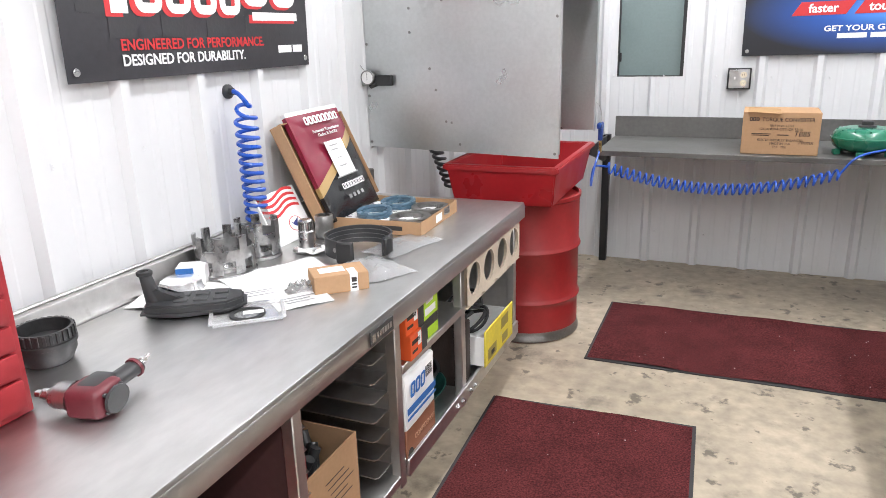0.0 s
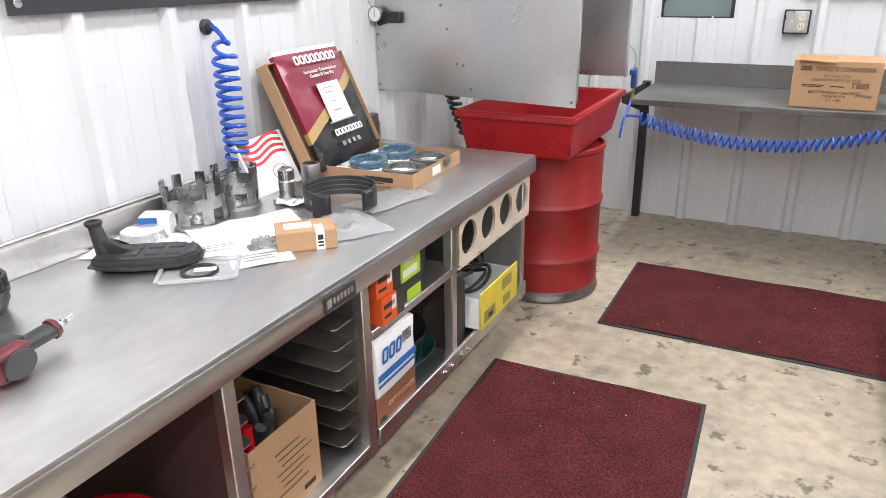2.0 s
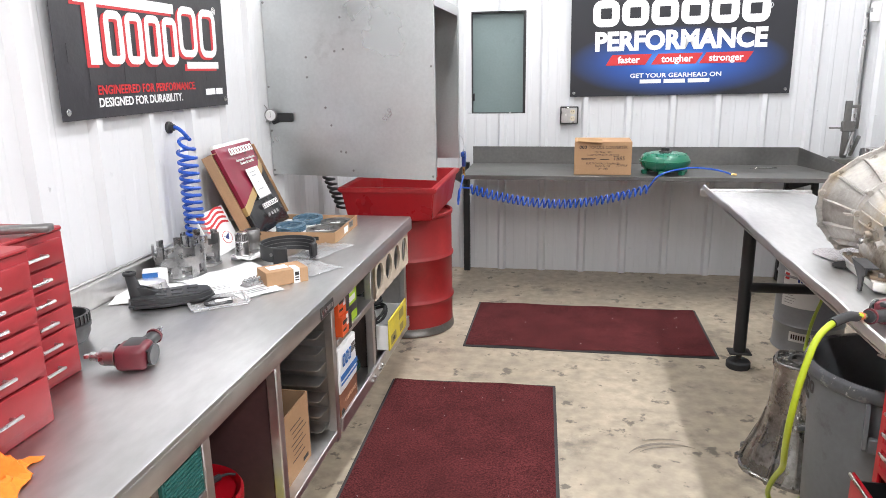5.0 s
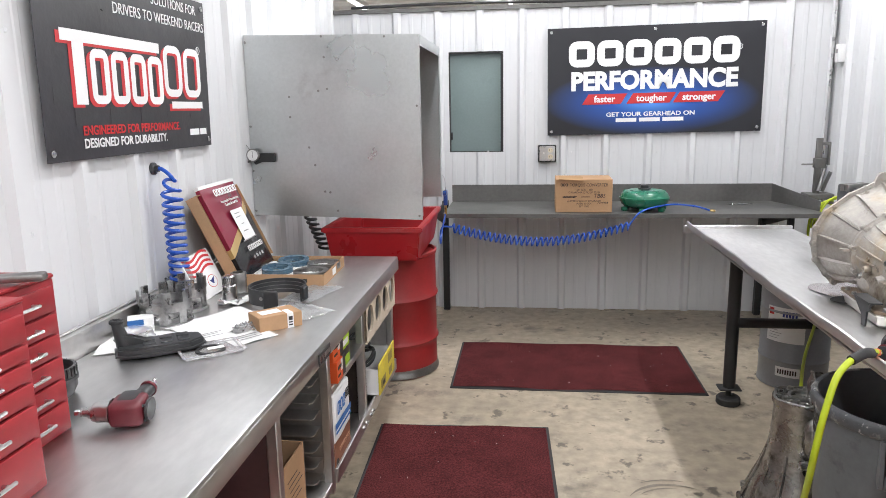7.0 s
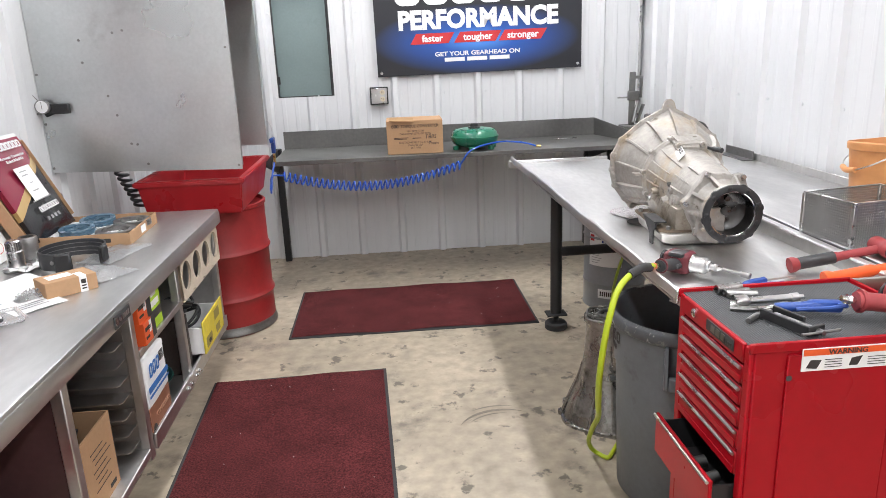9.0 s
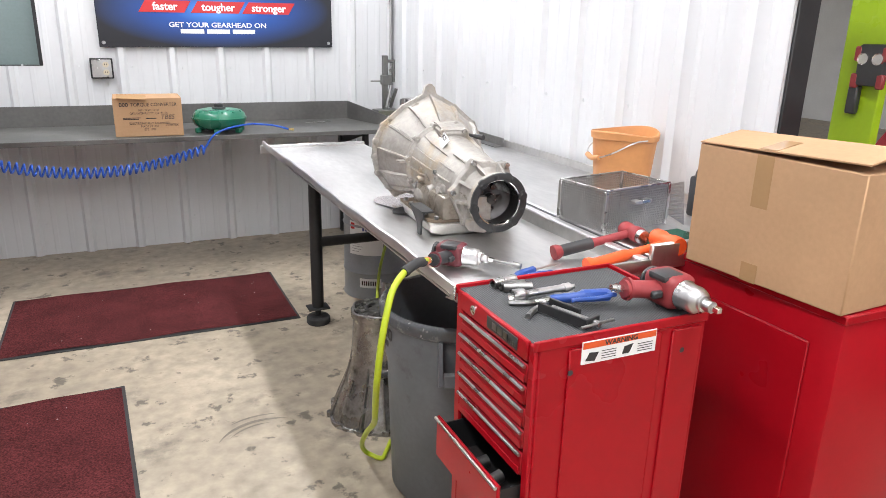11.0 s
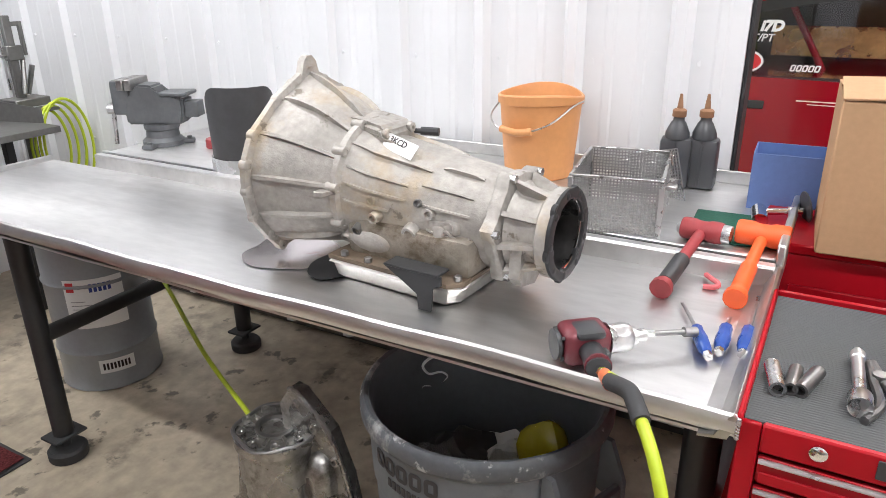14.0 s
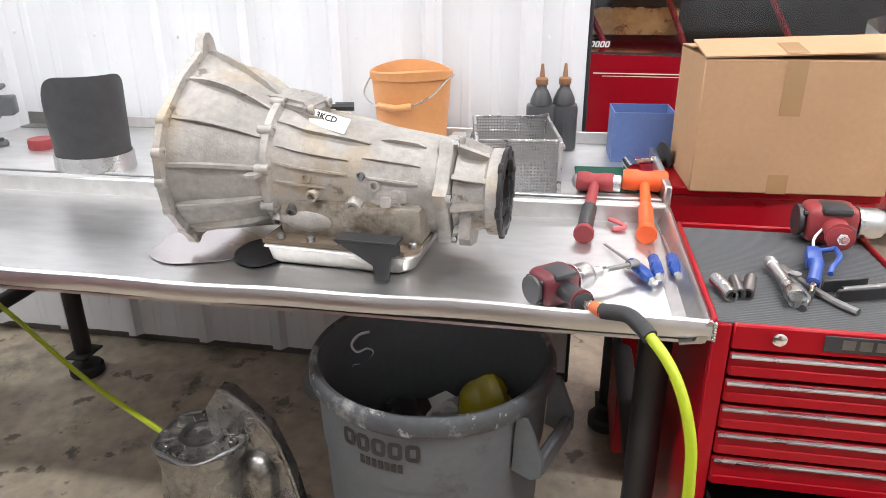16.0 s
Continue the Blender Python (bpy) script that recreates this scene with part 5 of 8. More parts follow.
# pail with red lid
pl = thing("paint_pail", (-1.08, 0.985, 0.0), label="white and yellow pail with red lid under the bench", category="pail")
pl.matrix_basis = pose(-1.08, 1.04, 0) @ Matrix.Diagonal((1, 1, 1.12, 1))
b = bmesh.new()
turned(b, [(0, 0), (0.125, 0), (0.15, 0.38), (0, 0.38)], 36)
part("pail", b, PAPER, pl)
b = bmesh.new()
turned(b, [(0.1375, 0.16), (0.1445, 0.26), (0.1455, 0.26), (0.1385, 0.16)], 36)
part("band", b, mat("yellow_print", (0.75, 0.68, 0.02), 0.5), pl, "yellow printed band")
b = bmesh.new()
turned(b, [(0.152, 0.36), (0.160, 0.365), (0.162, 0.40), (0.155, 0.41), (0.145, 0.405), (0.14, 0.395), (0.05, 0.393), (0, 0.395)], 40)
part("lid", b, RED_PAINT, pl, "red plastic lid")
b = bmesh.new()
hose(b, smooth_path([(-0.05, -0.13, 0.36), (-0.02, -0.10, 0.42), (0.03, 0.0, 0.42), (0.07, 0.09, 0.415), (0.10, 0.11, 0.41)], 6), 0.004, 6)
hose(b, [(0.02, -0.02, 0.421), (0.065, 0.075, 0.418)], 0.010, 8)
part("bail", b, BLACK_PLASTIC, pl, "wire bail with black grip")
# filter carton at the near end
gc = thing("filter_carton", (-1.15, 0.50, 0.645), label="cardboard carton with teal pleated filter under the bench", category="carton")
part("carton", bx(-0.2, 0.26, -0.35, 0.10, 0, 0.15, 0.002), CARD, gc)
part("filter_panel", bx(0.262, 0.275, 0.12, 0.295, 0.0, 0.165, 0.002), GREEN_CARD, gc, "teal pleated filter panel")
q = bmesh.new()
for k in range(14):
    box(q, 0.275, 0.279, 0.125, 0.29, 0.006 + 0.0112 * k, 0.012 + 0.0112 * k)
part("pleats", q, GREEN_CARD, gc, smooth=False)
bars(gc, [(-0.10, 0.05, 0.03, 0.07), (-0.08, 0.02, 0.09, 0.11)], INK, pose(0.2612, 0, 0, 90, 0, 90))

# ---- banners ----
def grommets(parent, pts, at):
    for x, y in pts:
        q = bmesh.new()
        turned(q, [(0, 0), (0.010, 0), (0.012, 0.002), (0.010, 0.004), (0.0, 0.004)], 14)
        part("grommet", q, STEEL, parent, "metal grommet", at=at @ pose(x, y, 0.002))


def banner_cloth(sx, sy, seed, mats, pick=None):
    b = bmesh.new()
    bmesh.ops.create_grid(b, x_segments=40, y_segments=20, size=0.5)
    for v in b.verts:
        x, y = (v.co.x + 0.5) * sx, (v.co.y + 0.5) * sy
        v.co = Vector((x, y, 0.001 * noise.noise(Vector((x * 3, y * 3, seed)))))
    if pick:
        for f in b.faces:
            f.material_index = pick(f.calc_center_median())
    r = bmesh.ops.extrude_face_region(b, geom=b.faces[:])
    for v in [g for g in r["geom"] if isinstance(g, bmesh.types.BMVert)]:
        v.co.z -= 0.002
    return b


def blue_banner_mat():
    """Black vinyl with a printed blue flash low in the middle, fading into black."""
    m = mat("banner_blue_print", (0.02, 0.02, 0.024), 0.42, 0, 0.1, 2, 0.05, 50, 0.04, 7)
    N, L = m.node_tree.nodes, m.node_tree.links
    p = N["Principled BSDF"]
    co = N.new("ShaderNodeTexCoord")
    mp = N.new("ShaderNodeMapping")
    mp.inputs["Location"].default_value = (-0.80, -0.255, 0)
    L.new(co.outputs["Object"], mp.inputs[0])
    m2 = N.new("ShaderNodeMapping")
    m2.inputs["Scale"].default_value = (1.15, 3.6, 1)
    L.new(mp.outputs[0], m2.inputs[0])
    g = N.new("ShaderNodeVectorMath")
    g.operation = 'LENGTH'
    L.new(m2.outputs[0], g.inputs[0])
    r = N.new("ShaderNodeValToRGB")
    e = r.color_ramp.elements
    e[0].position, e[0].color = 0.0, (0.10, 0.34, 0.85, 1)
    e[1].position, e[1].color = 0.95, (0.018, 0.019, 0.024, 1)
    k = e.new(0.35)
    k.color = (0.02, 0.10, 0.42, 1)
    L.new(g.outputs["Value"], r.inputs[0])
    L.new(r.outputs[0], p.inputs["Base Color"])
    return m


b2 = thing("banner", (0.03, WALL_B - 0.034, 1.455), label="black vinyl banner with white and blue print", category="banner", group="wall banners")
BF = pose(0, 0, 0, 91, 0, 0)
SX, SY = 1.64, 0.825
b2.matrix_basis = pose(0.032, WALL_B - 0.034, 1.452, 0, -0.6, 0)
part("cloth", banner_cloth(SX, SY, 3, None), blue_banner_mat(), b2, at=BF)
TX = BF @ pose(0, 0, 0.0015)
mark(6, 0.165, 1.455, 0.525, 0.722, VINYL_WHITE, b2, TX, 0.30, 0.08)
words("PERFORMANCE", 0.19, VINYL_WHITE, b2, TX @ pose(0.815, 0.352, 0), bold=0.009, align='CENTER', stretch=0.96)
words("®", 0.06, VINYL_WHITE, b2, TX @ pose(1.43, 0.62, 0))
for k, (w, x) in enumerate((("faster", 0.27), ("tougher", 0.615), ("stronger", 0.97))):
    q = bmesh.new()
    wd_ = (0.30, 0.33, 0.34)[k]
    plate(q, [(x, 0.235), (x + wd_, 0.235), (x + wd_ + 0.05, 0.315), (x + 0.05, 0.315)], 0.0, 0.0008)
    part("red_flash", q, VINYL_RED, b2, at=TX, smooth=False)
    words(w, 0.072, VINYL_WHITE, b2, TX @ pose(x + wd_ / 2 + 0.025, 0.252, 0.001), bold=0.002, align='CENTER')
words("GET YOUR GEARHEAD ON", 0.046, VINYL_WHITE, b2, TX @ pose(0.80, 0.138, 0), bold=0.0012, align='CENTER', stretch=1.22)
bars(b2, [(0.535 + 0.18 * k, 0.695 + 0.18 * k, 0.094, 0.124) for k in range(3)], VINYL_WHITE, TX)
grommets(b2, [(0.03, 0.03), (SX - 0.03, 0.03), (0.03, SY - 0.03), (SX - 0.03, SY - 0.03), (SX / 2, SY - 0.03)], BF)

b1 = thing("banner", label="black vinyl banner with white and red letters", category="banner", group="wall banners")
b1.matrix_basis = pose(WALL_L + 0.034, 1.485, 1.528, 0, 0, 90)
SX1, SY1 = 1.205, 0.66
part("cloth", banner_cloth(SX1, SY1, 8, None), VINYL, b1, at=BF)
CHK = bx(0, 0.105, 0, 0.07, 0, 0.0005, 0)
me_chk = to_mesh(CHK, "check", mat("print_charcoal", (0.036, 0.036, 0.04), 0.45, 0, 0.1))
for i in range(10):
    for j in range(3):
        if (i + j) % 2:
            c = new("check", me_chk)
            c.parent = b1
            c.matrix_basis = BF @ pose(0.06 + 0.105 * i, 0.12 + 0.07 * j, 0.0008)
for m_, dx, dz in ((VINYL_RED, -0.02, 0.0012), (VINYL_WHITE, 0.0, 0.0022)):
    f = BF @ pose(dx, -0.010 if m_ is VINYL_RED else 0, dz)
    mark(4, 0.275, 0.775, 0.192, 0.385, m_, b1, f, 0.27)
    mark(2, 0.79, 1.125, 0.225, 0.44, m_, b1, f, 0.20)
    for sx0, sx1, sy0, sy1 in ((0.12, 0.76, 0.40, 0.44), (0.18, 0.245, 0.19, 0.405), (0.84, 1.13, 0.175, 0.205)):
        part("logo_stroke", bx(sx0, sx1, sy0, sy1, 0, 0.0006, 0), m_, b1, at=f, smooth=False)
words("ENGINEERED FOR PERFORMANCE.", 0.046, VINYL_RED, b1, BF @ pose(0.20, 0.085, 0.0015), bold=0.001, stretch=0.98)
words("DESIGNED FOR DURABILITY.", 0.046, VINYL_WHITE, b1, BF @ pose(0.20, 0.040, 0.0015), bold=0.001, stretch=0.98)
bars(b1, [(0.99, 1.08, 0.055, 0.083), (1.09, 1.155, 0.055, 0.083)], VINYL_WHITE, BF @ pose(0, 0, 0.0015))
words("SOLUTIONS FOR", 0.058, VINYL_WHITE, b1, BF @ pose(1.12, 0.595, 0.0015), align='RIGHT', stretch=0.9)
words("DRIVERS TO WEEKEND RACERS", 0.058, VINYL_WHITE, b1, BF @ pose(1.19, 0.525, 0.0015), align='RIGHT', stretch=0.9)
words("®", 0.05, VINYL_WHITE, b1, BF @ pose(1.10, 0.42, 0.0015))
grommets(b1, [(0.03, 0.03), (SX1 - 0.03, 0.03), (SX1 - 0.03, SY1 - 0.03)], BF)

# ---- covered window, outlet, conduit ----
win = thing("window_1", kind="structure", label="small window opening covered with a grey-green metal sheet", category="window")
WX0, WX1, WZ0, WZ1 = WALL_L + 0.935, WALL_L + 1.375, 1.325, 2.125
part("cover_sheet", bx(WX0 - 0.02, WX1 + 0.02, WALL_B + 0.05, WALL_B + 0.056, WZ0 - 0.02, WZ1 + 0.02, 0), GREENGREY, win)
for a in ((WX0, WX0 + 0.006, WZ0, WZ1), (WX1 - 0.022, WX1, WZ0, WZ1), (WX0 + 0.006, WX1 - 0.022, WZ0, WZ0 + 0.005), (WX0 + 0.006, WX1 - 0.022, WZ1 - 0.012, WZ1)):
    part("reveal", bx(a[0], a[1], WALL_B - 0.002, WALL_B + 0.05, a[2], a[3], 0), BLACK_PAINT, win)
part("latch", bx(WX0 + 0.007, WX0 + 0.02, WALL_B + 0.03, WALL_B + 0.05, WZ0 + 0.10, WZ0 + 0.16, 0.003), BLACK_PAINT, win)

ol = thing("wall_outlet", (0.03, WALL_B - 0.002, 1.31), label="dark metal outlet box with switch and socket", category="outlet")
part("box", bx(-0.072, 0.072, -0.048, 0, -0.068, 0.068, 0.004), BLACK_PAINT, ol)
part("cover", bx(-0.062, 0.062, -0.052, -0.048, -0.060, 0.060, 0.003), STEEL, ol)
for z in (-0.026, 0.026):
    q = bmesh.new()
    turned(q, [(0, 0), (0.02, 0), (0.019, 0.004), (0, 0.004)], 18, pose(0.026, -0.052, z, 90))
    part("socket", q, mat("ivory", (0.62, 0.55, 0.42), 0.5), ol)
    q = bmesh.new()
    box(q, 0.018, 0.021, -0.0572, -0.056, z - 0.004, z + 0.008), box(q, 0.030, 0.033, -0.0572, -0.056, z - 0.004, z + 0.008)
    part("slot", q, INK, ol)
part("toggle", bx(-0.030, -0.022, -0.066, -0.052, -0.004, 0.012, 0.002), PAPER, ol)

cd = thing("conduit", (0, 0, 0), label="thin grey conduit and cable along the partition", category="conduit")
b = bmesh.new()
rod(b, (WALL_R - 0.042, WALL_B - 0.075, 1.02), (WALL_R - 0.042, WALL_B - 0.075, WALL_TOP), 0.011, seg=10)
part("pipe", b, STEEL, cd)
b = bmesh.new()
hose(b, smooth_path([(-1.55, WALL_B + 0.0, WALL_TOP + 0.05), (-0.6, WALL_B - 0.01, WALL_TOP + 0.06), (0.4, WALL_B + 0.0, WALL_TOP + 0.045), (1.3, WALL_B - 0.01, WALL_TOP + 0.06), (2.2, WALL_B, WALL_TOP + 0.05)], 8), 0.012, 8)
part("cable", b, BLACK_PLASTIC, cd)
th = thing("thermostat", (WALL_R - 0.03, 5.02, 2.03), label="small white thermostat on the partition", category="thermostat")
part("case", bx(-0.025, 0.03, -0.032, 0.032, -0.065, 0.065, 0.005, 2), PAPER, th)
part("screen", bx(-0.0265, -0.025, -0.018, 0.018, 0.0, 0.03, 0.001), PAPER_GREY, th)

# ---- on the back bench ----
tb = thing("converter_carton", (0.072, 4.395, KZ + 0.001), -1, label="brown torque converter carton with black print", category="carton")
part("box", bx(0, 0.395, 0, 0.30, 0, 0.235, 0.003), CARD, tb)
q = bmesh.new()
box(q, 0.01, 0.18, 0.0, 0.15, 0.236, 0.240, m=pose(0, 0, 0.0, 5, 3, 0))
part("flap", q, CARD_IN, tb)
F = pose(0, -0.0006, 0, 90)
mark(3, 0.035, 0.085, 0.185, 0.206, INK, tb, F, 0.3)
words("TORQUE CONVERTER", 0.030, INK, tb, F @ pose(0.232, 0.185, 0), align='CENTER', stretch=0.88)
words("1011 N.W. 12TH\nOKLAHOMA CITY, OK 73106", 0.019, INK, tb, F @ pose(0.20, 0.155, 0), align='CENTER', stretch=0.9)
words("ELECTRONICALLY BALANCED\nMADE IN USA\nEST. 1980", 0.019, INK, tb, F @ pose(0.20, 0.075, 0), align='CENTER', stretch=0.9)
words("TB85", 0.040, INK, tb, F @ pose(0.265, 0.105, 0), shear=0.2, stretch=0.95)
words("7mmx", 0.030, INK, tb, F @ pose(0.29, 0.062, 0), shear=0.2)
bars(tb, [(0.05, 0.15, 0.113, 0.117), (0.05, 0.14, 0.105, 0.109), (0.18, 0.24, 0.108, 0.113)], INK, F)
tc = thing("torque_converter", (0.708, 4.53, KZ), label="glossy green torque converter on the steel bench", category="torque converter")
b = bmesh.new()
turned(b, [(0, 0.01), (0.07, 0.01), (0.125, 0.025), (0.158, 0.045), (0.170, 0.07), (0.172, 0.085), (0.176, 0.086), (0.176, 0.096), (0.170, 0.098), (0.162, 0.122), (0.135, 0.142), (0.09, 0.150), (0.055, 0.148), (0, 0.146)], 48)
part("shell", b, GREEN_PAINT, tc)
b = bmesh.new()
turned(b, [(0.04, 0.146), (0.046, 0.15), (0.044, 0.158), (0.030, 0.16), (0.030, 0.178), (0.024, 0.182), (0, 0.182)], 24)
part("hub_cap", b, BLACK_PLASTIC, tc, "black hub cap")
for k in range(6):
    q = bmesh.new()
    box(q, 0.13, 0.165, -0.018, 0.018, 0.0, 0.03, 0.004)
    part("lug", q, GREEN_PAINT, tc, at=pose(0, 0, 0, 0, 0, 60 * k + 15))
for k in range(12):
    q = bmesh.new()
    box(q, 0.10, 0.150, -0.005, 0.005, 0.132, 0.141, 0.002, m=pose(0, 0, 0, 0, 0, 0))
    part("rib", q, GREEN_PAINT, tc, at=pose(0, 0, 0, 0, 0, 30 * k))

# coiled hose hung along the bench front, with blow gun
ch = thing("coil_hose", (0, 0, 0), label="blue coiled air hose drooping along the steel bench", category="air hose", group="air hoses")
path = [Vector((-0.66 + 1.24 * f, KY0 - 0.045, 0.875 + 0.045 * f - 0.15 * math.sin(math.pi * (0.06 + 0.82 * f)))) for f in np.linspace(0, 1, 41)]
b = bmesh.new()
pts = []
N_T = 34
for k in range(N_T * 12 + 1):
    f = k / (N_T * 12)
    i = min(int(f * 40), 39)
    c = path[i].lerp(path[i + 1], f * 40 - i)
    a = 2 * math.pi * N_T * f
    pts.append(c + Vector((0.006 * math.sin(a), 0.030 * math.cos(a), 0.030 * math.sin(a))))
hose(b, pts, 0.0062, 6)
part("coil", b, BLUE_HOSE, ch)
b = bmesh.new()
hose(b, smooth_path([pts[-1], (0.66, KY0 - 0.02, 0.96), (0.85, KY0 + 0.06, KZ + 0.055), (1.0, KY0 + 0.10, KZ + 0.045), (1.08, KY0 + 0.10, KZ + 0.03), (1.14, KY0 + 0.09, KZ + 0.012)], 8), 0.0062, 8)
part("tail", b, BLUE_HOSE, ch)
b = bmesh.new()
hose(b, smooth_path([pts[0], (-0.72, KY0 - 0.10, 0.86), (-0.735, 4.22, 0.80), (-0.725, 4.15, 0.76), (-0.715, 4.18, 0.86), (-0.70, 4.25, 0.95)], 8), 0.0062, 8)
part("tail", b, BLUE_HOSE, ch)
b = bmesh.new()
rod(b, (1.14, KY0 + 0.09, KZ + 0.012), (1.175, KY0 + 0.085, KZ + 0.009), 0.008, seg=8)
part("end_fitting", b, BRASS, ch)
bg = thing("blow_gun", (-0.70, 4.27, 0.95), label="blue air blow gun hanging at the sink", category="blow gun", group="blow guns")
b = bmesh.new()
box(b, -0.014, 0.014, -0.02, 0.02, 0.06, 0.17, 0.008, 2)
box(b, -0.012, 0.012, -0.075, 0.0, 0.135, 0.17, 0.008, 2)
part("body", b, BLUE_PLASTIC, bg)
b = bmesh.new()
rod(b, (0, 0, -0.01), (0, 0, 0.06), 0.009, seg=10)
part("fitting", b, BRASS, bg, "brass fitting")
b = bmesh.new()
hose(b, smooth_path([(0, -0.01, 0.165), (0, 0.0, 0.22), (-0.01, -0.03, 0.27), (-0.03, -0.06, 0.29)], 5), 0.0025, 6)
part("nozzle", b, STEEL, bg)
# black coil below the hood
bc = thing("coil_hose", (-1.20, 4.22, 0), label="black coiled hose behind the sink", category="air hose", group="air hoses")
b = bmesh.new()
hose(b, [(-0.16 + 0.12 * f + 0.03 * math.cos(2 * math.pi * 9 * f), -0.36 + 0.035 * math.sin(2 * math.pi * 9 * f), 1.075 - 0.28 * f) for f in np.linspace(0, 1, 110)], 0.009, 6)
part("coil", b, BLACK_PLASTIC, bc)
bc.matrix_basis = pose(-1.36, 3.98, 0.03)

# dial gauge held on the hood
dg = thing("dial_gauge", (-1.665, HY0 - 0.001, 1.43), label="white-faced dial gauge clipped to the metal hood", category="dial gauge")
b = bmesh.new()
turned(b, [(0, 0), (0.034, 0), (0.036, 0.004), (0.036, 0.022), (0.031, 0.024), (0.031, 0.021), (0, 0.021)], 26, pose(0, -0.03, 0.012, 90))
part("case", b, STEEL_DARK, dg)
b = bmesh.new()
turned(b, [(0.0305, 0), (0.0305, 0.001), (0, 0.001)], 26, pose(0, -0.0512, 0.012, 90))
part("face", b, PAPER, dg)
part("needle", bx(-0.001, 0.001, -0.054, -0.053, 0.0, 0.036, 0), INK, dg)
b = bmesh.new()
rod(b, (-0.015, -0.035, 0.035), (-0.055, -0.06, 0.105), 0.002, seg=6)
rod(b, (-0.02, -0.03, -0.02), (-0.06, -0.05, -0.03), 0.006, seg=8)
part("stem", b, STEEL_DARK, dg)
b = bmesh.new()
box(b, 0.02, 0.12, -0.03, -0.001, -0.028, 0.022, 0.004)
rod(b, (0.0, -0.02, -0.03), (0.04, -0.02, -0.015), 0.014, seg=10)
part("magnet_clamp", b, BLACK_PAINT, dg, "black magnetic clamp")

# small wrench and clamp at the back bench's end
wr = thing("wrench", (1.45, 4.80, KZ), 8, label="small bright wrench lying on the steel bench", category="wrench")
b = bmesh.new()
box(b, -0.10, 0.06, -0.007, 0.007, 0.001, 0.007, 0.002)
turned(b, [(0.010, 0), (0.020, 0), (0.020, 0.008), (0.010, 0.008), (0.010, 0)], 14, pose(0.075, 0, 0))
part("wrench", b, CHROME, wr)
cl = thing("clamp_fixture", (1.93, 4.68, 0.0), label="dark steel clamping fixture standing on a bracket", category="clamp")
part("upright", bx(-0.02, 0.02, -0.015, 0.015, 1.04, 1.43, 0.003), DARK_STEEL, cl)
part("jaw", bx(-0.03, 0.05, -0.02, 0.02, 1.22, 1.29, 0.004), DARK_STEEL, cl)
part("jaw", bx(0.06, 0.075, -0.012, 0.012, 1.24, 1.40, 0.002), DARK_STEEL, cl)
part("jaw_bridge", bx(0.02, 0.075, -0.010, 0.010, 1.38, 1.40, 0.002), DARK_STEEL, cl)
b = bmesh.new()
rod(b, (-0.11, 0, 1.245), (0.05, 0, 1.245), 0.006, seg=8)
rod(b, (0.05, 0, 1.23), (0.0, -0.04, 1.06), 0.012, seg=8)
rod(b, (0.09, 0, 1.19), (0.05, 0.02, 1.05), 0.013, seg=8)
part("handle", b, STEEL_DARK, cl)
part("foot", bx(-0.08, 0.10, -0.08, 0.06, 1.0, 1.04, 0.004), DARK_STEEL, cl)
part("stand", bx(-0.02, 0.02, -0.02, 0.02, 0, 1.0, 0.002), DARK_STEEL, cl)
hg = thing("coil_hose", (1.98, 4.55, 0), label="coiled lime green air hose hung beside the bench", category="air hose", group="air hoses")
b = bmesh.new()
for k in range(4):
    hose(b, [(0.02 * k - 0.03 + 0.10 * math.sin(a) * (1 + 0.1 * k), -0.02 * k, 0.80 + 0.19 * math.cos(a) * (1 + 0.08 * k)) for a in np.linspace(0, 2 * math.pi, 30)], 0.0075, 6)
part("hose", b, LIME, hg)
b = bmesh.new()
hose(b, smooth_path([(0, 0, 0.61), (-0.2, -0.5, 0.60), (-0.40, -1.0, 0.66), (-0.60, -1.45, 0.58), (-0.80, -1.85, 0.50), (-0.93, -2.17, 0.44)], 10), 0.0075, 8)
part("tail", b, LIME, hg)
part("hook", bx(-0.04, 0.02, -0.06, 0.05, 0.985, 0.998, 0.003), DARK_STEEL, hg)

# ---- transmission ----
tr = thing("transmission", (1.220, 2.237, 1.163), -4.15, label="dusty cast aluminium automatic transmission on the steel table", category="transmission")
TM = pose(0, 0, 0, 90, 0, 0) @ Matrix.Diagonal((1, 1, 1.022, 1))  # local: x across, y up, z along the shaft to the tail
FL = [(0.0, 0.236), (0.055, 0.207), (0.114, 0.176), (0.203, 0.102), (0.236, 0.035), (0.240, -0.03), (0.226, -0.10), (0.182, -0.16), (0.15, -0.195),
      (0.05, -0.178), (-0.05, -0.178), (-0.15, -0.195), (-0.182, -0.16), (-0.226, -0.10), (-0.240, -0.03), (-0.236, 0.035), (-0.203, 0.102), (-0.114, 0.176), (-0.055, 0.207)]


def fl_radius(a):
    """The flange's radius in a direction, along its outline."""
    d = (math.cos(a), math.sin(a))
    best = 0.19
    for (x0, y0), (x1, y1) in zip(FL, FL[1:] + FL[:1]):
        den = d[0] * (y1 - y0) - d[1] * (x1 - x0)
        if abs(den) < 1e-9:
            continue
        t = (x0 * (y1 - y0) - y0 * (x1 - x0)) / den
        s = (x0 * d[1] - y0 * d[0]) / den
        if t > 0 and -1e-6 <= s <= 1 + 1e-6:
            best = t
    return best


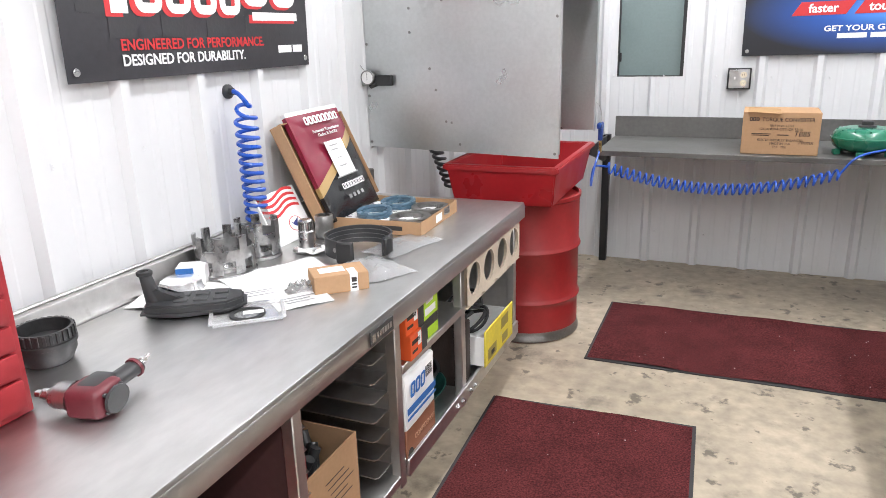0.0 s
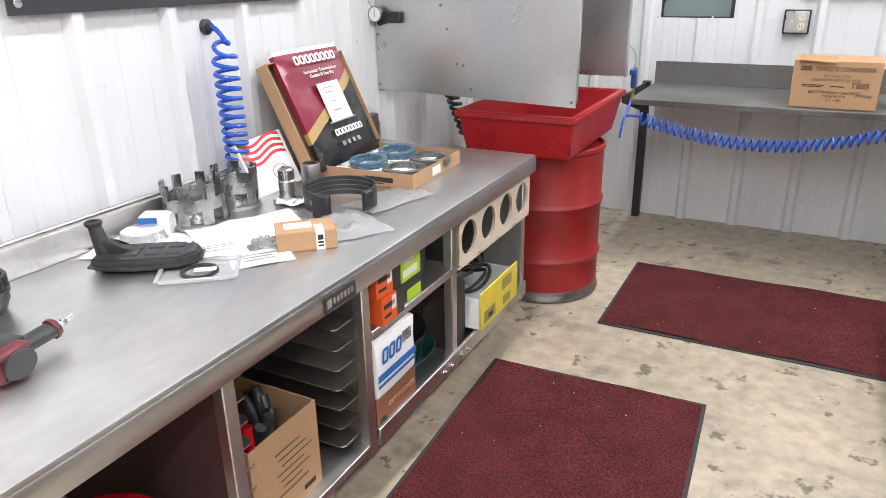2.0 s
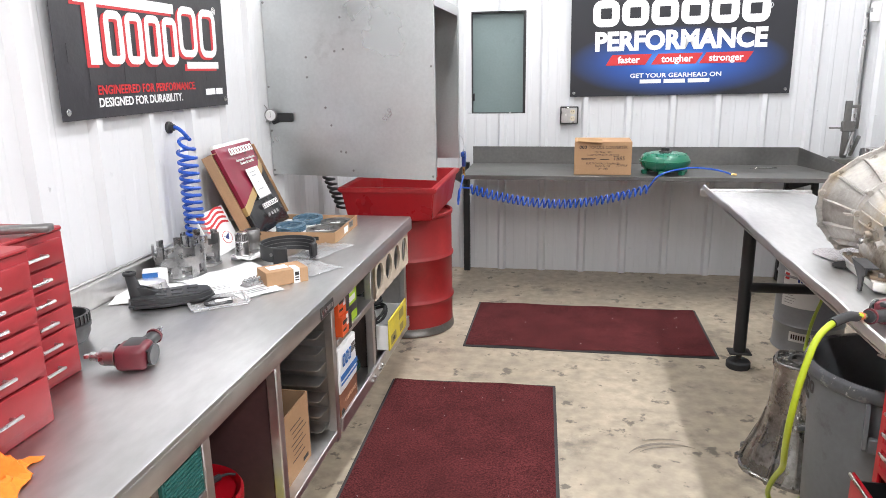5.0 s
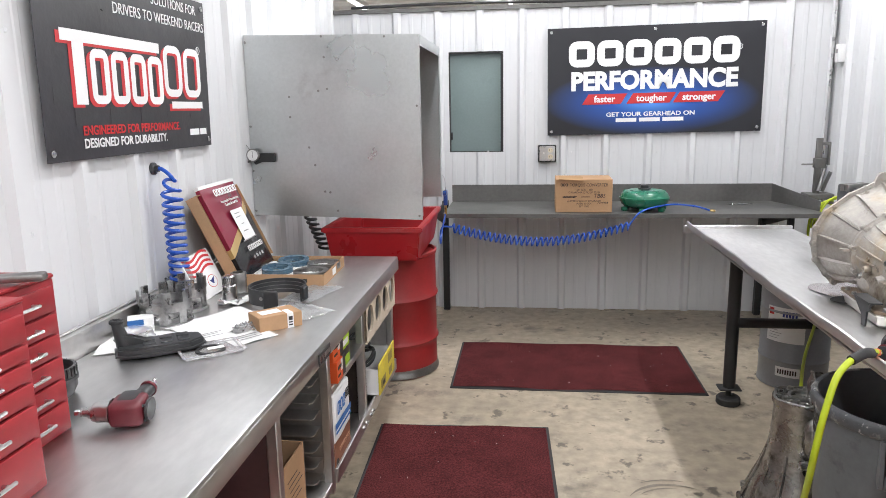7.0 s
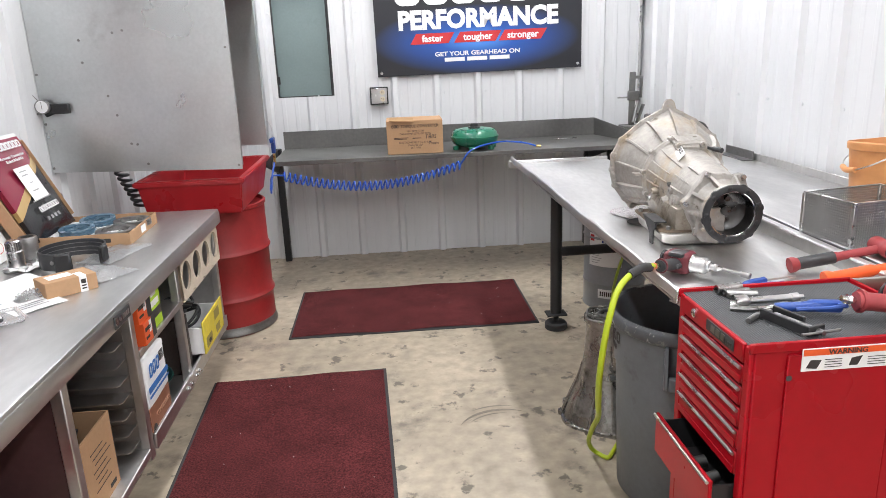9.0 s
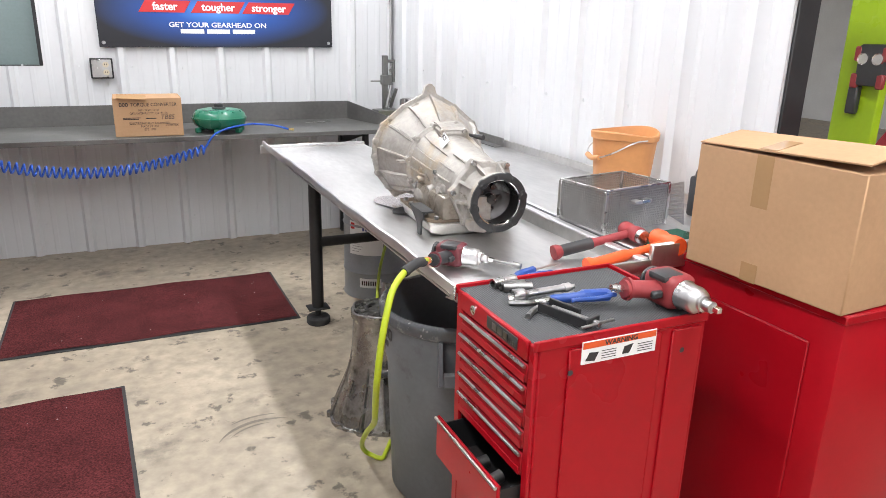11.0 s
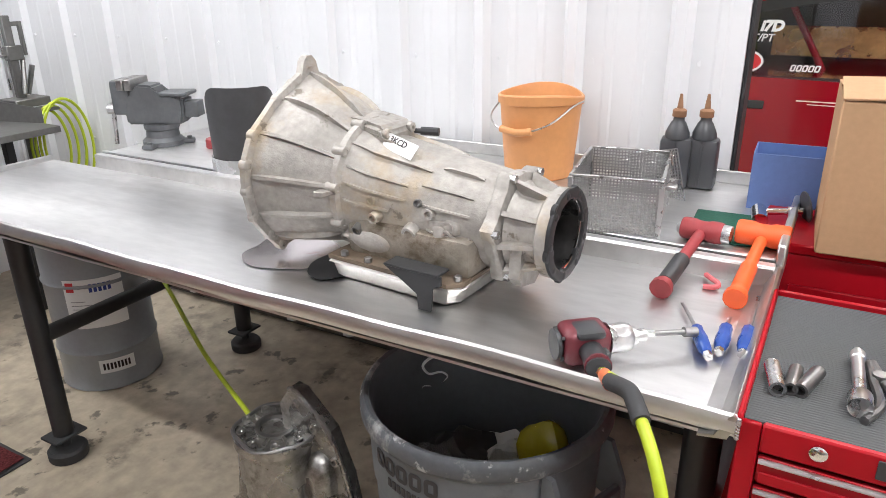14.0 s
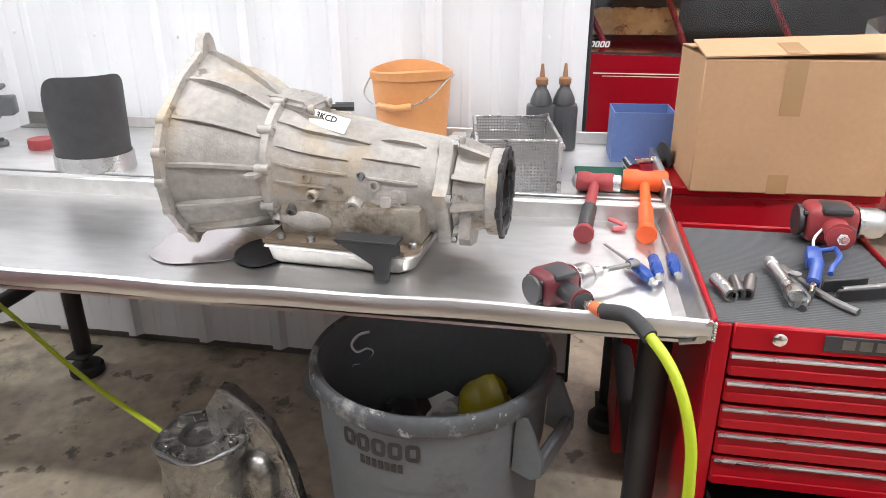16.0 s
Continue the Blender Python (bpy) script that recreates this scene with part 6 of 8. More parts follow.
# rows: distance along, blend to round (0: the flange's outline), radius, drop, squash of the underside
SEC = [(0.0, 0.0, 0.97, 0.0), (0.016, 0.0, 0.97, 0.0), (0.018, 0.0, 0.90, 0.0), (0.06, 0.25, 0.186, -0.004), (0.11, 0.6, 0.172, -0.012), (0.16, 0.9, 0.156, -0.022),
       (0.195, 1.0, 0.146, -0.028), (0.235, 1.0, 0.140, -0.034), (0.27, 1.0, 0.128, -0.04), (0.36, 1.0, 0.120, -0.048), (0.45, 1.0, 0.114, -0.055), (0.53, 1.0, 0.108, -0.06),
       (0.565, 1.0, 0.104, -0.062)]
n = 64
b = bmesh.new()
rings = []
for z, mix, r, drop in SEC:
    row = []
    for k in range(n):
        a = 2 * math.pi * k / n
        fr = fl_radius(a)
        rr = fr * r if mix == 0 else (1 - mix) * fr * 0.86 + mix * r
        row.append(b.verts.new((rr * math.cos(a), rr * math.sin(a) + drop, z)))
    rings.append(row)
for p, q in zip(rings, rings[1:]):
    for k in range(n):
        b.faces.new([p[k], p[(k + 1) % n], q[(k + 1) % n], q[k]])
b.faces.new(rings[-1])
b.faces.new(rings[0][::-1])
case = part("case", b, CAST, tr, at=TM)


def surf(a, z):
    """A point on the case at an angle and a distance along."""
    for (z0, m0, r0, d0), (z1, m1, r1, d1) in zip(SEC, SEC[1:]):
        if z0 <= z <= z1:
            f = (z - z0) / max(z1 - z0, 1e-6)
            fr = fl_radius(a)
            ra = fr * r0 if m0 == 0 else (1 - m0) * fr * 0.86 + m0 * r0
            rb = fr * r1 if m1 == 0 else (1 - m1) * fr * 0.86 + m1 * r1
            rr, d = ra + (rb - ra) * f, d0 + (d1 - d0) * f
            return Vector((rr * math.cos(a), rr * math.sin(a) + d, z))
    return Vector((0.1 * math.cos(a), 0.1 * math.sin(a) - 0.06, z))


def rib_along(b, a0, a1, z0, z1, w=0.006, h=0.014, steps=10):
    """A raised cast rib that follows the case."""
    prev = None
    for i in range(steps + 1):
        f = i / steps
        a, z = math.radians(a0 + (a1 - a0) * f), z0 + (z1 - z0) * f
        p = surf(a, z)
        nrm = Vector((math.cos(a), math.sin(a), 0))
        t = Vector((-math.sin(a), math.cos(a), 0))
        hh = h * (0.25 + 0.75 * min(1, 4 * f, 4 * (1 - f) + 0.15))
        cur = [b.verts.new(p - t * w - nrm * 0.004), b.verts.new(p - t * w * 0.6 + nrm * hh), b.verts.new(p + t * w * 0.6 + nrm * hh), b.verts.new(p + t * w - nrm * 0.004)]
        if prev:
            for k in range(3):
                b.faces.new([prev[k], prev[k + 1], cur[k + 1], cur[k]])
        prev = cur
    return b


for a0, a1 in ((90, 95), (62, 68), (118, 118), (150, 146), (178, 172), (202, 198), (222, 222), (30, 34), (0, 5), (-22, -18)):
    part("bell_rib", rib_along(bmesh.new(), a0, a1, 0.02, 0.19), CAST, case)
for a, z0, z1 in ((128, 0.24, 0.44), (150, 0.25, 0.40), (165, 0.25, 0.40), (180, 0.25, 0.36), (110, 0.26, 0.36), (60, 0.25, 0.45), (30, 0.25, 0.42), (145, 0.43, 0.55), (165, 0.44, 0.55), (190, 0.45, 0.555), (120, 0.46, 0.555)):
    part("case_rib", rib_along(bmesh.new(), a, a, z0 - 0.03, z1 - 0.03, 0.0035, 0.010), CAST, case)
# flange bolt bosses
for (x, y) in FL:
    if abs(y) > 0.02:
        q = bmesh.new()
        L_ = math.hypot(x, y)
        ux, uy = x * (1 - 0.019 / L_), y * (1 - 0.019 / L_)
        turned(q, [(0, -0.001), (0.0145, -0.001), (0.0145, 0.018), (0.011, 0.020), (0.006, 0.020), (0.006, 0.010), (0, 0.010)], 14, Matrix.Translation((ux, uy, 0)))
        part("bolt_boss", q, CAST, case)
q = bmesh.new()
plate(q, [(-0.035, 0.19), (0.035, 0.19), (0.02, 0.24), (0.008, 0.252), (-0.008, 0.252), (-0.02, 0.24)], 0.0, 0.02)
part("top_lug", q, CAST, case)
# flat cast pad over the neck of the bell
q = bmesh.new()
plate(q, [(0.15, 0.128), (0.20, 0.126), (0.262, 0.114), (0.270, 0.104), (0.270, 0.05), (0.15, 0.05)], -0.050, 0.070, Matrix(((0, 0, 1, 0), (0, 1, 0, 0), (1, 0, 0, 0), (0, 0, 0, 1))))
bmesh.ops.recalc_face_normals(q, faces=q.faces[:])
bmesh.ops.bevel(q, geom=q.edges[:], offset=0.010, segments=3, affect='EDGES')
part("top_pad", q, CAST, case)
for x in (-0.045, 0.058):
    q = bmesh.new()
    turned(q, [(0, 0), (0.012, 0), (0.011, 0.012), (0.005, 0.013), (0.005, 0.005), (0, 0.005)], 12, Matrix.Translation((x * 0.85, 0.100, 0.264)))
    part("pad_boss", q, CAST, case)
# cast arm and pump bulge on the near side
q = bmesh.new()
bmesh.ops.create_icosphere(q, subdivisions=3, radius=1.0, matrix=Matrix.Translation((-0.098, -0.122, 0.285)) @ Matrix.Diagonal((0.045, 0.042, 0.095, 1)))
part("pump_bulge", q, CAST, case)
q = bmesh.new()
box(q, -0.128, -0.095, -0.135, -0.055, 0.440, 0.468, 0.010, 2), box(q, -0.120, -0.085, -0.075, -0.045, 0.425, 0.500, 0.010, 2)
part("servo_arm", q, CAST, case)
q = bmesh.new()
plate(q, [(-0.145, 0.170), (-0.184, 0.172), (-0.188, 0.184), (-0.182, 0.196), (-0.145, 0.205)], -0.020, -0.012, Matrix(((1, 0, 0, 0), (0, 0, 1, 0), (0, 1, 0, 0), (0, 0, 0, 1))))
bmesh.ops.recalc_face_normals(q, faces=q.faces[:])
part("side_tab", q, CAST, case)
# raised mid flange
q = bmesh.new()
for k in range(0, 64):
    a = math.radians(20 + k * 200 / 63)
    p = surf(a, 0.20)
    nrm = Vector((math.cos(a), math.sin(a), 0))
    ring = [q.verts.new(p + nrm * h + Vector((0, 0, dz))) for h, dz in ((-0.004, -0.014), (0.009, -0.008), (0.009, 0.008), (-0.004, 0.014))]
    if k:
        for j in range(3):
            q.faces.new([last[j], last[j + 1], ring[j + 1], ring[j]])
    last = ring
part("mid_flange", q, CAST, case)
for a in (40, 75, 108, 140, 172, 205):
    q = bmesh.new()
    p = surf(math.radians(a), 0.20)
    turned(q, [(0, -0.018), (0.012, -0.018), (0.012, 0.014), (0.006, 0.015), (0.006, 0.009), (0, 0.009)], 12, Matrix.Translation(p + 0.004 * Vector((math.cos(math.radians(a)), math.sin(math.radians(a)), 0))))
    part("boss", q, CAST, case)
# side bosses and plugs
for a, z, r, h, m_ in ((188, 0.30, 0.013, 0.03, CAST), (196, 0.385, 0.019, 0.028, CAST), (172, 0.43, 0.012, 0.02, CAST), (205, 0.25, 0.012, 0.03, STEEL_DARK), (212, 0.30, 0.010, 0.035, STEEL_DARK),
                       (210, 0.475, 0.017, 0.018, CAST), (200, 0.472, 0.015, 0.020, CAST), (190, 0.472, 0.014, 0.020, CAST), (181, 0.474, 0.015, 0.018, CAST), (164, 0.40, 0.009, 0.016, STEEL_DARK), (222, 0.26, 0.010, 0.04, STEEL), (208, 0.34, 0.009, 0.03, CAST), (222, 0.42, 0.010, 0.03, STEEL_DARK), (174, 0.285, 0.011, 0.014, CAST), (214, 0.37, 0.012, 0.03, CAST), (218, 0.21, 0.012, 0.03, CAST)):
    ar = math.radians(a)
    p = surf(ar, z)
    d = Vector((math.cos(ar), math.sin(ar), 0))
    q = bmesh.new()
    turned(q, [(0, -0.02), (r * 1.25, -0.02), (r, h * 0.8), (r * 0.95, h), (r * 0.6, h), (r * 0.55, h * 0.6), (0, h * 0.6)], 14, Matrix.Translation(p - d * 0.009) @ d.to_track_quat('Z', 'Y').to_matrix().to_4x4())
    part("plug_boss", q, m_, case)
q = bmesh.new()
rod(q, (0.07, 0.085, 0.23), (0.10, 0.082, 0.30), 0.006, seg=8)
rod(q, (0.09, 0.083, 0.27), (0.105, 0.082, 0.31), 0.010, seg=8)
part("cooler_line", q, BLACK_PLASTIC, tr, "dark rod connector", at=TM)
# valve body skirt, gasket and oil pan
q = bmesh.new()
box(q, -0.135, 0.13, -0.165, -0.075, 0.215, 0.535, 0.02, 2)
part("lower_case", q, mat("cast_oil_stained", (0.30, 0.265, 0.22), 0.42, 0.45, 0.3, 9, 0.2, 50, 0.4, 90, stain=(0.13, 0.095, 0.06), stain_at=0.48, stain_scale=9), case)
q = bmesh.new()
plate(q, [(x, -z) for x, z in ((-0.175, 0.20), (0.15, 0.20), (0.165, 0.23), (0.165, 0.50), (0.13, 0.545), (-0.15, 0.545), (-0.178, 0.52))], -0.165, -0.155)
part("pan_gasket", q, mat("rusty_gasket", (0.13, 0.095, 0.065), 0.6, 0, 0.4, 12, 0.1, 60, 0.1), tr, "brown stained gasket")
q = bmesh.new()


def pan_loop(g, h, z0=0.205, z1=0.54):
    pts = [(-0.172 + g, z0 + g), (0.148 - g, z0 + g), (0.16 - g, z0 + 0.03 + g), (0.16 - g, z1 - 0.04 - g), (0.128 - g, z1 - g), (-0.145 + g, z1 - g), (-0.172 + g, z1 - 0.02 - g)]
    return [q.verts.new((x, -z, h)) for x, z in pts]


loops = [pan_loop(0, -0.166), pan_loop(-0.004, -0.172), pan_loop(0.004, -0.176), pan_loop(0.010, -0.205), pan_loop(0.022, -0.217), pan_loop(0.05, -0.2195)]
for p, r in zip(loops, loops[1:]):
    for k in range(7):
        q.faces.new([r[k], r[(k + 1) % 7], p[(k + 1) % 7], p[k]])
q.faces.new(loops[-1][::-1])
part("oil_pan", q, mat("pan_metal", (0.60, 0.585, 0.55), 0.38, 0.8, 0.1, 6, 0.06, 60, 0.05, stain=(0.40, 0.33, 0.25), stain_at=0.62, stain_scale=9), tr, "bare pressed metal oil pan")
for x, z in ((-0.165, 0.24), (-0.168, 0.31), (-0.168, 0.38), (-0.168, 0.46), (-0.15, 0.53), (0.0, 0.538), (0.12, 0.53)):
    q = bmesh.new()
    turned(q, [(0, 0), (0.009, 0), (0.009, 0.010), (0.006, 0.012), (0, 0.012)], 6, pose(x, -z, -0.154))
    part("pan_bolt", q, STEEL_DARK, tr)
# shift bracket on the pan rail
q = bmesh.new()
plate(q, [(-0.06, 0.0), (0.085, 0.0), (0.085, -0.02), (0.065, -0.03), (0.06, -0.082), (0.03, -0.085), (0.026, -0.05), (-0.01, -0.028)], -0.003, 0.003, pose(-0.19, -0.43, -0.135, 90, 0, -90))
box(q, -0.195, -0.15, -0.51, -0.375, -0.137, -0.131, 0.001)
part("bracket", q, BLACK_PAINT, tr, "black sheet metal bracket")
# rear flange and extension
q = bmesh.new()
for k in range(49):
    a = 2 * math.pi * k / 48
    c, s = math.cos(a), math.sin(a)
    lug = 0.020 * max(0, math.cos(6 * a + 0.6)) ** 2
    ring = [q.verts.new(((r + lug * (r > 0.09)) * c, (r + lug * (r > 0.09)) * s - 0.063, z)) for r, z in ((0.085, 0.550), (0.108, 0.553), (0.111, 0.557), (0.111, 0.578), (0.108, 0.582), (0.085, 0.586))]
    if k:
        for j in range(5):
            q.faces.new([last[j], last[j + 1], ring[j + 1], ring[j]])
    last = ring
part("rear_flange", q, CAST, tr, at=TM)
for k in range(6):
    a = math.radians(60 * k - 5.7)
    q = bmesh.new()
    rod(q, (0.119 * math.cos(a), 0.119 * math.sin(a) - 0.063, 0.574), (0.119 * math.cos(a), 0.119 * math.sin(a) - 0.063, 0.592), 0.009, seg=6)
    part("flange_bolt", q, STEEL, tr, "steel hex bolt", at=TM)
q = bmesh.new()
turned(q, [(0.098, 0.588), (0.086, 0.60), (0.081, 0.635), (0.084, 0.648), (0.094, 0.655), (0.0945, 0.6775), (0.076, 0.6775), (0.074, 0.60), (0.06, 0.56)], 40, Matrix.Translation((0, -0.068, 0)))
part("extension", q, CAST, tr, at=TM)
for a in (15, 70, 110, 150, 185, 220, 300, 340):
    q = bmesh.new()
    ar = math.radians(a)
    d = Vector((math.cos(ar), math.sin(ar), 0))
    t = Vector((-math.sin(ar), math.cos(ar), 0))
    c0 = Vector((0, -0.068, 0))
    vs = [q.verts.new(c0 + d * r + t * w + Vector((0, 0, z))) for w in (-0.005, 0.005) for r, z in ((0.076, 0.588), (0.116, 0.588), (0.09, 0.656), (0.076, 0.656))]
    for f in ((0, 1, 2, 3), (7, 6, 5, 4), (0, 4, 5, 1), (1, 5, 6, 2), (2, 6, 7, 3)):
        q.faces.new([vs[i] for i in f])
    part("gusset", q, CAST, tr, at=TM)
q = bmesh.new()
plate(q, [(-0.075, -0.06), (0.0, -0.06), (0.0, -0.17), (-0.02, -0.182), (-0.075, -0.17), (-0.09, -0.15), (-0.085, -0.10)], 0.60, 0.625)
part("mount_foot", q, CAST, tr, at=TM)
q = bmesh.new()
turned(q, [(0.075, 0.678), (0.094, 0.678), (0.097, 0.679), (0.097, 0.686), (0.094, 0.688), (0.077, 0.688), (0.075, 0.686), (0.075, 0.66)], 44, Matrix.Translation((0, -0.068, 0)))
for k in range(6):
    a = math.radians(60 * k + 12)
    turned(q, [(0, 0.676), (0.015, 0.676), (0.016, 0.677), (0.016, 0.685), (0.014, 0.687), (0, 0.687)], 16, Matrix.Translation((0.0855 * math.cos(a), 0.0855 * math.sin(a) - 0.068, 0)))
for k in range(9):
    a = math.radians(40 * k + 20)
    turned(q, [(0, 0.672), (0.008, 0.672), (0.008, 0.6885), (0.006, 0.690), (0, 0.690)], 12, Matrix.Translation((0.086 * math.cos(a), 0.086 * math.sin(a) - 0.068, 0)))
part("adapter_ring", q, BLACK_PAINT, tr, "black adapter ring with bolts", at=TM)
q = bmesh.new()
turned(q, [(0.0715, 0.676), (0.070, 0.62), (0.060, 0.61), (0.05, 0.605), (0.018, 0.60), (0.016, 0.635), (0.010, 0.637), (0, 0.637)], 32, Matrix.Translation((0, -0.068, 0)))
for k in range(5):
    a = math.radians(72 * k)
    turned(q, [(0, 0.60), (0.009, 0.60), (0.009, 0.612), (0, 0.612)], 8, Matrix.Translation((0.036 * math.cos(a), 0.036 * math.sin(a) - 0.068, 0)))
part("output_bore", q, mat("oily_bore", (0.075, 0.072, 0.07), 0.32, 0.8, 0.3, 12, 0.1, 60, 0.1), tr, "machined bore with output shaft", at=TM)
q = bmesh.new()
turned(q, [(0.0755, 0.670), (0.0752, 0.679), (0.0745, 0.681), (0.0720, 0.680), (0.0718, 0.665)], 40, Matrix.Translation((0, -0.068, 0)))
part("polished_lip", q, CHROME, tr, at=TM)
# sticker
TAG = Matrix.Translation((-0.050, -0.318, 0.079)) @ pose(0, 0, 0, 0, 0, -90) @ pose(0, 0, 0, 52, 0, 0) @ pose(0, 0, 0, 0, 0, -14)
part("sticker", bx(-0.046, 0.046, -0.018, 0.018, 0, 0.001, 0), PAPER, tr, "white paper tag", at=TAG)
words("3KCD", 0.02, INK, tr, TAG @ pose(-0.035, 0.0, 0.0012), bold=0.0004)

# flat black patch on the table beneath, then a thin glossy puddle
b = bmesh.new()
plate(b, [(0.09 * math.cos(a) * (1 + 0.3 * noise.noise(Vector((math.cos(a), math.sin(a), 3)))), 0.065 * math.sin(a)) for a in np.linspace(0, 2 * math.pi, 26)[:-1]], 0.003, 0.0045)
solo("oil_spill", b, BLACK_PAINT, pose(1.10, 2.08, TZ + 0.001), "flat irregular black patch on the steel table", "oil spill")

b = bmesh.new()
plate(b, [((0.115 + 0.014 * math.sin(3 * a)) * math.cos(a), (0.13 + 0.012 * math.cos(5 * a + 1)) * math.sin(a)) for a in np.linspace(0, 2 * math.pi, 40)[:-1]], 0.0, 0.0014)
solo("fluid_puddle", b, mat("wet_film", (0.70, 0.65, 0.655), 0.24, 1.0, 0.06, 9, 0.02, 60, 0.0, stain=(0.42, 0.07, 0.10), stain_at=0.60, stain_scale=7, rvar=0.04), pose(1.12, 2.225, TZ + 0.0028), "thin glossy puddle of reddish fluid on the steel table", "puddle")

# ---- on the table ----
im = impact_gun((1.0, 1.43, TZ + 0.001), -28, "maroon air impact wrench with lime hose on the table", MAROON, 0.10)
im.matrix_basis = pose(0.98, 1.393, TZ + 0.002, 0, 0, -50) @ Matrix.Diagonal((0.82, 0.82, 0.82, 1))
lh = thing("air_hose", (0, 0, 0), label="lime green air hose hanging from the impact wrench", category="air hose", group="air hoses")
E0 = im.matrix_basis @ Vector((-0.071, -0.158, 0.062))
b = bmesh.new()
hose(b, smooth_path([E0, (0.79, 1.302, TZ + 0.068), (0.738, 1.268, TZ + 0.058), (0.693, 1.235, TZ + 0.026), (0.665, 1.210, TZ - 0.035), (0.646, 1.198, TZ - 0.115), (0.638, 1.207, TZ - 0.22), (0.662, 1.29, 0.60), (0.71, 1.44, 0.46), (0.76, 1.66, 0.29), (0.80, 1.84, 0.13), (0.832, 1.915, 0.045), (0.862, 1.925, 0.0115), (0.893, 1.885, 0.0115), (0.925, 1.92, 0.0115), (0.97, 1.985, 0.0115)], 9), 0.0092, 12)
part("hose", b, LIME, lh)
b = bmesh.new()
hose(b, smooth_path([E0 + Vector((-0.02, -0.014, 0.002)), (0.79, 1.302, TZ + 0.068), (0.762, 1.283, TZ + 0.065), (0.738, 1.268, TZ + 0.058)], 6), 0.0138, 12)
part("strain_relief", b, RUBBER, lh, "black ribbed strain relief")
b = bmesh.new()
rod(b, E0, E0 + Vector((-0.026, -0.018, 0.002)), 0.011, 0.0125, 12)
part("coupler", b, mat("orange_band", (0.62, 0.16, 0.06), 0.35, 0.3, 0.1, 20), lh, "orange banded metal coupler")


def hammer(name, at, rz, label, head_m, handle_m, face_m, ln, hl, hr, cat):
    """Lying hammer: local x along the handle, the head across at its far end."""
    t = thing(name, at, rz, label=label, category=cat)
    b = bmesh.new()
    hose(b, [(ln * k / 20, 0, 0.022 + 0.004 * k / 20) for k in range(21)], [0.024 if k < 2 else (0.018 if k < 11 else 0.0135) for k in range(21)], 12)
    part("handle", b, handle_m, t)
    if handle_m is not head_m or face_m:
        g = bmesh.new()
        hose(g, [(ln * k / 20, 0, 0.0222 + 0.004 * k / 20) for k in range(2, 11)], 0.0188, 12)
        part("grip", g, BLACK_PLASTIC if face_m else head_m, t, "dark grip")
    b = bmesh.new()
    prof = [(0, -hl / 2), (hr * 0.9, -hl / 2), (hr, -hl / 2 + 0.006), (hr, -hl * 0.2), (hr * 0.88, -hl * 0.1), (hr * 0.88, hl * 0.1), (hr, hl * 0.2), (hr, hl / 2 - 0.006), (hr * 0.9, hl / 2), (0, hl / 2)]
    turned(b, prof, 24, pose(ln + hr * 0.6, 0, hr + 0.002, 90))
    part("head", b, head_m, t)
    if face_m:
        b = bmesh.new()
        turned(b, [(0, 0), (hr * 0.82, 0), (hr * 0.86, 0.004), (hr * 0.86, 0.022), (0, 0.022)], 20, pose(ln + hr * 0.6, hl / 2 + 0.019, hr + 0.002, 90))
        part("striking_face", b, face_m, t, "bare steel face")
        b = bmesh.new()
        turned(b, [(0, -0.02), (hr * 0.6, -0.014), (hr * 0.85, 0.0), (hr * 0.8, 0.02), (0, 0.02)], 20, pose(ln + hr * 0.6, -hl / 2 + 0.005, hr + 0.002, -90))
        part("ball_face", b, face_m, t, "bare steel ball")
    return t


hammer("ball_peen_hammer", (1.275, 1.365, TZ + 0.001), 0, "red and grey ball peen hammer on the table", TOOL_RED, TOOL_RED, STEEL, 0.265, 0.095, 0.026, "hammer").matrix_basis = pose(1.275, 1.366, TZ + 0.002, 0, -8.5, -6) @ Matrix.Diagonal((1, -1, 1, 1)) @ pose(0, 0, 0)
hammer("dead_blow_mallet", (1.295, 1.22, TZ + 0.001), 0, "bright orange dead blow mallet on the table", ORANGE, ORANGE, None, 0.27, 0.115, 0.029, "mallet").matrix_basis = pose(1.295, 1.222, TZ + 0.002, 0, -8.0, -3)


def driver(at, rz, ln, label, tipw=0.004):
    t = thing("screwdriver", at, rz, label=label, category="screwdriver", group="blue handled screwdrivers")
    b = bmesh.new()
    turned(b, [(0, 0), (0.008, 0.0), (0.0095, 0.004), (0.0095, 0.014), (0.0125, 0.018), (0.014, 0.05), (0.0115, 0.075), (0.0125, 0.09), (0.008, 0.098), (0, 0.098)], 8, pose(0, 0, 0.015, 0, 90, 0))
    part("handle", b, BLUE_PLASTIC, t)
    b = bmesh.new()
    turned(b, [(0, -0.014), (0.008, -0.013), (0.0088, -0.002), (0.006, 0.0), (0, 0)], 6, pose(0, 0, 0.015, 0, 90, 0))
    part("steel_cap", b, CHROME, t)
    b = bmesh.new()
    rod(b, (0.097, 0, 0.015), (0.097 + ln, 0, 0.006), 0.0038, seg=8)
    box(b, 0.094 + ln, 0.106 + ln, -tipw, tipw, 0.004, 0.008, 0.001)
    part("blade", b, STEEL, t)
    return t


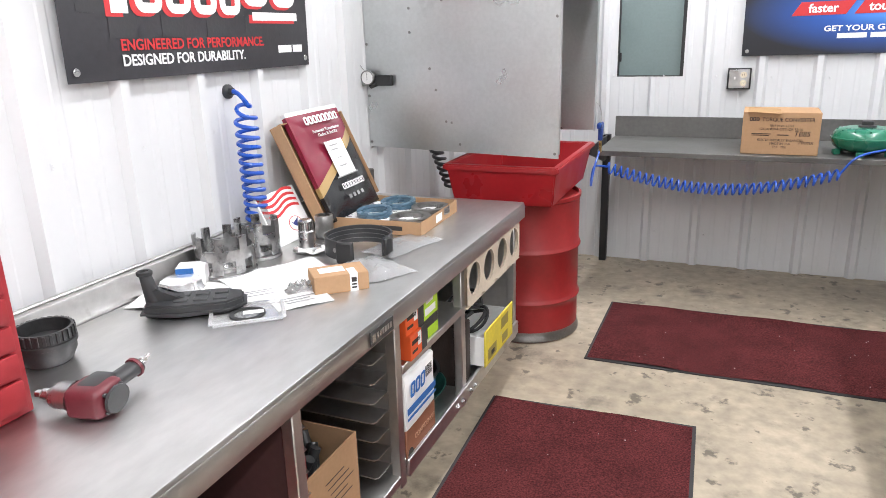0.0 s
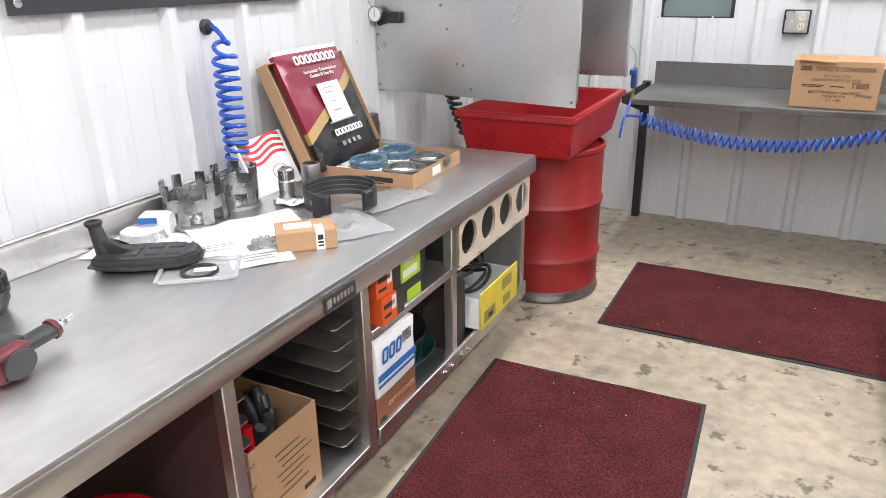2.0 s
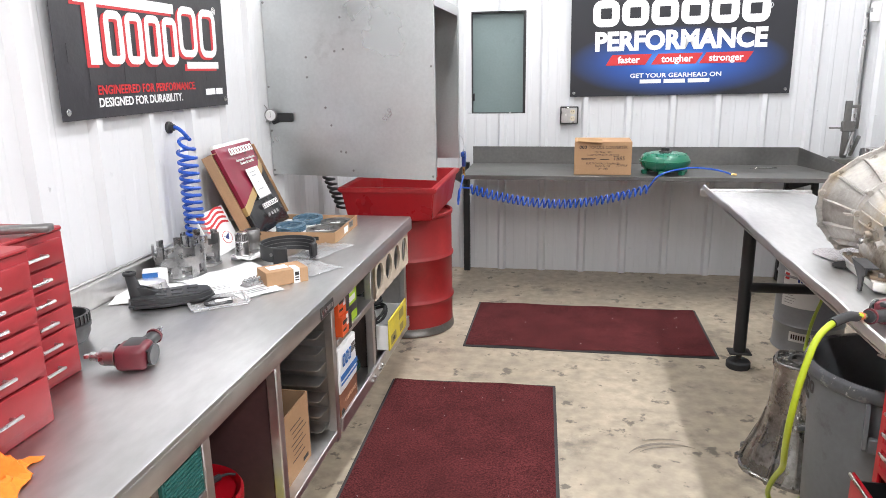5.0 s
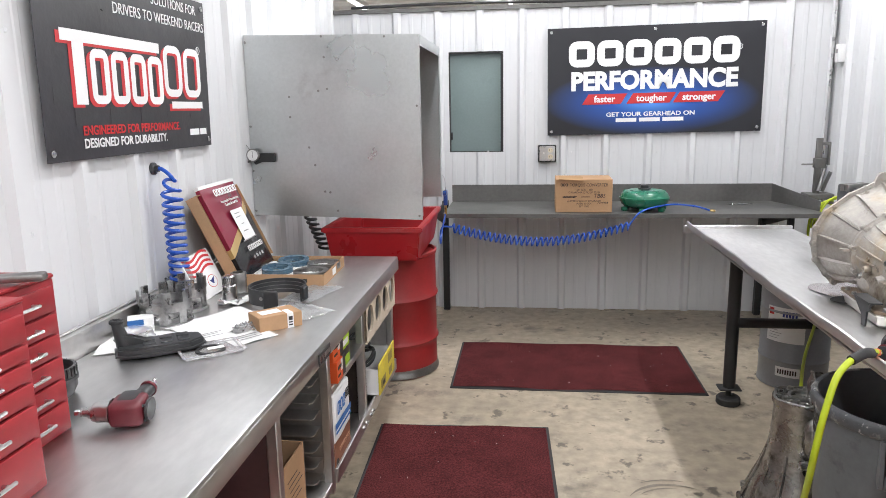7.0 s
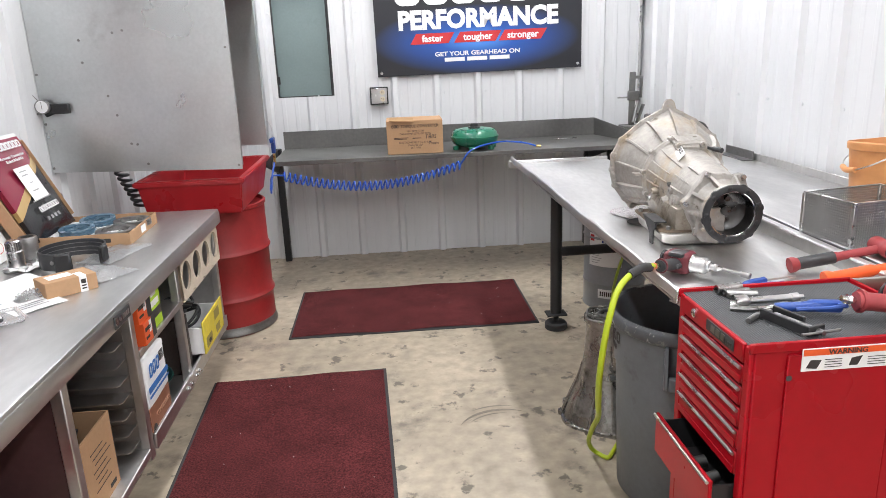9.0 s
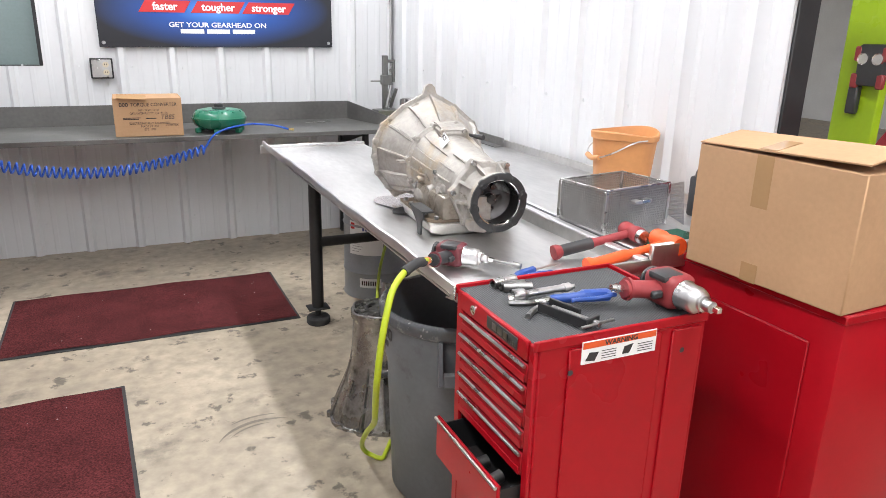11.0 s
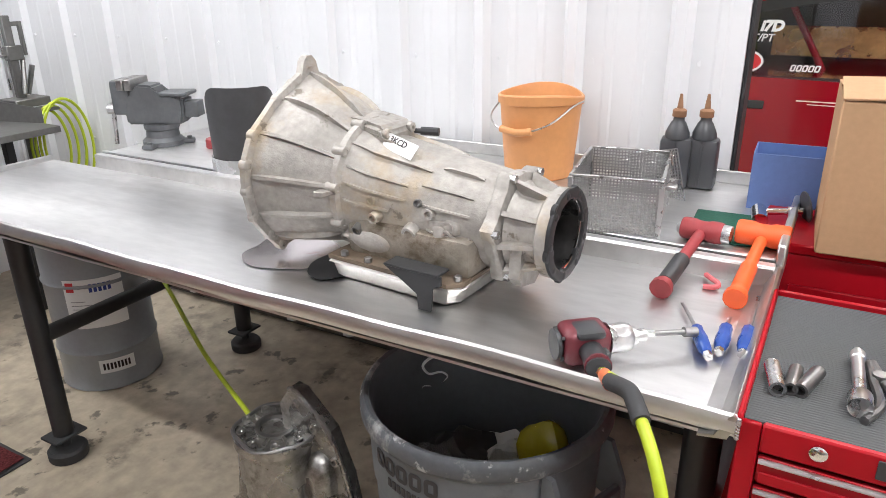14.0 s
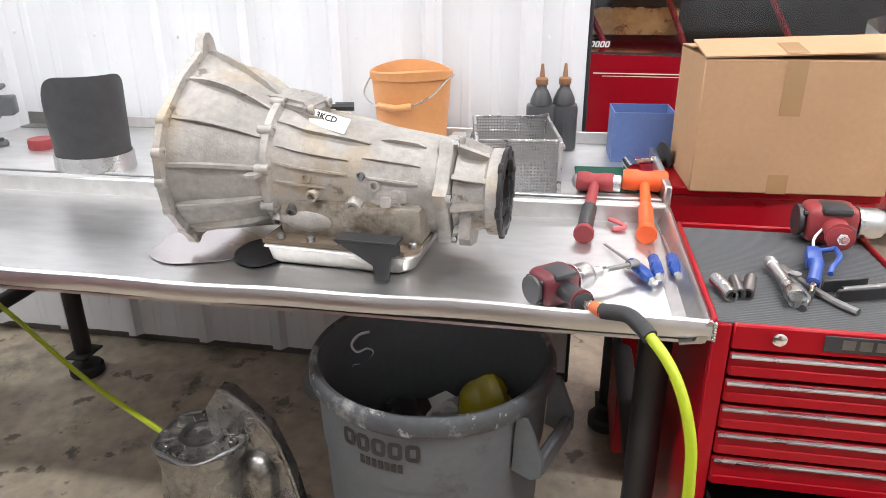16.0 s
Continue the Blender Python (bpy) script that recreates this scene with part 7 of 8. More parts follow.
driver((1.053, 1.232, TZ + 0.002), 22, 0.12, "blue screwdriver with long blade lying on the table")
driver((1.078, 1.215, TZ + 0.002), 2, 0.055, "short blue screwdriver lying on the table", 0.003)
driver((1.088, 1.178, TZ + 0.0025), 1, 0.17, "blue screwdriver with long steel blade on the table")
hk = thing("plastic_hook", (1.39, 1.29, TZ + 0.002), 70, label="small pink plastic hook on the table", category="hook")
b = bmesh.new()
hose(b, [(0.02 * math.cos(a) * (1.4 if a > 2 else 1), 0.035 * a / 3 - 0.03, 0.009 + 0.004 * math.sin(a)) for a in np.linspace(0, 4.6, 16)], 0.006, 8)
part("hook", b, mat("pink_plastic", (0.55, 0.12, 0.13), 0.5), hk)

# ---- on the wall bench ----
vs_ = thing("bench_vise", (1.70, 3.38, WZ), -64, label="grey cast iron bench vise on the steel bench", category="vise")
VISE = mat("vise_grey", (0.115, 0.12, 0.125), 0.45, 0.4, 0.2, 8, 0.1, 60, 0.1)
b = bmesh.new()
turned(b, [(0, 0), (0.075, 0), (0.078, 0.006), (0.078, 0.02), (0.062, 0.034), (0.06, 0.06), (0.066, 0.066), (0.066, 0.085), (0, 0.085)], 32)
part("swivel_base", b, VISE, vs_)
for a in (20, 140, 260):
    q = bmesh.new()
    box(q, 0.06, 0.115, -0.022, 0.022, 0, 0.018, 0.006, 2)
    rod(q, (0.095, 0, 0.018), (0.095, 0, 0.026), 0.009, seg=6)
    part("lug", q, VISE, vs_, at=pose(0, 0, 0, 0, 0, a))
b = bmesh.new()
plate(b, [(-0.11, 0.085), (0.10, 0.085), (0.115, 0.13), (0.115, 0.185), (0.02, 0.195), (0.005, 0.23), (-0.06, 0.235), (-0.10, 0.19), (-0.115, 0.14)], -0.05, 0.05, pose(0, 0, 0, 90))
bmesh.ops.bevel(b, geom=b.edges[:], offset=0.008, segments=2, affect='EDGES')
part("fixed_body", b, VISE, vs_)
part("anvil", bx(0.03, 0.135, -0.055, 0.055, 0.19, 0.205, 0.004), VISE, vs_)
part("screw_tail", bx(0.10, 0.165, -0.035, 0.035, 0.11, 0.17, 0.006, 2), VISE, vs_)
part("moving_jaw", bx(-0.16, -0.085, -0.05, 0.05, 0.12, 0.25, 0.012, 2), VISE, vs_)
part("jaw_face", bx(-0.088, -0.062, -0.075, 0.075, 0.215, 0.255, 0.003), STEEL_DARK, vs_)
part("jaw_face", bx(-0.118, -0.092, -0.075, 0.075, 0.215, 0.255, 0.003), STEEL_DARK, vs_)
b = bmesh.new()
rod(b, (-0.16, 0, 0.135), (-0.20, 0, 0.135), 0.018, seg=14)
rod(b, (-0.19, 0.02, 0.16), (-0.19, -0.0, -0.0), 0.008, seg=10)
part("handle", b, STEEL, vs_, "bare steel handle")

bk = thing("curved_shield", (1.545, 2.76, WZ), label="black curved shield with bare metal base on the bench", category="shield")
b = bmesh.new()
n = 26
prev = None
for k in range(n + 1):
    f = k / n
    a = math.radians(200 + 200 * f - 60)
    e = abs(2 * f - 1)
    top = 0.275 - 0.11 * max(0, (e - 0.35) / 0.65) ** 2.6
    rr = 0.094
    cur = [b.verts.new((rr * math.cos(a) * s, 1.12 * rr * math.sin(a) * s, z)) for s, z in ((1.0, 0.03), (1.06, top), (1.03, top), (0.96, 0.03))]
    if prev:
        for j in range(4):
            b.faces.new([prev[j], prev[(j + 1) % 4], cur[(j + 1) % 4], cur[j]])
    prev = cur
part("shield", b, mat("dull_black_sheet", (0.042, 0.042, 0.044), 0.55, 0, 0.3, 7, 0.15, 40, 0.1), bk)
b = bmesh.new()
turned(b, [(0.094, 0.0), (0.1015, 0.0), (0.1005, 0.05), (0.0975, 0.05), (0.094, 0.0)], 40, Matrix.Diagonal((1, 1.12, 1, 1)))
part("base_band", b, STEEL, bk, "bare metal base band")
bk.matrix_basis = pose(1.572, 2.822, WZ, 0, 0, -18) @ Matrix.Diagonal((1.07, 1.07, 1.03, 1))
rt = thing("red_tin", (1.755, 3.15, WZ), label="small red tin behind the shield", category="tin")
b = bmesh.new()
turned(b, [(0, 0), (0.04, 0), (0.042, 0.004), (0.042, 0.03), (0.04, 0.034), (0, 0.034)], 24)
part("tin", b, TOOL_RED, rt)
ang = thing("angle_iron", (2.06, 3.30, WZ), label="short grey angle iron by the wall", category="angle iron")
b = bmesh.new()
box(b, -0.03, 0.03, -0.16, 0.16, 0, 0.005), box(b, 0.025, 0.03, -0.16, 0.16, 0.005, 0.05)
part("angle", b, STEEL_DARK, ang, smooth=False)

# bucket
bu = thing("plastic_bucket", (1.958, 1.922, WZ), label="faded orange plastic bucket with wire bail", category="bucket")
b = bmesh.new()
rb, rt_, hb_ = 0.104, 0.133, 0.262
turned(b, [(0, 0), (rb, 0), (rb + 0.004, 0.004), (rt_ - 0.004, hb_ - 0.03), (rt_ + 0.003, hb_ - 0.028), (rt_ + 0.005, hb_ - 0.004), (rt_ + 0.002, hb_), (rt_ - 0.004, hb_), (rt_ - 0.008, hb_ - 0.02), (rb, 0.006), (0, 0.006)], 44)
for v in b.verts:
    if v.co.z > 0.2:
        a = math.atan2(v.co.y, v.co.x)
        v.co *= 1 + 0.03 * math.cos(2 * a - 0.6) * (v.co.z - 0.2) / 0.06
        v.co.z += 0.002 * math.cos(3 * a)
part("pail", b, BUCKET_OR, bu)
b = bmesh.new()
bail = smooth_path([(0.03, rt_ + 0.008, hb_ - 0.03), (-0.06, rt_ + 0.01, hb_ - 0.075), (-0.11, 0.09, hb_ - 0.105), (-0.142, 0.0, hb_ - 0.105), (-0.12, -0.08, hb_ - 0.075), (-0.05, -0.125, hb_ - 0.03), (0.0, -rt_ - 0.006, hb_ - 0.022)], 6)
hose(b, bail, 0.003, 6)
part("bail", b, STEEL, bu, "wire bail")
b = bmesh.new()
hose(b, smooth_path([(-0.118, 0.08, hb_ - 0.103), (-0.142, 0.02, hb_ - 0.106), (-0.142, -0.03, hb_ - 0.098)], 5), 0.011, 10)
part("bail_grip", b, BUCKET_OR, bu, "orange grip")


def mesh_panel(b, w, h, m, pitch=0.0085, t=0.0026):
    """Perforated sheet as a lattice of crossing strips."""
    n1, n2 = int(w / pitch), int(h / pitch)
    for k in range(n1 + 1):
        box(b, w * k / n1 - 0.0016, w * k / n1 + 0.0016, -t / 2, t / 2, 0, h, m=m)
    for k in range(n2 + 1):
        box(b, 0, w, -t / 2, t / 2, h * k / n2 - 0.0016, h * k / n2 + 0.0016, m=m)


PERF = mat("perforated_steel", (0.40, 0.40, 0.395), 0.4, 0.9, 0.15, 8, 0.08, 60, 0.03)
ba = thing("mesh_basket", (1.507, 1.432, WZ), 9, label="perforated steel parts basket on the bench", category="basket")
SXB, SYB, SHB = 0.305, 0.215, 0.145
for nm, m_, w in (("mesh_side", pose(0, 0, 0.002), SXB), ("mesh_side", pose(0, SYB, 0.002), SXB), ("mesh_side", pose(0, 0, 0.002, 0, 0, 90), SYB), ("mesh_side", pose(SXB, 0, 0.002, 0, 0, 90), SYB)):
    q = bmesh.new()
    mesh_panel(q, w, SHB, m_)
    part(nm, q, PERF, ba, smooth=False)
part("mesh_floor", bx(0.001, SXB - 0.001, 0.001, SYB - 0.001, 0.0, 0.003, 0), PERF, ba)
for a in ((-0.004, SXB + 0.004, -0.004, 0.004), (-0.004, SXB + 0.004, SYB - 0.004, SYB + 0.004), (-0.004, 0.004, 0.005, SYB - 0.005), (SXB - 0.004, SXB + 0.004, 0.005, SYB - 0.005)):
    part("rim", bx(*a, SHB, SHB + 0.006, 0.001), STEEL, ba)
for x, y in ((0, 0), (SXB, 0), (0, SYB), (SXB, SYB)):
    q = bmesh.new()
    box(q, x - 0.006, x + 0.006, y - 0.006, y + 0.006, 0, SHB, 0.001)
    part("corner_angle", q, STEEL, ba)
part("handle", bx(0.11, 0.19, -0.03, -0.004, 0.095, 0.108, 0.003), STEEL, ba)
mp_ = thing("perforated_sheet", (1.86, 1.44, WZ), label="loose perforated steel sheet leaning behind the basket", category="mesh sheet")
q = bmesh.new()
mesh_panel(q, 0.16, 0.15, pose(0, 0, 0, 0, 16, 70))
part("sheet", q, PERF, mp_, smooth=False)

BOT_GREY = mat("bottle_grey", (0.048, 0.049, 0.053), 0.4, 0, 0.12, 8, 0.06, 70, 0.03)
BOT_CAP = mat("bottle_cap", (0.24, 0.12, 0.06), 0.55, 0, 0.1, 8)
bo = thing("oil_bottle", (2.000, 1.507, WZ), 8, label="dark grey oil bottle with brown spout cap", category="bottle", group="oil bottles")
b = bmesh.new()
box(b, -0.032, 0.032, -0.045, 0.045, 0, 0.15, 0.012, 2)
turned(b, [(0.036, 0.148), (0.034, 0.165), (0.022, 0.192), (0.016, 0.20), (0.016, 0.212), (0, 0.212)], 20)
part("body", b, BOT_GREY, bo)
part("ridge", bx(-0.034, -0.0315, -0.004, 0.004, 0.01, 0.14, 0.001), BOT_GREY, bo)
b = bmesh.new()
turned(b, [(0.019, 0.21), (0.020, 0.212), (0.020, 0.228), (0.016, 0.232), (0.009, 0.234), (0.004, 0.275), (0, 0.276)], 18)
part("spout_cap", b, BOT_CAP, bo, "brown spout cap")
copy_thing(bo, pose(2.022, 1.435, WZ, 0, 0, 2))

bbx = thing("blue_bin", (1.887, 1.100, WZ), 3, label="open blue painted metal bin on the bench", category="bin")
b = bmesh.new()
open_tray(b, 0.15, 0.182, 0.152, 0.003)
part("bin", b, BLUE_PAINT, bbx, smooth=False)
q = bmesh.new()
turned(q, [(0, 0), (0.03, 0), (0.03, 0.02), (0, 0.03)], 12, pose(0.08, 0.09, 0.004))
part("contents", q, TOOL_RED, bbx)
pad = thing("scouring_pad", (1.675, 1.30, WZ), 3, label="dark green scouring pad on the bench", category="scouring pad")
b = bmesh.new()
box(b, -0.115, 0.115, -0.085, 0.085, 0, 0.008, 0.003)
part("pad", b, GREEN_PAD, pad)
rw = thing("air_ratchet", (1.70, 1.20, WZ + 0.009), 8, label="chrome air ratchet head lying by the bin", category="air tool")
b = bmesh.new()
rod(b, (-0.02, 0.03, 0.022), (0.06, 0.03, 0.025), 0.02, seg=16)
rod(b, (0.055, 0.03, 0.024), (0.075, -0.07, 0.03), 0.010, 0.008, 12)
rod(b, (0.07, -0.035, 0.028), (0.072, -0.05, 0.029), 0.013, seg=12)
part("head", b, CHROME, rw)
b = bmesh.new()
turned(b, [(0.0, 0), (0.04, 0), (0.04, 0.004), (0, 0.004)], 24, pose(0.077, -0.075, 0.04, 80, 0, 15))
part("disc", b, BLACK_PLASTIC, rw)

# ---- red roll cart ----
cx0, cx1, cy0, cy1, cz = 0.838, 1.315, 0.772, 1.150, 0.985
rc = thing("tool_cart", (0, 0, 0), label="glossy red rolling tool cart with one drawer open", category="tool cart")
b = bmesh.new()
box(b, cx0 + 0.012, cx1, cy0, cy0 + 0.02, 0.10, cz, 0.004)
part("side_panel", b, RED_PAINT, rc)
b = bmesh.new()
box(b, cx0 + 0.012, cx1, cy1 - 0.02, cy1, 0.10, cz, 0.004)
part("side_panel", b, RED_PAINT, rc)
b = bmesh.new()
box(b, cx1 - 0.02, cx1 - 0.001, cy0 + 0.021, cy1 - 0.021, 0.10, cz - 0.002, 0)
box(b, cx0 + 0.03, cx1 - 0.021, cy0 + 0.021, cy1 - 0.021, 0.10, 0.13, 0)
box(b, cx0 + 0.02, cx1 - 0.021, cy0 + 0.021, cy1 - 0.021, cz - 0.02, cz - 0.006, 0)
part("back_panel", b, RED_PAINT, rc)
part("side_pressing", bx(cx0 + 0.085, cx1 - 0.135, cy0 - 0.0045, cy0 - 0.0002, 0.105, cz - 0.018, 0.004), RED_PAINT, rc)
part("side_pressing", bx(cx1 - 0.105, cx1 - 0.012, cy0 - 0.0045, cy0 - 0.0002, 0.105, cz - 0.018, 0.004), RED_PAINT, rc)
part("front_frame", bx(cx0, cx0 + 0.011, cy0, cy0 + 0.025, 0.10, cz, 0.003), RED_PAINT, rc)
part("front_frame", bx(cx0, cx0 + 0.011, cy1 - 0.03, cy1, 0.10, cz, 0.003), RED_PAINT, rc)
part("front_header", bx(cx0 - 0.004, cx0 + 0.011, cy0 + 0.026, cy1 - 0.031, cz - 0.045, cz + 0.002, 0.003), RED_PAINT, rc)
for a in ((cx0 - 0.004, cx1 + 0.004, cy0 - 0.004, cy0 + 0.004), (cx0 - 0.004, cx1 + 0.004, cy1 - 0.004, cy1 + 0.004), (cx1 - 0.004, cx1 + 0.004, cy0 + 0.005, cy1 - 0.005)):
    part("top_rim", bx(*a, cz - 0.012, cz + 0.013, 0.003), RED_PAINT, rc)
b = bmesh.new()
nr = 70
w = cx1 - cx0 - 0.012
prev = None
for k in range(nr * 4 + 1):
    x = cx0 + 0.006 + w * k / (nr * 4)
    z = cz + (0.0035 if k % 4 in (1, 2) else 0.0012)
    cur = [b.verts.new((x, cy0 + 0.005, z)), b.verts.new((x, cy1 - 0.005, z))]
    if prev:
        b.faces.new([prev[0], cur[0], cur[1], prev[1]])
    prev = cur
box(b, cx0 + 0.006, cx1 - 0.006, cy0 + 0.005, cy1 - 0.005, cz - 0.006, cz + 0.001)
part("ribbed_mat", b, RIBMAT, rc, "grey ribbed rubber top mat", smooth=False)
rows = [(0.886, 0.936), (0.832, 0.882), (0.776, 0.828), (0.720, 0.772), (0.652, 0.716)]
for z0, z1 in rows:
    d = part("drawer", bx(cx0 - 0.001, cx0 + 0.010, cy0 + 0.027, cy1 - 0.032, z0, z1 - 0.004, 0.003), RED_PAINT, rc)
    part("step", bx(cx0 - 0.005, cx0 - 0.0012, cy0 + 0.03, cy1 - 0.035, z0 + 0.002, z0 + 0.022, 0.002), RED_PAINT, d)
    q = bmesh.new()
    hose(q, [(cx0 - 0.006, cy0 + 0.028, z1 - 0.008), (cx0 - 0.006, cy1 - 0.033, z1 - 0.008)], 0.0045, 8)
    part("trim_pull", q, STEEL, d, "bright metal pull trim")
d = part("open_drawer", bx(cx0 - 0.062, cx0 - 0.052, cy0 + 0.02, cy1 - 0.025, 0.525, 0.645, 0.003), RED_PAINT, rc, "red drawer pulled open")
q = bmesh.new()
box(q, cx0 - 0.051, cx0 + 0.30, cy0 + 0.03, cy0 + 0.034, 0.53, 0.625), box(q, cx0 - 0.051, cx0 + 0.30, cy1 - 0.039, cy1 - 0.035, 0.53, 0.625), box(q, cx0 - 0.051, cx0 + 0.30, cy0 + 0.035, cy1 - 0.04, 0.53, 0.534)
part("tray", q, BLACK_PAINT, d, smooth=False)
q = bmesh.new()
hose(q, [(cx0 - 0.066, cy0 + 0.022, 0.64), (cx0 - 0.066, cy1 - 0.027, 0.64)], 0.0045, 8)
part("trim_pull", q, STEEL, d)
for k in range(3):
    q = bmesh.new()
    rod(q, (cx0 - 0.03, cy0 + 0.07 + 0.08 * k, 0.55), (cx0 + 0.03, cy0 + 0.09 + 0.07 * k, 0.56), 0.016, seg=14)
    part("socket", q, STEEL_DARK, d)
part("lower_drawer", bx(cx0 - 0.001, cx0 + 0.010, cy0 + 0.027, cy1 - 0.032, 0.28, 0.515, 0.003), RED_PAINT, rc)
part("lower_drawer", bx(cx0 - 0.001, cx0 + 0.010, cy0 + 0.027, cy1 - 0.032, 0.13, 0.274, 0.003), RED_PAINT, rc)
q = bmesh.new()
turned(q, [(0, 0), (0.012, 0), (0.012, 0.005), (0.009, 0.007), (0, 0.007)], 18, pose(cx0 - 0.004, 1.045, cz - 0.018, 0, -90, 0))
part("lock", q, CHROME, rc, "chrome key lock")
bdg = part("maker_plate", bx(cx0 - 0.007, cx0 - 0.0045, 0.835, 0.975, cz - 0.034, cz - 0.004, 0.001), BLACK_PLASTIC, rc, "black maker's plate")
q = bmesh.new()
for k in range(3):
    box(q, cx0 - 0.0085, cx0 - 0.007, 0.945 - 0.026 * k - 0.018, 0.945 - 0.026 * k + 0.002, cz - 0.027, cz - 0.010)
for k in range(5):
    box(q, cx0 - 0.0085, cx0 - 0.007, 0.880 - 0.009 * k - 0.005, 0.880 - 0.009 * k, cz - 0.027, cz - 0.018)
part("plate_mark", q, STEEL_DARK, bdg, smooth=False)
wl = part("warning_label", bx(0.955, 1.16, cy0 - 0.0065, cy0 - 0.0045, cz - 0.060, cz - 0.006, 0), PAPER, rc, "white and orange warning label")
part("orange_strip", bx(0.957, 1.158, cy0 - 0.0072, cy0 - 0.0066, cz - 0.023, cz - 0.008, 0), ORANGE_BOX, wl)
words("WARNING", 0.017, INK, wl, pose(1.06, cy0 - 0.0074, cz - 0.0215, 90), bold=0.0004, align='CENTER', stretch=1.1)
q = bmesh.new()
plate(q, [(0.965, -0.052), (0.99, -0.055), (1.0, -0.035), (0.975, -0.033)], 0, 0.0006, pose(0, cy0 - 0.0066, cz, 90))
plate(q, [(1.065, -0.052), (1.085, -0.052), (1.095, -0.03), (1.07, -0.034)], 0, 0.0006, pose(0, cy0 - 0.0066, cz, 90))
for x0_, x1_ in ((1.008, 1.048), (1.108, 1.15)):
    for k in range(4):
        box(q, x0_, x1_, cy0 - 0.0072, cy0 - 0.0066, cz - 0.035 - 0.006 * k, cz - 0.0335 - 0.006 * k)
part("label_print", q, INK, wl, smooth=False)
for x in (0.93, 1.245):
    q = bmesh.new()
    rod(q, (x, cy0, cz - 0.075), (x, cy0 - 0.005, cz - 0.075), 0.007, seg=10)
    part("plug", q, BLACK_PLASTIC, rc)
for x in (cx0 + 0.06, cx1 - 0.06):
    for y in (cy0 + 0.05, cy1 - 0.05):
        q = bmesh.new()
        turned(q, [(0, -0.014), (0.045, -0.014), (0.048, -0.008), (0.048, 0.008), (0.045, 0.014), (0, 0.014)], 20, pose(x, y, 0.048, 90))
        box(q, x - 0.02, x + 0.02, y - 0.018, y + 0.018, 0.085, 0.1)
        part("caster", q, RUBBER, rc)

# tools on the cart
CT = cz + 0.004
for k, (x, y, ln, r) in enumerate(((0.955, 1.118, 0.075, 0.0125), (0.965, 1.092, 0.068, 0.0105), (0.968, 1.070, 0.075, 0.0115))):
    sk = thing("socket", (x, y, CT), 12 - 14 * k, label="deep steel socket lying on the rubber mat", category="socket", group="sockets on the cart")
    q = bmesh.new()
    turned(q, [(r * 0.6, 0.01), (r * 0.65, 0), (r, 0), (r, ln), (r * 0.6, ln), (0, ln - 0.01)], 18, pose(-ln / 2, 0, r, 0, 90, 0))
    part("sleeve", q, STEEL if k == 0 else STEEL_DARK, sk)
    q = bmesh.new()
    turned(q, [(0, 0.011), (r * 0.62, 0.011)], 6, pose(-ln / 2, 0, r, 0, 90, 0))
    part("bore", q, INK, sk)
xs = thing("socket_extension", (0.912, 1.002, CT), 2, label="socket on a steel extension lying on the cart", category="socket tool")
b = bmesh.new()
turned(b, [(0, 0.014), (0.011, 0.012), (0.017, 0), (0.0175, 0.03), (0.014, 0.036), (0.0095, 0.04), (0.0095, 0.15), (0.0115, 0.152), (0.0115, 0.17), (0.006, 0.172), (0.006, 0.185), (0, 0.185)], 18, pose(0, 0, 0.0178, 0, 90, 0))
part("socket_bar", b, STEEL, xs)
plr = thing("pliers", (0.93, 0.955, CT), 0, label="dark steel pliers lying on the rubber mat", category="pliers")
b = bmesh.new()
hose(b, smooth_path([(-0.03, 0.04, 0.006), (0.02, 0.02, 0.007), (0.09, 0.028, 0.007), (0.15, 0.035, 0.007)], 6), 0.007, 8)
hose(b, smooth_path([(-0.03, -0.05, 0.006), (0.01, -0.02, 0.007), (0.08, 0.01, 0.008), (0.15, 0.03, 0.008)], 6), 0.007, 8)
rod(b, (0.10, 0.02, 0.001), (0.10, 0.02, 0.018), 0.012, seg=12)
part("jaw", b, STEEL_DARK, plr)
g2 = thing("blow_gun", (1.02, 0.955, CT), -8, label="blue plastic blow gun with bent white nozzle", category="blow gun", group="blow guns")
b = bmesh.new()
box(b, 0.06, 0.155, -0.02, 0.02, 0.012, 0.05, 0.012, 2)
hose(b, smooth_path([(0.125, 0.0, 0.032), (0.06, -0.005, 0.03), (0.0, 0.0, 0.024), (-0.03, 0.004, 0.02)], 6), [0.019] * 7 + [0.016] * 12, 12)
part("body", b, BLUE_PLASTIC, g2)
b = bmesh.new()
hose(b, smooth_path([(0.145, -0.05, 0.05), (0.10, -0.058, 0.045), (0.05, -0.04, 0.035), (0.02, -0.035, 0.03)], 6), 0.007, 8)
rod(b, (0.14, -0.015, 0.04), (0.147, -0.052, 0.05), 0.007, seg=8)
part("lever", b, BLUE_PLASTIC, g2)
b = bmesh.new()
rod(b, (-0.025, 0.003, 0.02), (-0.05, 0.006, 0.017), 0.011, 0.008, 12)
rod(b, (-0.05, 0.006, 0.017), (-0.075, 0.008, 0.015), 0.0065, seg=10)
part("air_plug", b, CHROME, g2)
b = bmesh.new()
hose(b, smooth_path([(0.15, 0.0, 0.035), (0.22, -0.005, 0.045), (0.27, -0.03, 0.06), (0.30, -0.05, 0.062)], 6), 0.0038, 8)
part("nozzle", b, VINYL_WHITE, g2, "bent white nozzle tube")
g2.matrix_basis = pose(1.015, 0.945, CT, 0, 0, -14) @ Matrix.Diagonal((0.82, 0.76, 0.76, 1))
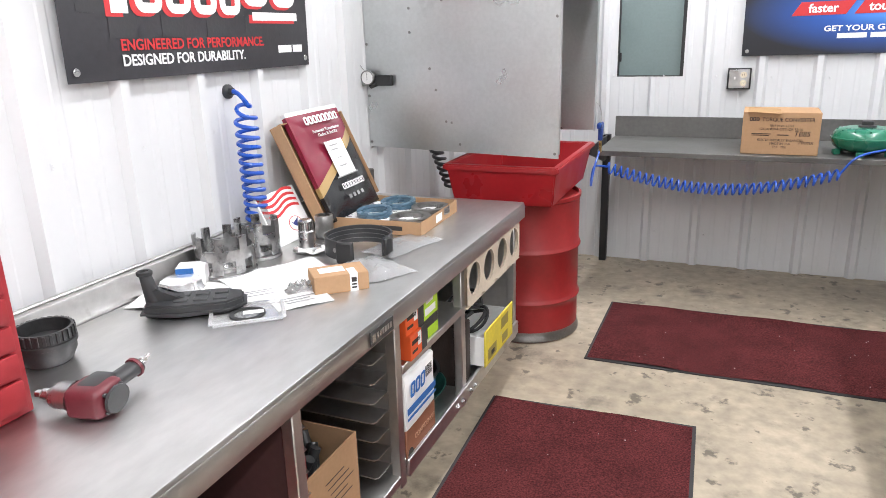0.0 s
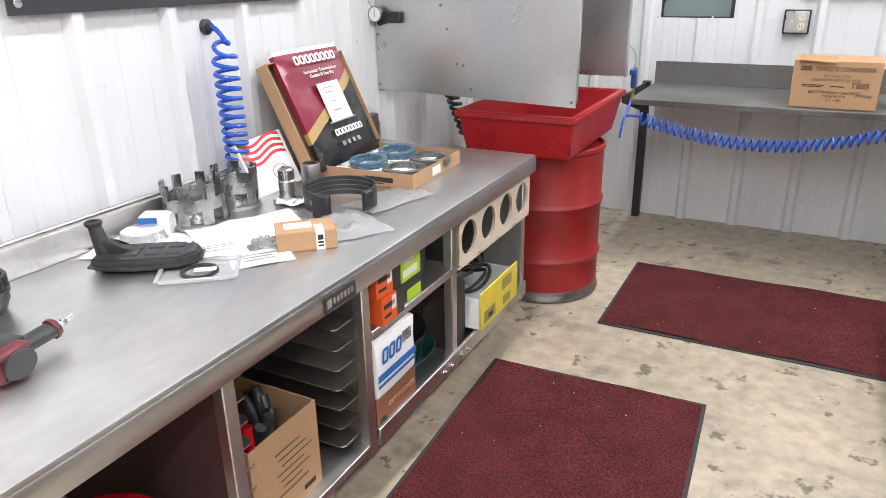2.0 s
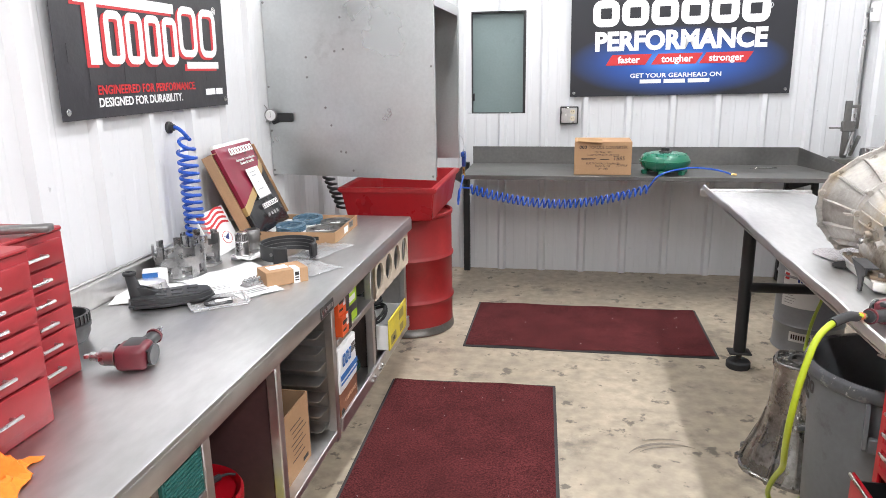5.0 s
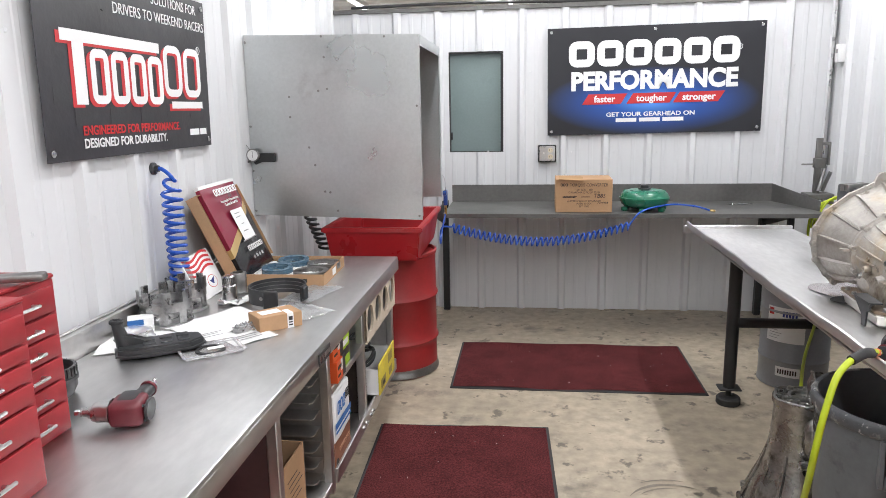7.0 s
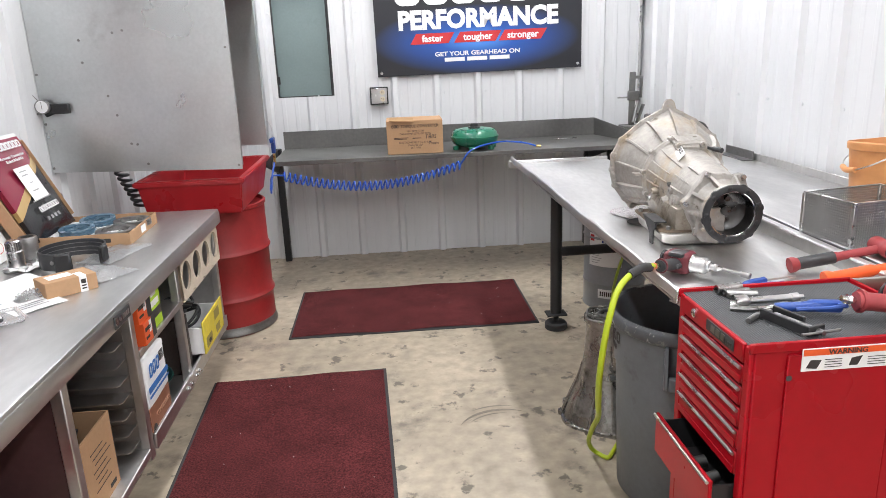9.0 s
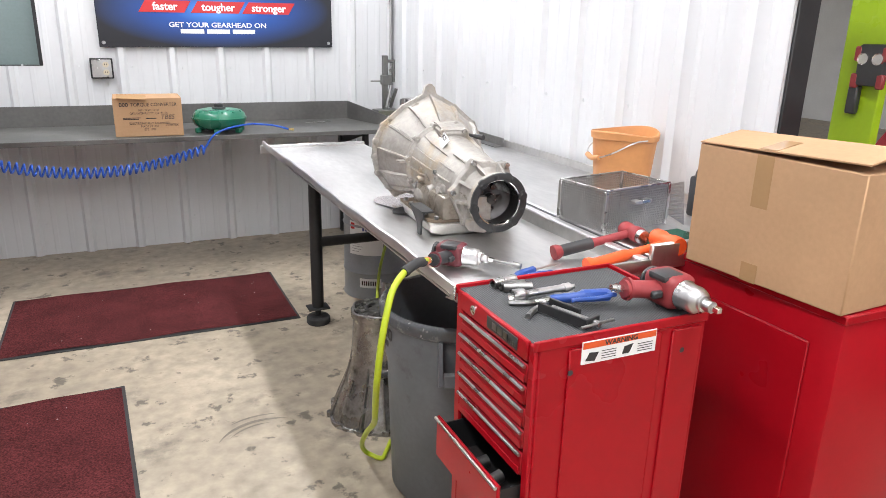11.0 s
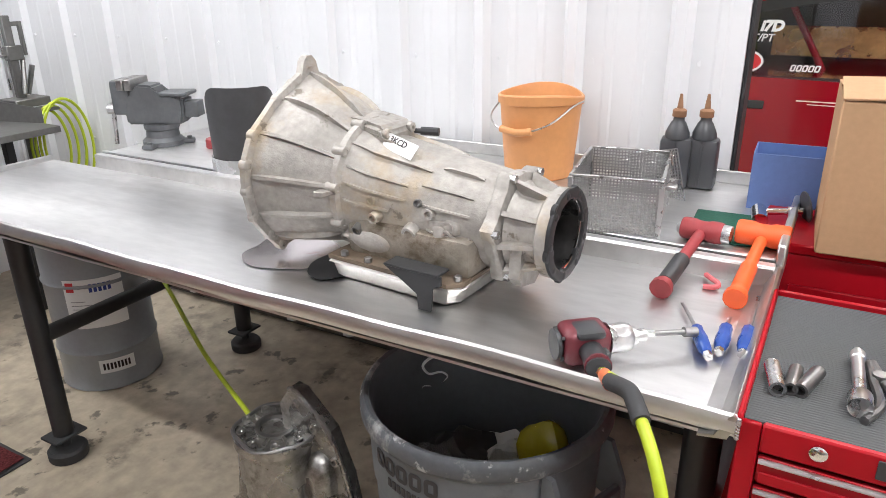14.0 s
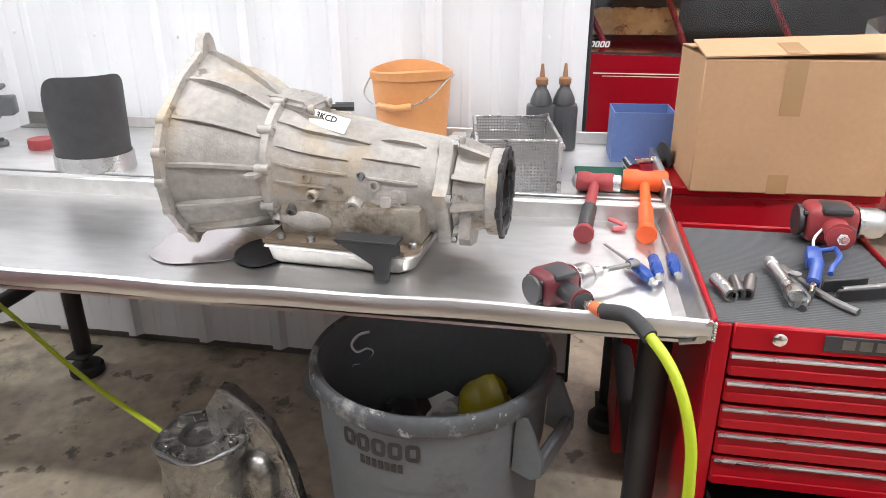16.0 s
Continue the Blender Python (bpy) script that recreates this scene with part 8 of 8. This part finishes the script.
gp = thing("gear_puller", (0.99, 0.86, CT), -75, label="black two-jaw gear puller lying on the cart", category="puller")
b = bmesh.new()
box(b, -0.09, 0.08, -0.03, -0.021, 0.004, 0.034, 0.002)
box(b, 0.07, 0.082, -0.03, 0.03, 0.004, 0.034, 0.002)
box(b, -0.09, 0.02, 0.021, 0.03, 0.004, 0.034, 0.002)
part("jaw", b, BLACK_PAINT, gp)
b = bmesh.new()
rod(b, (-0.06, 0.0, 0.018), (0.10, 0.005, 0.018), 0.009, seg=12)
rod(b, (0.085, -0.06, 0.02), (0.105, 0.06, 0.02), 0.0045, seg=8)
part("screw", b, STEEL_DARK, gp)
gp.matrix_basis = pose(0.985, 0.865, CT, 0, 0, -72) @ Matrix.Diagonal((0.82, 0.82, 0.8, 1))
big = impact_gun((1.36, 0.80, CT), 0, "large red impact wrench with aluminium nose on the cart", TOOL_RED)
big.matrix_basis = pose(1.262, 0.80, CT, 0, 0, -90)

# ---- trash can ----
tcn = thing("trash_can", (1.127, 1.698, 0), label="scuffed grey round plastic trash can under the table", category="trash can")
b = bmesh.new()
turned(b, [(0, 0), (0.238, 0), (0.244, 0.008), (0.262, 0.52), (0.267, 0.522), (0.272, 0.665), (0.281, 0.67), (0.288, 0.68), (0.288, 0.705), (0.279, 0.72), (0.268, 0.716), (0.260, 0.70), (0.250, 0.52), (0.232, 0.02), (0, 0.02)], 64)
part("can", b, GREY_PLASTIC, tcn)
b = bmesh.new()
turned(b, [(0.2725, 0.672), (0.2825, 0.672), (0.2892, 0.681), (0.2892, 0.706), (0.2855, 0.714), (0.2795, 0.7208), (0.272, 0.7195), (0.267, 0.714)], 72)
part("rim", b, mat("scuffed_rim", (0.085, 0.09, 0.097), 0.6, 0, 0.2, 9, 0.15, 60, 0.15, 60, stain=(0.42, 0.42, 0.40), stain_at=0.53, stain_scale=9, stain2=((0.55, 0.55, 0.54), 26, 0.63)), tcn, "rim with chalky pale scuffs")
for rz in (-110, 70):
    h = bmesh.new()
    for y in (-0.10, 0.088):
        plate(h, [(0.262, 0.675), (0.285, 0.675), (0.322, 0.59), (0.322, 0.545), (0.30, 0.53), (0.255, 0.54)], -y - 0.012, -y, pose(0, 0, 0, 90))
    box(h, 0.300, 0.322, -0.088, 0.088, 0.535, 0.585, 0.006)
    part("handle", h, GREY_PLASTIC, tcn, at=pose(0, 0, 0, 0, 0, rz))
for i in range(5):
    a = math.radians(150 + 8.0 * i)
    mark(1, -0.016, 0.016, 0, 0.042, INK, tcn, Matrix.Translation((0.2722 * math.cos(a), 0.2722 * math.sin(a), 0.605)) @ pose(0, 0, 0, 90, 0, math.degrees(a) + 90), 0.3, 0.0)
for i in range(7):
    a = math.radians(157 + 3.2 * i)
    q = bmesh.new()
    box(q, -0.005, 0.005, -0.001, 0.0008, 0, 0.02)
    part("small_print", q, INK, tcn, at=Matrix.Translation((0.2710 * math.cos(a), 0.2710 * math.sin(a), 0.572)) @ pose(0, 0, 0, 0, 0, math.degrees(a) + 90))
b = bmesh.new()
squiggle = [(52, 0.655), (60, 0.66), (66, 0.645), (62, 0.615), (54, 0.61), (50, 0.59), (58, 0.575), (67, 0.585), (66, 0.55), (65, 0.50)]
hose(b, smooth_path([(0.2575 * math.cos(math.radians(a)), 0.2575 * math.sin(math.radians(a)), z) for a, z in squiggle], 5), 0.0045, 6)
part("paint_run", b, VINYL_WHITE, tcn, "run of dried white paint inside")
lin = thing("trash_liner", (1.127, 1.698, 0.40), label="crumpled rubbish and packaging in the trash can", category="rubbish")
for k in range(7):
    b = bmesh.new()
    bmesh.ops.create_icosphere(b, subdivisions=3, radius=0.085)
    for v in b.verts:
        v.co *= 1 + 0.5 * noise.noise(v.co * 22 + Vector((k * 5, 0, 0)))
        v.co.z *= 0.7
    a = k * 0.95
    part("scrap", b, (PAPER, BLACK_PLASTIC, BAG, PAPER, BLACK_PLASTIC, PAPER, BAG)[k], lin, at=pose(0.12 * math.cos(a), 0.12 * math.sin(a), 0.02 + 0.02 * (k % 3)))
yb = thing("plastic_bag", (1.20, 1.57, 0.51), label="yellow translucent plastic bag in the trash can", category="plastic bag", group="loose plastic bags")
b = bmesh.new()
bmesh.ops.create_icosphere(b, subdivisions=3, radius=0.07)
for v in b.verts:
    v.co = Vector((v.co.x * 0.8, v.co.y, v.co.z * 1.5)) * (1 + 0.35 * noise.noise(v.co * 18))
part("bag", b, YELLOW_BAG, yb)

# ---- bell housing on the floor ----
bh = thing("bell_housing", (1.008, 2.252, 0), -20, label="oily dark cast bell housing standing on the concrete", category="bell housing")
b = bmesh.new()
n = 48
rings = []
for z, r, w in ((0.0, 0.215, 0.04), (0.012, 0.215, 0.04), (0.014, 0.204, 0.03), (0.05, 0.192, 0.03), (0.10, 0.172, 0.03), (0.16, 0.146, 0.02), (0.22, 0.126, 0.02), (0.30, 0.114, 0.02), (0.38, 0.107, 0.01), (0.44, 0.104, 0.0), (0.46, 0.106, 0.0), (0.462, 0.112, 0.0), (0.485, 0.112, 0.0)):
    rings.append([b.verts.new((r * (1 + w * math.cos(5 * a)) * math.cos(a), r * (1 + w * math.cos(5 * a)) * math.sin(a), z)) for a in (2 * math.pi * k / n for k in range(n))])
for p, q in zip(rings, rings[1:]):
    for k in range(n):
        b.faces.new([p[k], p[(k + 1) % n], q[(k + 1) % n], q[k]])
b.faces.new(rings[0][::-1]), b.faces.new(rings[-1])
part("casting", b, CAST_DARK, bh)
q = bmesh.new()
turned(q, [(0.048, 0.484), (0.055, 0.486), (0.055, 0.495), (0.044, 0.495), (0.040, 0.47), (0, 0.45)], 28)
part("bearing_bore", q, STEEL_DARK, bh)
for k in range(9):
    a = math.radians(40 * k)
    q = bmesh.new()
    turned(q, [(0, 0.485), (0.013, 0.485), (0.012, 0.496), (0.006, 0.497), (0, 0.49)], 10, Matrix.Translation((0.090 * math.cos(a), 0.090 * math.sin(a), 0)))
    box(q, 0.055, 0.085, -0.004, 0.004, 0.484, 0.492, 0.001, m=pose(0, 0, 0, 0, 0, 40 * k + 20))
    part("boss", q, CAST_DARK, bh)
for k in range(12):
    a = math.radians(30 * k + 10)
    q = bmesh.new()
    hose(q, smooth_path([(0.205 * math.cos(a), 0.205 * math.sin(a), 0.014), (0.178 * math.cos(a), 0.178 * math.sin(a), 0.08), (0.142 * math.cos(a), 0.142 * math.sin(a), 0.165), (0.112 * math.cos(a), 0.112 * math.sin(a), 0.26)], 5), 0.009, 8)
    part("rib", q, CAST_DARK, bh)
    q = bmesh.new()
    turned(q, [(0, 0), (0.018, 0), (0.018, 0.02), (0, 0.022)], 12, Matrix.Translation((0.207 * math.cos(a), 0.207 * math.sin(a), 0)))
    part("bolt_lug", q, CAST_DARK, bh)
UNTURN = pose(0, 0, 0, 0, 0, 20)
q = bmesh.new()
plate(q, [(-0.05, 0.615), (-0.08, 0.61), (-0.17, 0.52), (-0.215, 0.395), (-0.25, 0.2), (-0.26, 0.004), (-0.20, 0.004), (-0.10, 0.30), (-0.02, 0.47), (-0.012, 0.56)], 0.01, 0.05, UNTURN @ pose(0, 0, 0, 90, 0, 90))
part("side_wing", q, CAST_DARK, bh, smooth=False)
q = bmesh.new()
hose(q, smooth_path([(0.008, -0.05, 0.615), (0.008, -0.08, 0.61), (0.008, -0.17, 0.52), (0.008, -0.215, 0.395), (0.008, -0.25, 0.2), (0.008, -0.26, 0.012)], 5), 0.007, 8)
part("wing_edge", q, CAST_DARK, bh, at=UNTURN)
for y, z in ((-0.07, 0.575), (-0.125, 0.52), (-0.185, 0.44), (-0.22, 0.30)):
    q = bmesh.new()
    turned(q, [(0, 0), (0.014, 0), (0.013, 0.012), (0.007, 0.013), (0.006, 0.006), (0, 0.006)], 12, UNTURN @ pose(0.012, y, z, 0, -90, 0))
    part("boss", q, CAST_DARK, bh)
q = bmesh.new()
turned(q, [(0.062, 0), (0.060, 0.02), (0.05, 0.04), (0.03, 0.05), (0, 0.052)], 24, UNTURN @ pose(0.02, -0.135, 0.36, 0, -90, 0) @ Matrix.Diagonal((1.5, 0.8, 1, 1)))
part("side_bulge", q, CAST_DARK, bh)
q = bmesh.new()
hose(q, [(0.106 * (1 + 0.06 * math.cos(5 * a)) * math.cos(a), 0.106 * (1 + 0.06 * math.cos(5 * a)) * math.sin(a), 0.488) for a in np.linspace(0, 2 * math.pi, 50)], 0.0055, 8)
part("machined_rim", q, STEEL_DARK, bh)
q = bmesh.new()
turned(q, [(0, 0), (0.02, 0), (0.018, 0.035), (0.013, 0.037), (0.011, 0.02), (0, 0.02)], 16, UNTURN @ pose(-0.02, -0.175, 0.27, 0, -90, 0))
part("port", q, STEEL, bh, "machined round port")

# ---- grey oil keg ----
kg = thing("oil_keg", (1.50, 3.69, 0), label="scuffed grey steel oil keg with paper label", category="keg")
b = bmesh.new()
R = 0.195
turned(b, [(0, 0), (R, 0), (R + 0.005, 0.006), (R + 0.003, 0.02), (R, 0.026), (R, 0.16), (R + 0.006, 0.17), (R, 0.18), (R, 0.46), (R + 0.006, 0.47), (R, 0.48), (R, 0.62), (R + 0.005, 0.63), (R + 0.004, 0.645), (R - 0.01, 0.645), (R - 0.012, 0.63), (0, 0.63)], 48)
part("shell", b, mat("keg_grey", (0.27, 0.285, 0.30), 0.4, 0.2, 0.1, 4, 0.05, 50, 0.03, stain=(0.16, 0.16, 0.16), stain_at=0.65, stain_scale=6), kg)


def wrap(r, a0, a1, z0, z1, steps=14):
    q = bmesh.new()
    prev = None
    for k in range(steps + 1):
        a = math.radians(a0 + (a1 - a0) * k / steps)
        cur = [q.verts.new((r * math.cos(a), r * math.sin(a), z)) for z in (z0, z1)]
        if prev:
            q.faces.new([prev[0], cur[0], cur[1], prev[1]])
        prev = cur
    return q


part("label", wrap(R + 0.0012, 200, 265, 0.29, 0.50), PAPER, kg, "white printed label")
part("label", wrap(R + 0.0012, 222, 262, 0.08, 0.14), PAPER, kg, "white handwritten label")
q = wrap(R + 0.002, 203, 212, 0.45, 0.49, 4)
part("mark", q, VINYL_RED, kg)
for i in range(5):
    part("mark", wrap(R + 0.002, 228 + 5 * i, 231.5 + 5 * i, 0.445, 0.48, 2), mat("navy", (0.02, 0.04, 0.22), 0.6) if i == 0 else bpy.data.materials["navy"], kg)
for i in range(7):
    part("print_line", wrap(R + 0.002, 206, 222 + 3 * (i % 3), 0.31 + 0.016 * i, 0.313 + 0.016 * i, 4), PAPER_GREY, kg)
for i in range(8):
    part("mark", wrap(R + 0.002, 226 + 4 * i, 228.5 + 4 * i, 0.095, 0.125, 2), INK, kg)

# ---- second cart and carton ----
c2 = thing("tool_cart", (1.60, 0.62, 0), 0, label="red tool cart standing under the cardboard carton", category="tool cart")
part("body", bx(0, 0.62, 0, 0.60, 0.11, 0.975, 0.006, 2), RED_PAINT, c2)
part("top_rim", bx(-0.006, 0.626, -0.006, 0.606, 0.975, 1.0, 0.004), RED_PAINT, c2)
part("side_pressing", bx(-0.006, -0.0005, 0.08, 0.52, 0.16, 0.90, 0.004), RED_PAINT, c2)
for x in (0.07, 0.55):
    for y in (0.07, 0.53):
        q = bmesh.new()
        turned(q, [(0, -0.016), (0.05, -0.016), (0.052, 0), (0.05, 0.016), (0, 0.016)], 20, pose(x, y, 0.052, 90))
        box(q, x - 0.025, x + 0.025, y - 0.02, y + 0.02, 0.095, 0.11)
        part("caster", q, RUBBER, c2)
ct = thing("cardboard_carton", (1.548, 1.098, 1.002), -87, label="large plain brown cardboard carton with tape", category="carton")
CL, CW, CH = 0.48, 0.30, 0.335
b = bmesh.new()
box(b, 0, CL, 0, CW, 0, CH, 0.003)
part("box", b, CARD, ct)
q = bmesh.new()
box(q, 0.0, CL, 0, 0.16, 0, 0.004, m=Matrix.Translation((0, 0, CH + 0.002)) @ pose(0, 0, 0, 9, -2, 0))
part("flap", q, CARD, ct)
q = bmesh.new()
box(q, 0.0, CL, -0.15, 0, 0, 0.004, m=Matrix.Translation((0, CW, CH + 0.002)) @ pose(0, 0, 0, -3, -2, 0))
part("flap", q, CARD, ct)
TAPE = mat("clear_tape", (0.36, 0.22, 0.11), 0.12, 0, 0.05, 8, 0.03, 60, 0.1, 30)
part("tape", bx(0.19, 0.24, -0.0012, -0.0004, 0.20, CH, 0), TAPE, ct, "glossy clear tape")
part("tape", bx(0.19, 0.24, -0.0012, -0.0004, 0.0, 0.05, 0), TAPE, ct)
part("tape", bx(0.19, 0.24, 0.004, 0.10, 0.0045, 0.0055, 0), TAPE, ct, at=Matrix.Translation((0, 0, CH + 0.002)) @ pose(0, 0, 0, 9, -2, 0))

# ---- beyond the opening: lift post, red car ----
lp = thing("lift_post", (3.0, 1.58, 0), label="lime green vehicle lift post beyond the partition", category="lift post")
b = bmesh.new()
box(b, 0, 0.05, 0.02, 0.22, 0, 3.2, 0.006, 2)
part("column", b, LIME_PAINT, lp, smooth=False)
part("base_plate", bx(-0.1, 0.4, -0.1, 0.3, 0, 0.02, 0.002), LIME_PAINT, lp)
wl2 = thing("work_light", (2.975, 1.645, 1.515), label="red and black twin lamp work light on the post", category="work light")
part("body", bx(-0.02, 0.024, -0.07, 0.05, -0.08, 0.09, 0.012, 2), BLACK_PLASTIC, wl2)
for y in (-0.045, 0.02):
    q = bmesh.new()
    turned(q, [(0, 0.004), (0.02, 0.003), (0.024, 0.008), (0.026, 0.0)], 18, pose(-0.021, y, 0.03, 0, -90, 0))
    part("lamp", q, CHROME, wl2, "round reflector")
for y, z in ((-0.075, 0.05), (0.045, 0.05), (-0.07, -0.06), (0.045, -0.06)):
    part("bumper", bx(-0.022, 0.0, y - 0.012, y + 0.022, z - 0.03, z + 0.03, 0.006), TOOL_RED, wl2)
part("bracket", bx(-0.01, 0.024, 0.03, 0.075, -0.2, -0.08, 0.006), BLACK_PLASTIC, wl2)

car = thing("race_car", (3.7, 0, 0), label="glossy red race car with dark lettered side windows", category="car")
side = [(2.45, 0.30), (2.50, 0.75), (2.30, 0.98), (1.95, 1.06), (1.60, 1.10), (-1.2, 1.05), (-2.3, 0.92), (-2.6, 0.70), (-2.6, 0.28)]
b = bmesh.new()
plate(b, side, -0.0, 1.75, pose(0, 0, 0, 90, 0, 90) @ pose(0, 0, 0))
bmesh.ops.bevel(b, geom=b.edges[:], offset=0.03, segments=3, affect='EDGES')
part("body", b, CAR_RED, car)
b = bmesh.new()
roof = [(1.71, 1.05), (1.70, 1.29), (1.59, 1.43), (0.9, 1.56), (0.2, 1.56), (-0.15, 1.50), (-0.75, 1.06), (-0.85, 1.06), (-0.2, 1.56), (0.2, 1.62), (0.92, 1.61), (1.48, 1.515), (1.735, 1.452), (1.832, 1.38), (2.0, 1.22), (2.10, 1.05)]
plate(b, roof, 0.06, 1.69, pose(0, 0, 0, 90, 0, 90))
part("roof", b, CAR_RED, car, smooth=False)
b = bmesh.new()
wi = [(1.66, 1.10), (1.65, 1.27), (1.54, 1.395), (0.9, 1.50), (0.22, 1.50), (-0.10, 1.44), (-0.55, 1.09)]
ou = [(1.715, 1.05), (1.705, 1.295), (1.592, 1.433), (0.9, 1.563), (0.2, 1.563), (-0.16, 1.505), (-0.76, 1.055)]
for x in (0.055, 0.075):
    a = [b.verts.new((x, y, z)) for y, z in ou]
    c = [b.verts.new((x, y, z)) for y, z in wi]
    for k in range(7):
        b.faces.new([a[k], a[(k + 1) % 7], c[(k + 1) % 7], c[k]])
part("window_frame", b, BLACK_PAINT, car, "black window surround", smooth=False)
q = bmesh.new()
plate(q, wi, 0.068, 0.071, pose(0, 0, 0, 90, 0, 90))
gl = part("side_window", q, GLASS, car, "dark glossy side window", smooth=False)
gl.visible_shadow = False
b = bmesh.new()
box(b, 0.30, 1.45, -0.6, 1.9, 1.0, 1.05)
box(b, 1.60, 1.62, -0.6, 1.7, 1.05, 1.5)
part("cockpit_tub", b, BLACK_PAINT, car, smooth=False)
b = bmesh.new()
for y0, y1 in ((1.45, 1.20), (0.95, 0.75), (0.4, 0.15)):
    rod(b, (0.45, y0, 1.48), (0.45, y1, 1.05), 0.018, seg=10)
rod(b, (0.45, -0.3, 1.46), (0.45, 1.5, 1.46), 0.018, seg=10)
part("roll_cage", b, CAR_RED, car, "red roll cage tube")
part("gold_panel", bx(0.62, 0.64, 0.80, 1.50, 1.14, 1.30, 0.004), mat("gold_foil", (0.62, 0.40, 0.17), 0.3, 0.9, 0.3, 9, 0.2, 60, 0.4, 12), car, "crinkled gold heat foil")
part("door_handle", bx(-0.008, 0.002, 1.44, 1.58, 0.945, 0.985, 0.004), BLACK_PLASTIC, car)
SD = pose(0.053, 0, 0, 90, 0, -90)
words("NT/PT", 0.05, VINYL_WHITE, car, SD @ pose(-1.585, 1.262, 0), shear=0.2, bold=0.001)
words("i7D", 0.068, VINYL_WHITE, car, SD @ pose(-1.51, 1.312, 0), shear=0.2, bold=0.004)
q = bmesh.new()
plate(q, ring_pts(0.075, 24, cx=-1.55, cy=0.0), 0, 0.001)
for v in q.verts:
    v.co.y *= 0.7
rs = part("round_sticker", q, VINYL_WHITE, car, "round red sticker", at=SD @ pose(0, 1.165, 0))
mark(5, -1.355, -1.225, 1.125, 1.157, VINYL_WHITE, car, SD, 0.3, lean=0.25)
q = bmesh.new()
box(q, -0.002, -0.0005, 0.2, 1.3, 0.992, 0.998), box(q, -0.002, -0.0005, 0.3, 1.25, 0.978, 0.982)
part("pin_stripe", q, mat("pale_stripe", (0.75, 0.6, 0.55), 0.3, 0, 0.05), car, smooth=False)
for y in (-1.75, 1.95):
    wh = part("wheel", turned(bmesh.new(), [(0, 0), (0.16, 0.0), (0.18, 0.01), (0.19, 0.02), (0.0, 0.06)], 28, pose(-0.002, y, 0.33, 0, -90, 0)), CHROME, car)
    part("tyre", turned(bmesh.new(), [(0.19, -0.02), (0.27, 0.004), (0.325, -0.02), (0.33, -0.06), (0.33, -0.25), (0.19, -0.25)], 36, pose(-0.002, y, 0.33, 0, -90, 0)), RUBBER, wh)
q = bmesh.new()
plate(q, ring_pts(0.064, 24, cx=-1.55, cy=0.0), 0.0012, 0.0018)
for v in q.verts:
    v.co.y *= 0.66
part("sticker_centre", q, VINYL_RED, rs)
q = bmesh.new()
plate(q, [(-1.555 + (0.03 if k % 2 == 0 else 0.012) * math.sin(k * math.pi / 5), (0.03 if k % 2 == 0 else 0.012) * math.cos(k * math.pi / 5)) for k in range(10)], 0, 0.001)
part("star_sticker", q, VINYL_WHITE, car, "white star sticker", at=SD @ pose(0, 1.335, 0))
# roller door on the shop's far side and a cabinet
rd = thing("roller_door", (10.5, -3.0, 0), label="pale slatted roller door across the shop", category="roller door")
for k in range(22):
    part("slat", bx(0, 0.03, 0, 6.5, 0.14 * k, 0.14 * k + 0.132, 0.006), CEILING, rd)
cbn = thing("storage_cabinet", (8.2, -0.6, 0), label="dark metal storage cabinet across the shop", category="cabinet")
part("body", bx(0, 0.6, 0, 1.2, 0, 1.95, 0.006), DARK_STEEL, cbn)
part("door", bx(-0.02, -0.001, 0.01, 0.595, 0.05, 1.92, 0.004), DARK_STEEL, cbn)
part("door", bx(-0.02, -0.001, 0.605, 1.19, 0.05, 1.92, 0.004), DARK_STEEL, cbn)

# ---- stains on the floor and lint on the mats ----
STAIN = mat("floor_stain", (0.20, 0.17, 0.132), 0.5, 0, 0.35, 7, 0.2, 40, 0.05)
random.seed(4)
# curved tyre scuff
b = bmesh.new()
for r0, a0, a1, w in ((0.22, 60, 150, 0.010), (0.26, 75, 120, 0.006), (0.19, 80, 140, 0.005)):
    prev = None
    for k in range(15):
        a = math.radians(a0 + (a1 - a0) * k / 14)
        ww = w * math.sin(math.pi * (k + 0.5) / 15)
        cur = [b.verts.new(((r0 + s * ww) * math.cos(a), (r0 + s * ww) * math.sin(a), 0.0024)) for s in (-1, 1)]
        if prev:
            b.faces.new([prev[0], prev[1], cur[1], cur[0]])
        prev = cur
part("scuff", b, STAIN, floor, at=pose(0.52, 2.14, 0.0, 0, 0, 0))
LINT = mat("lint", (0.55, 0.5, 0.48), 0.9)
for cx, cy, sx, sy in ((0.175, 3.825, 0.72, 0.38), (-0.43, 2.12, 0.40, 0.70)):
    b = bmesh.new()
    for k in range(16):
        x, y, s = random.uniform(-sx, sx), random.uniform(-sy, sy), random.uniform(0.0006, 0.0016)
        box(b, x - s * 1.6, x + s * 1.6, y - s, y + s, 0.0105, 0.0125)
    solo("lint", b, LINT, pose(cx, cy, 0), "tiny pale lint specks on the red mat", "lint", kind="stuff")
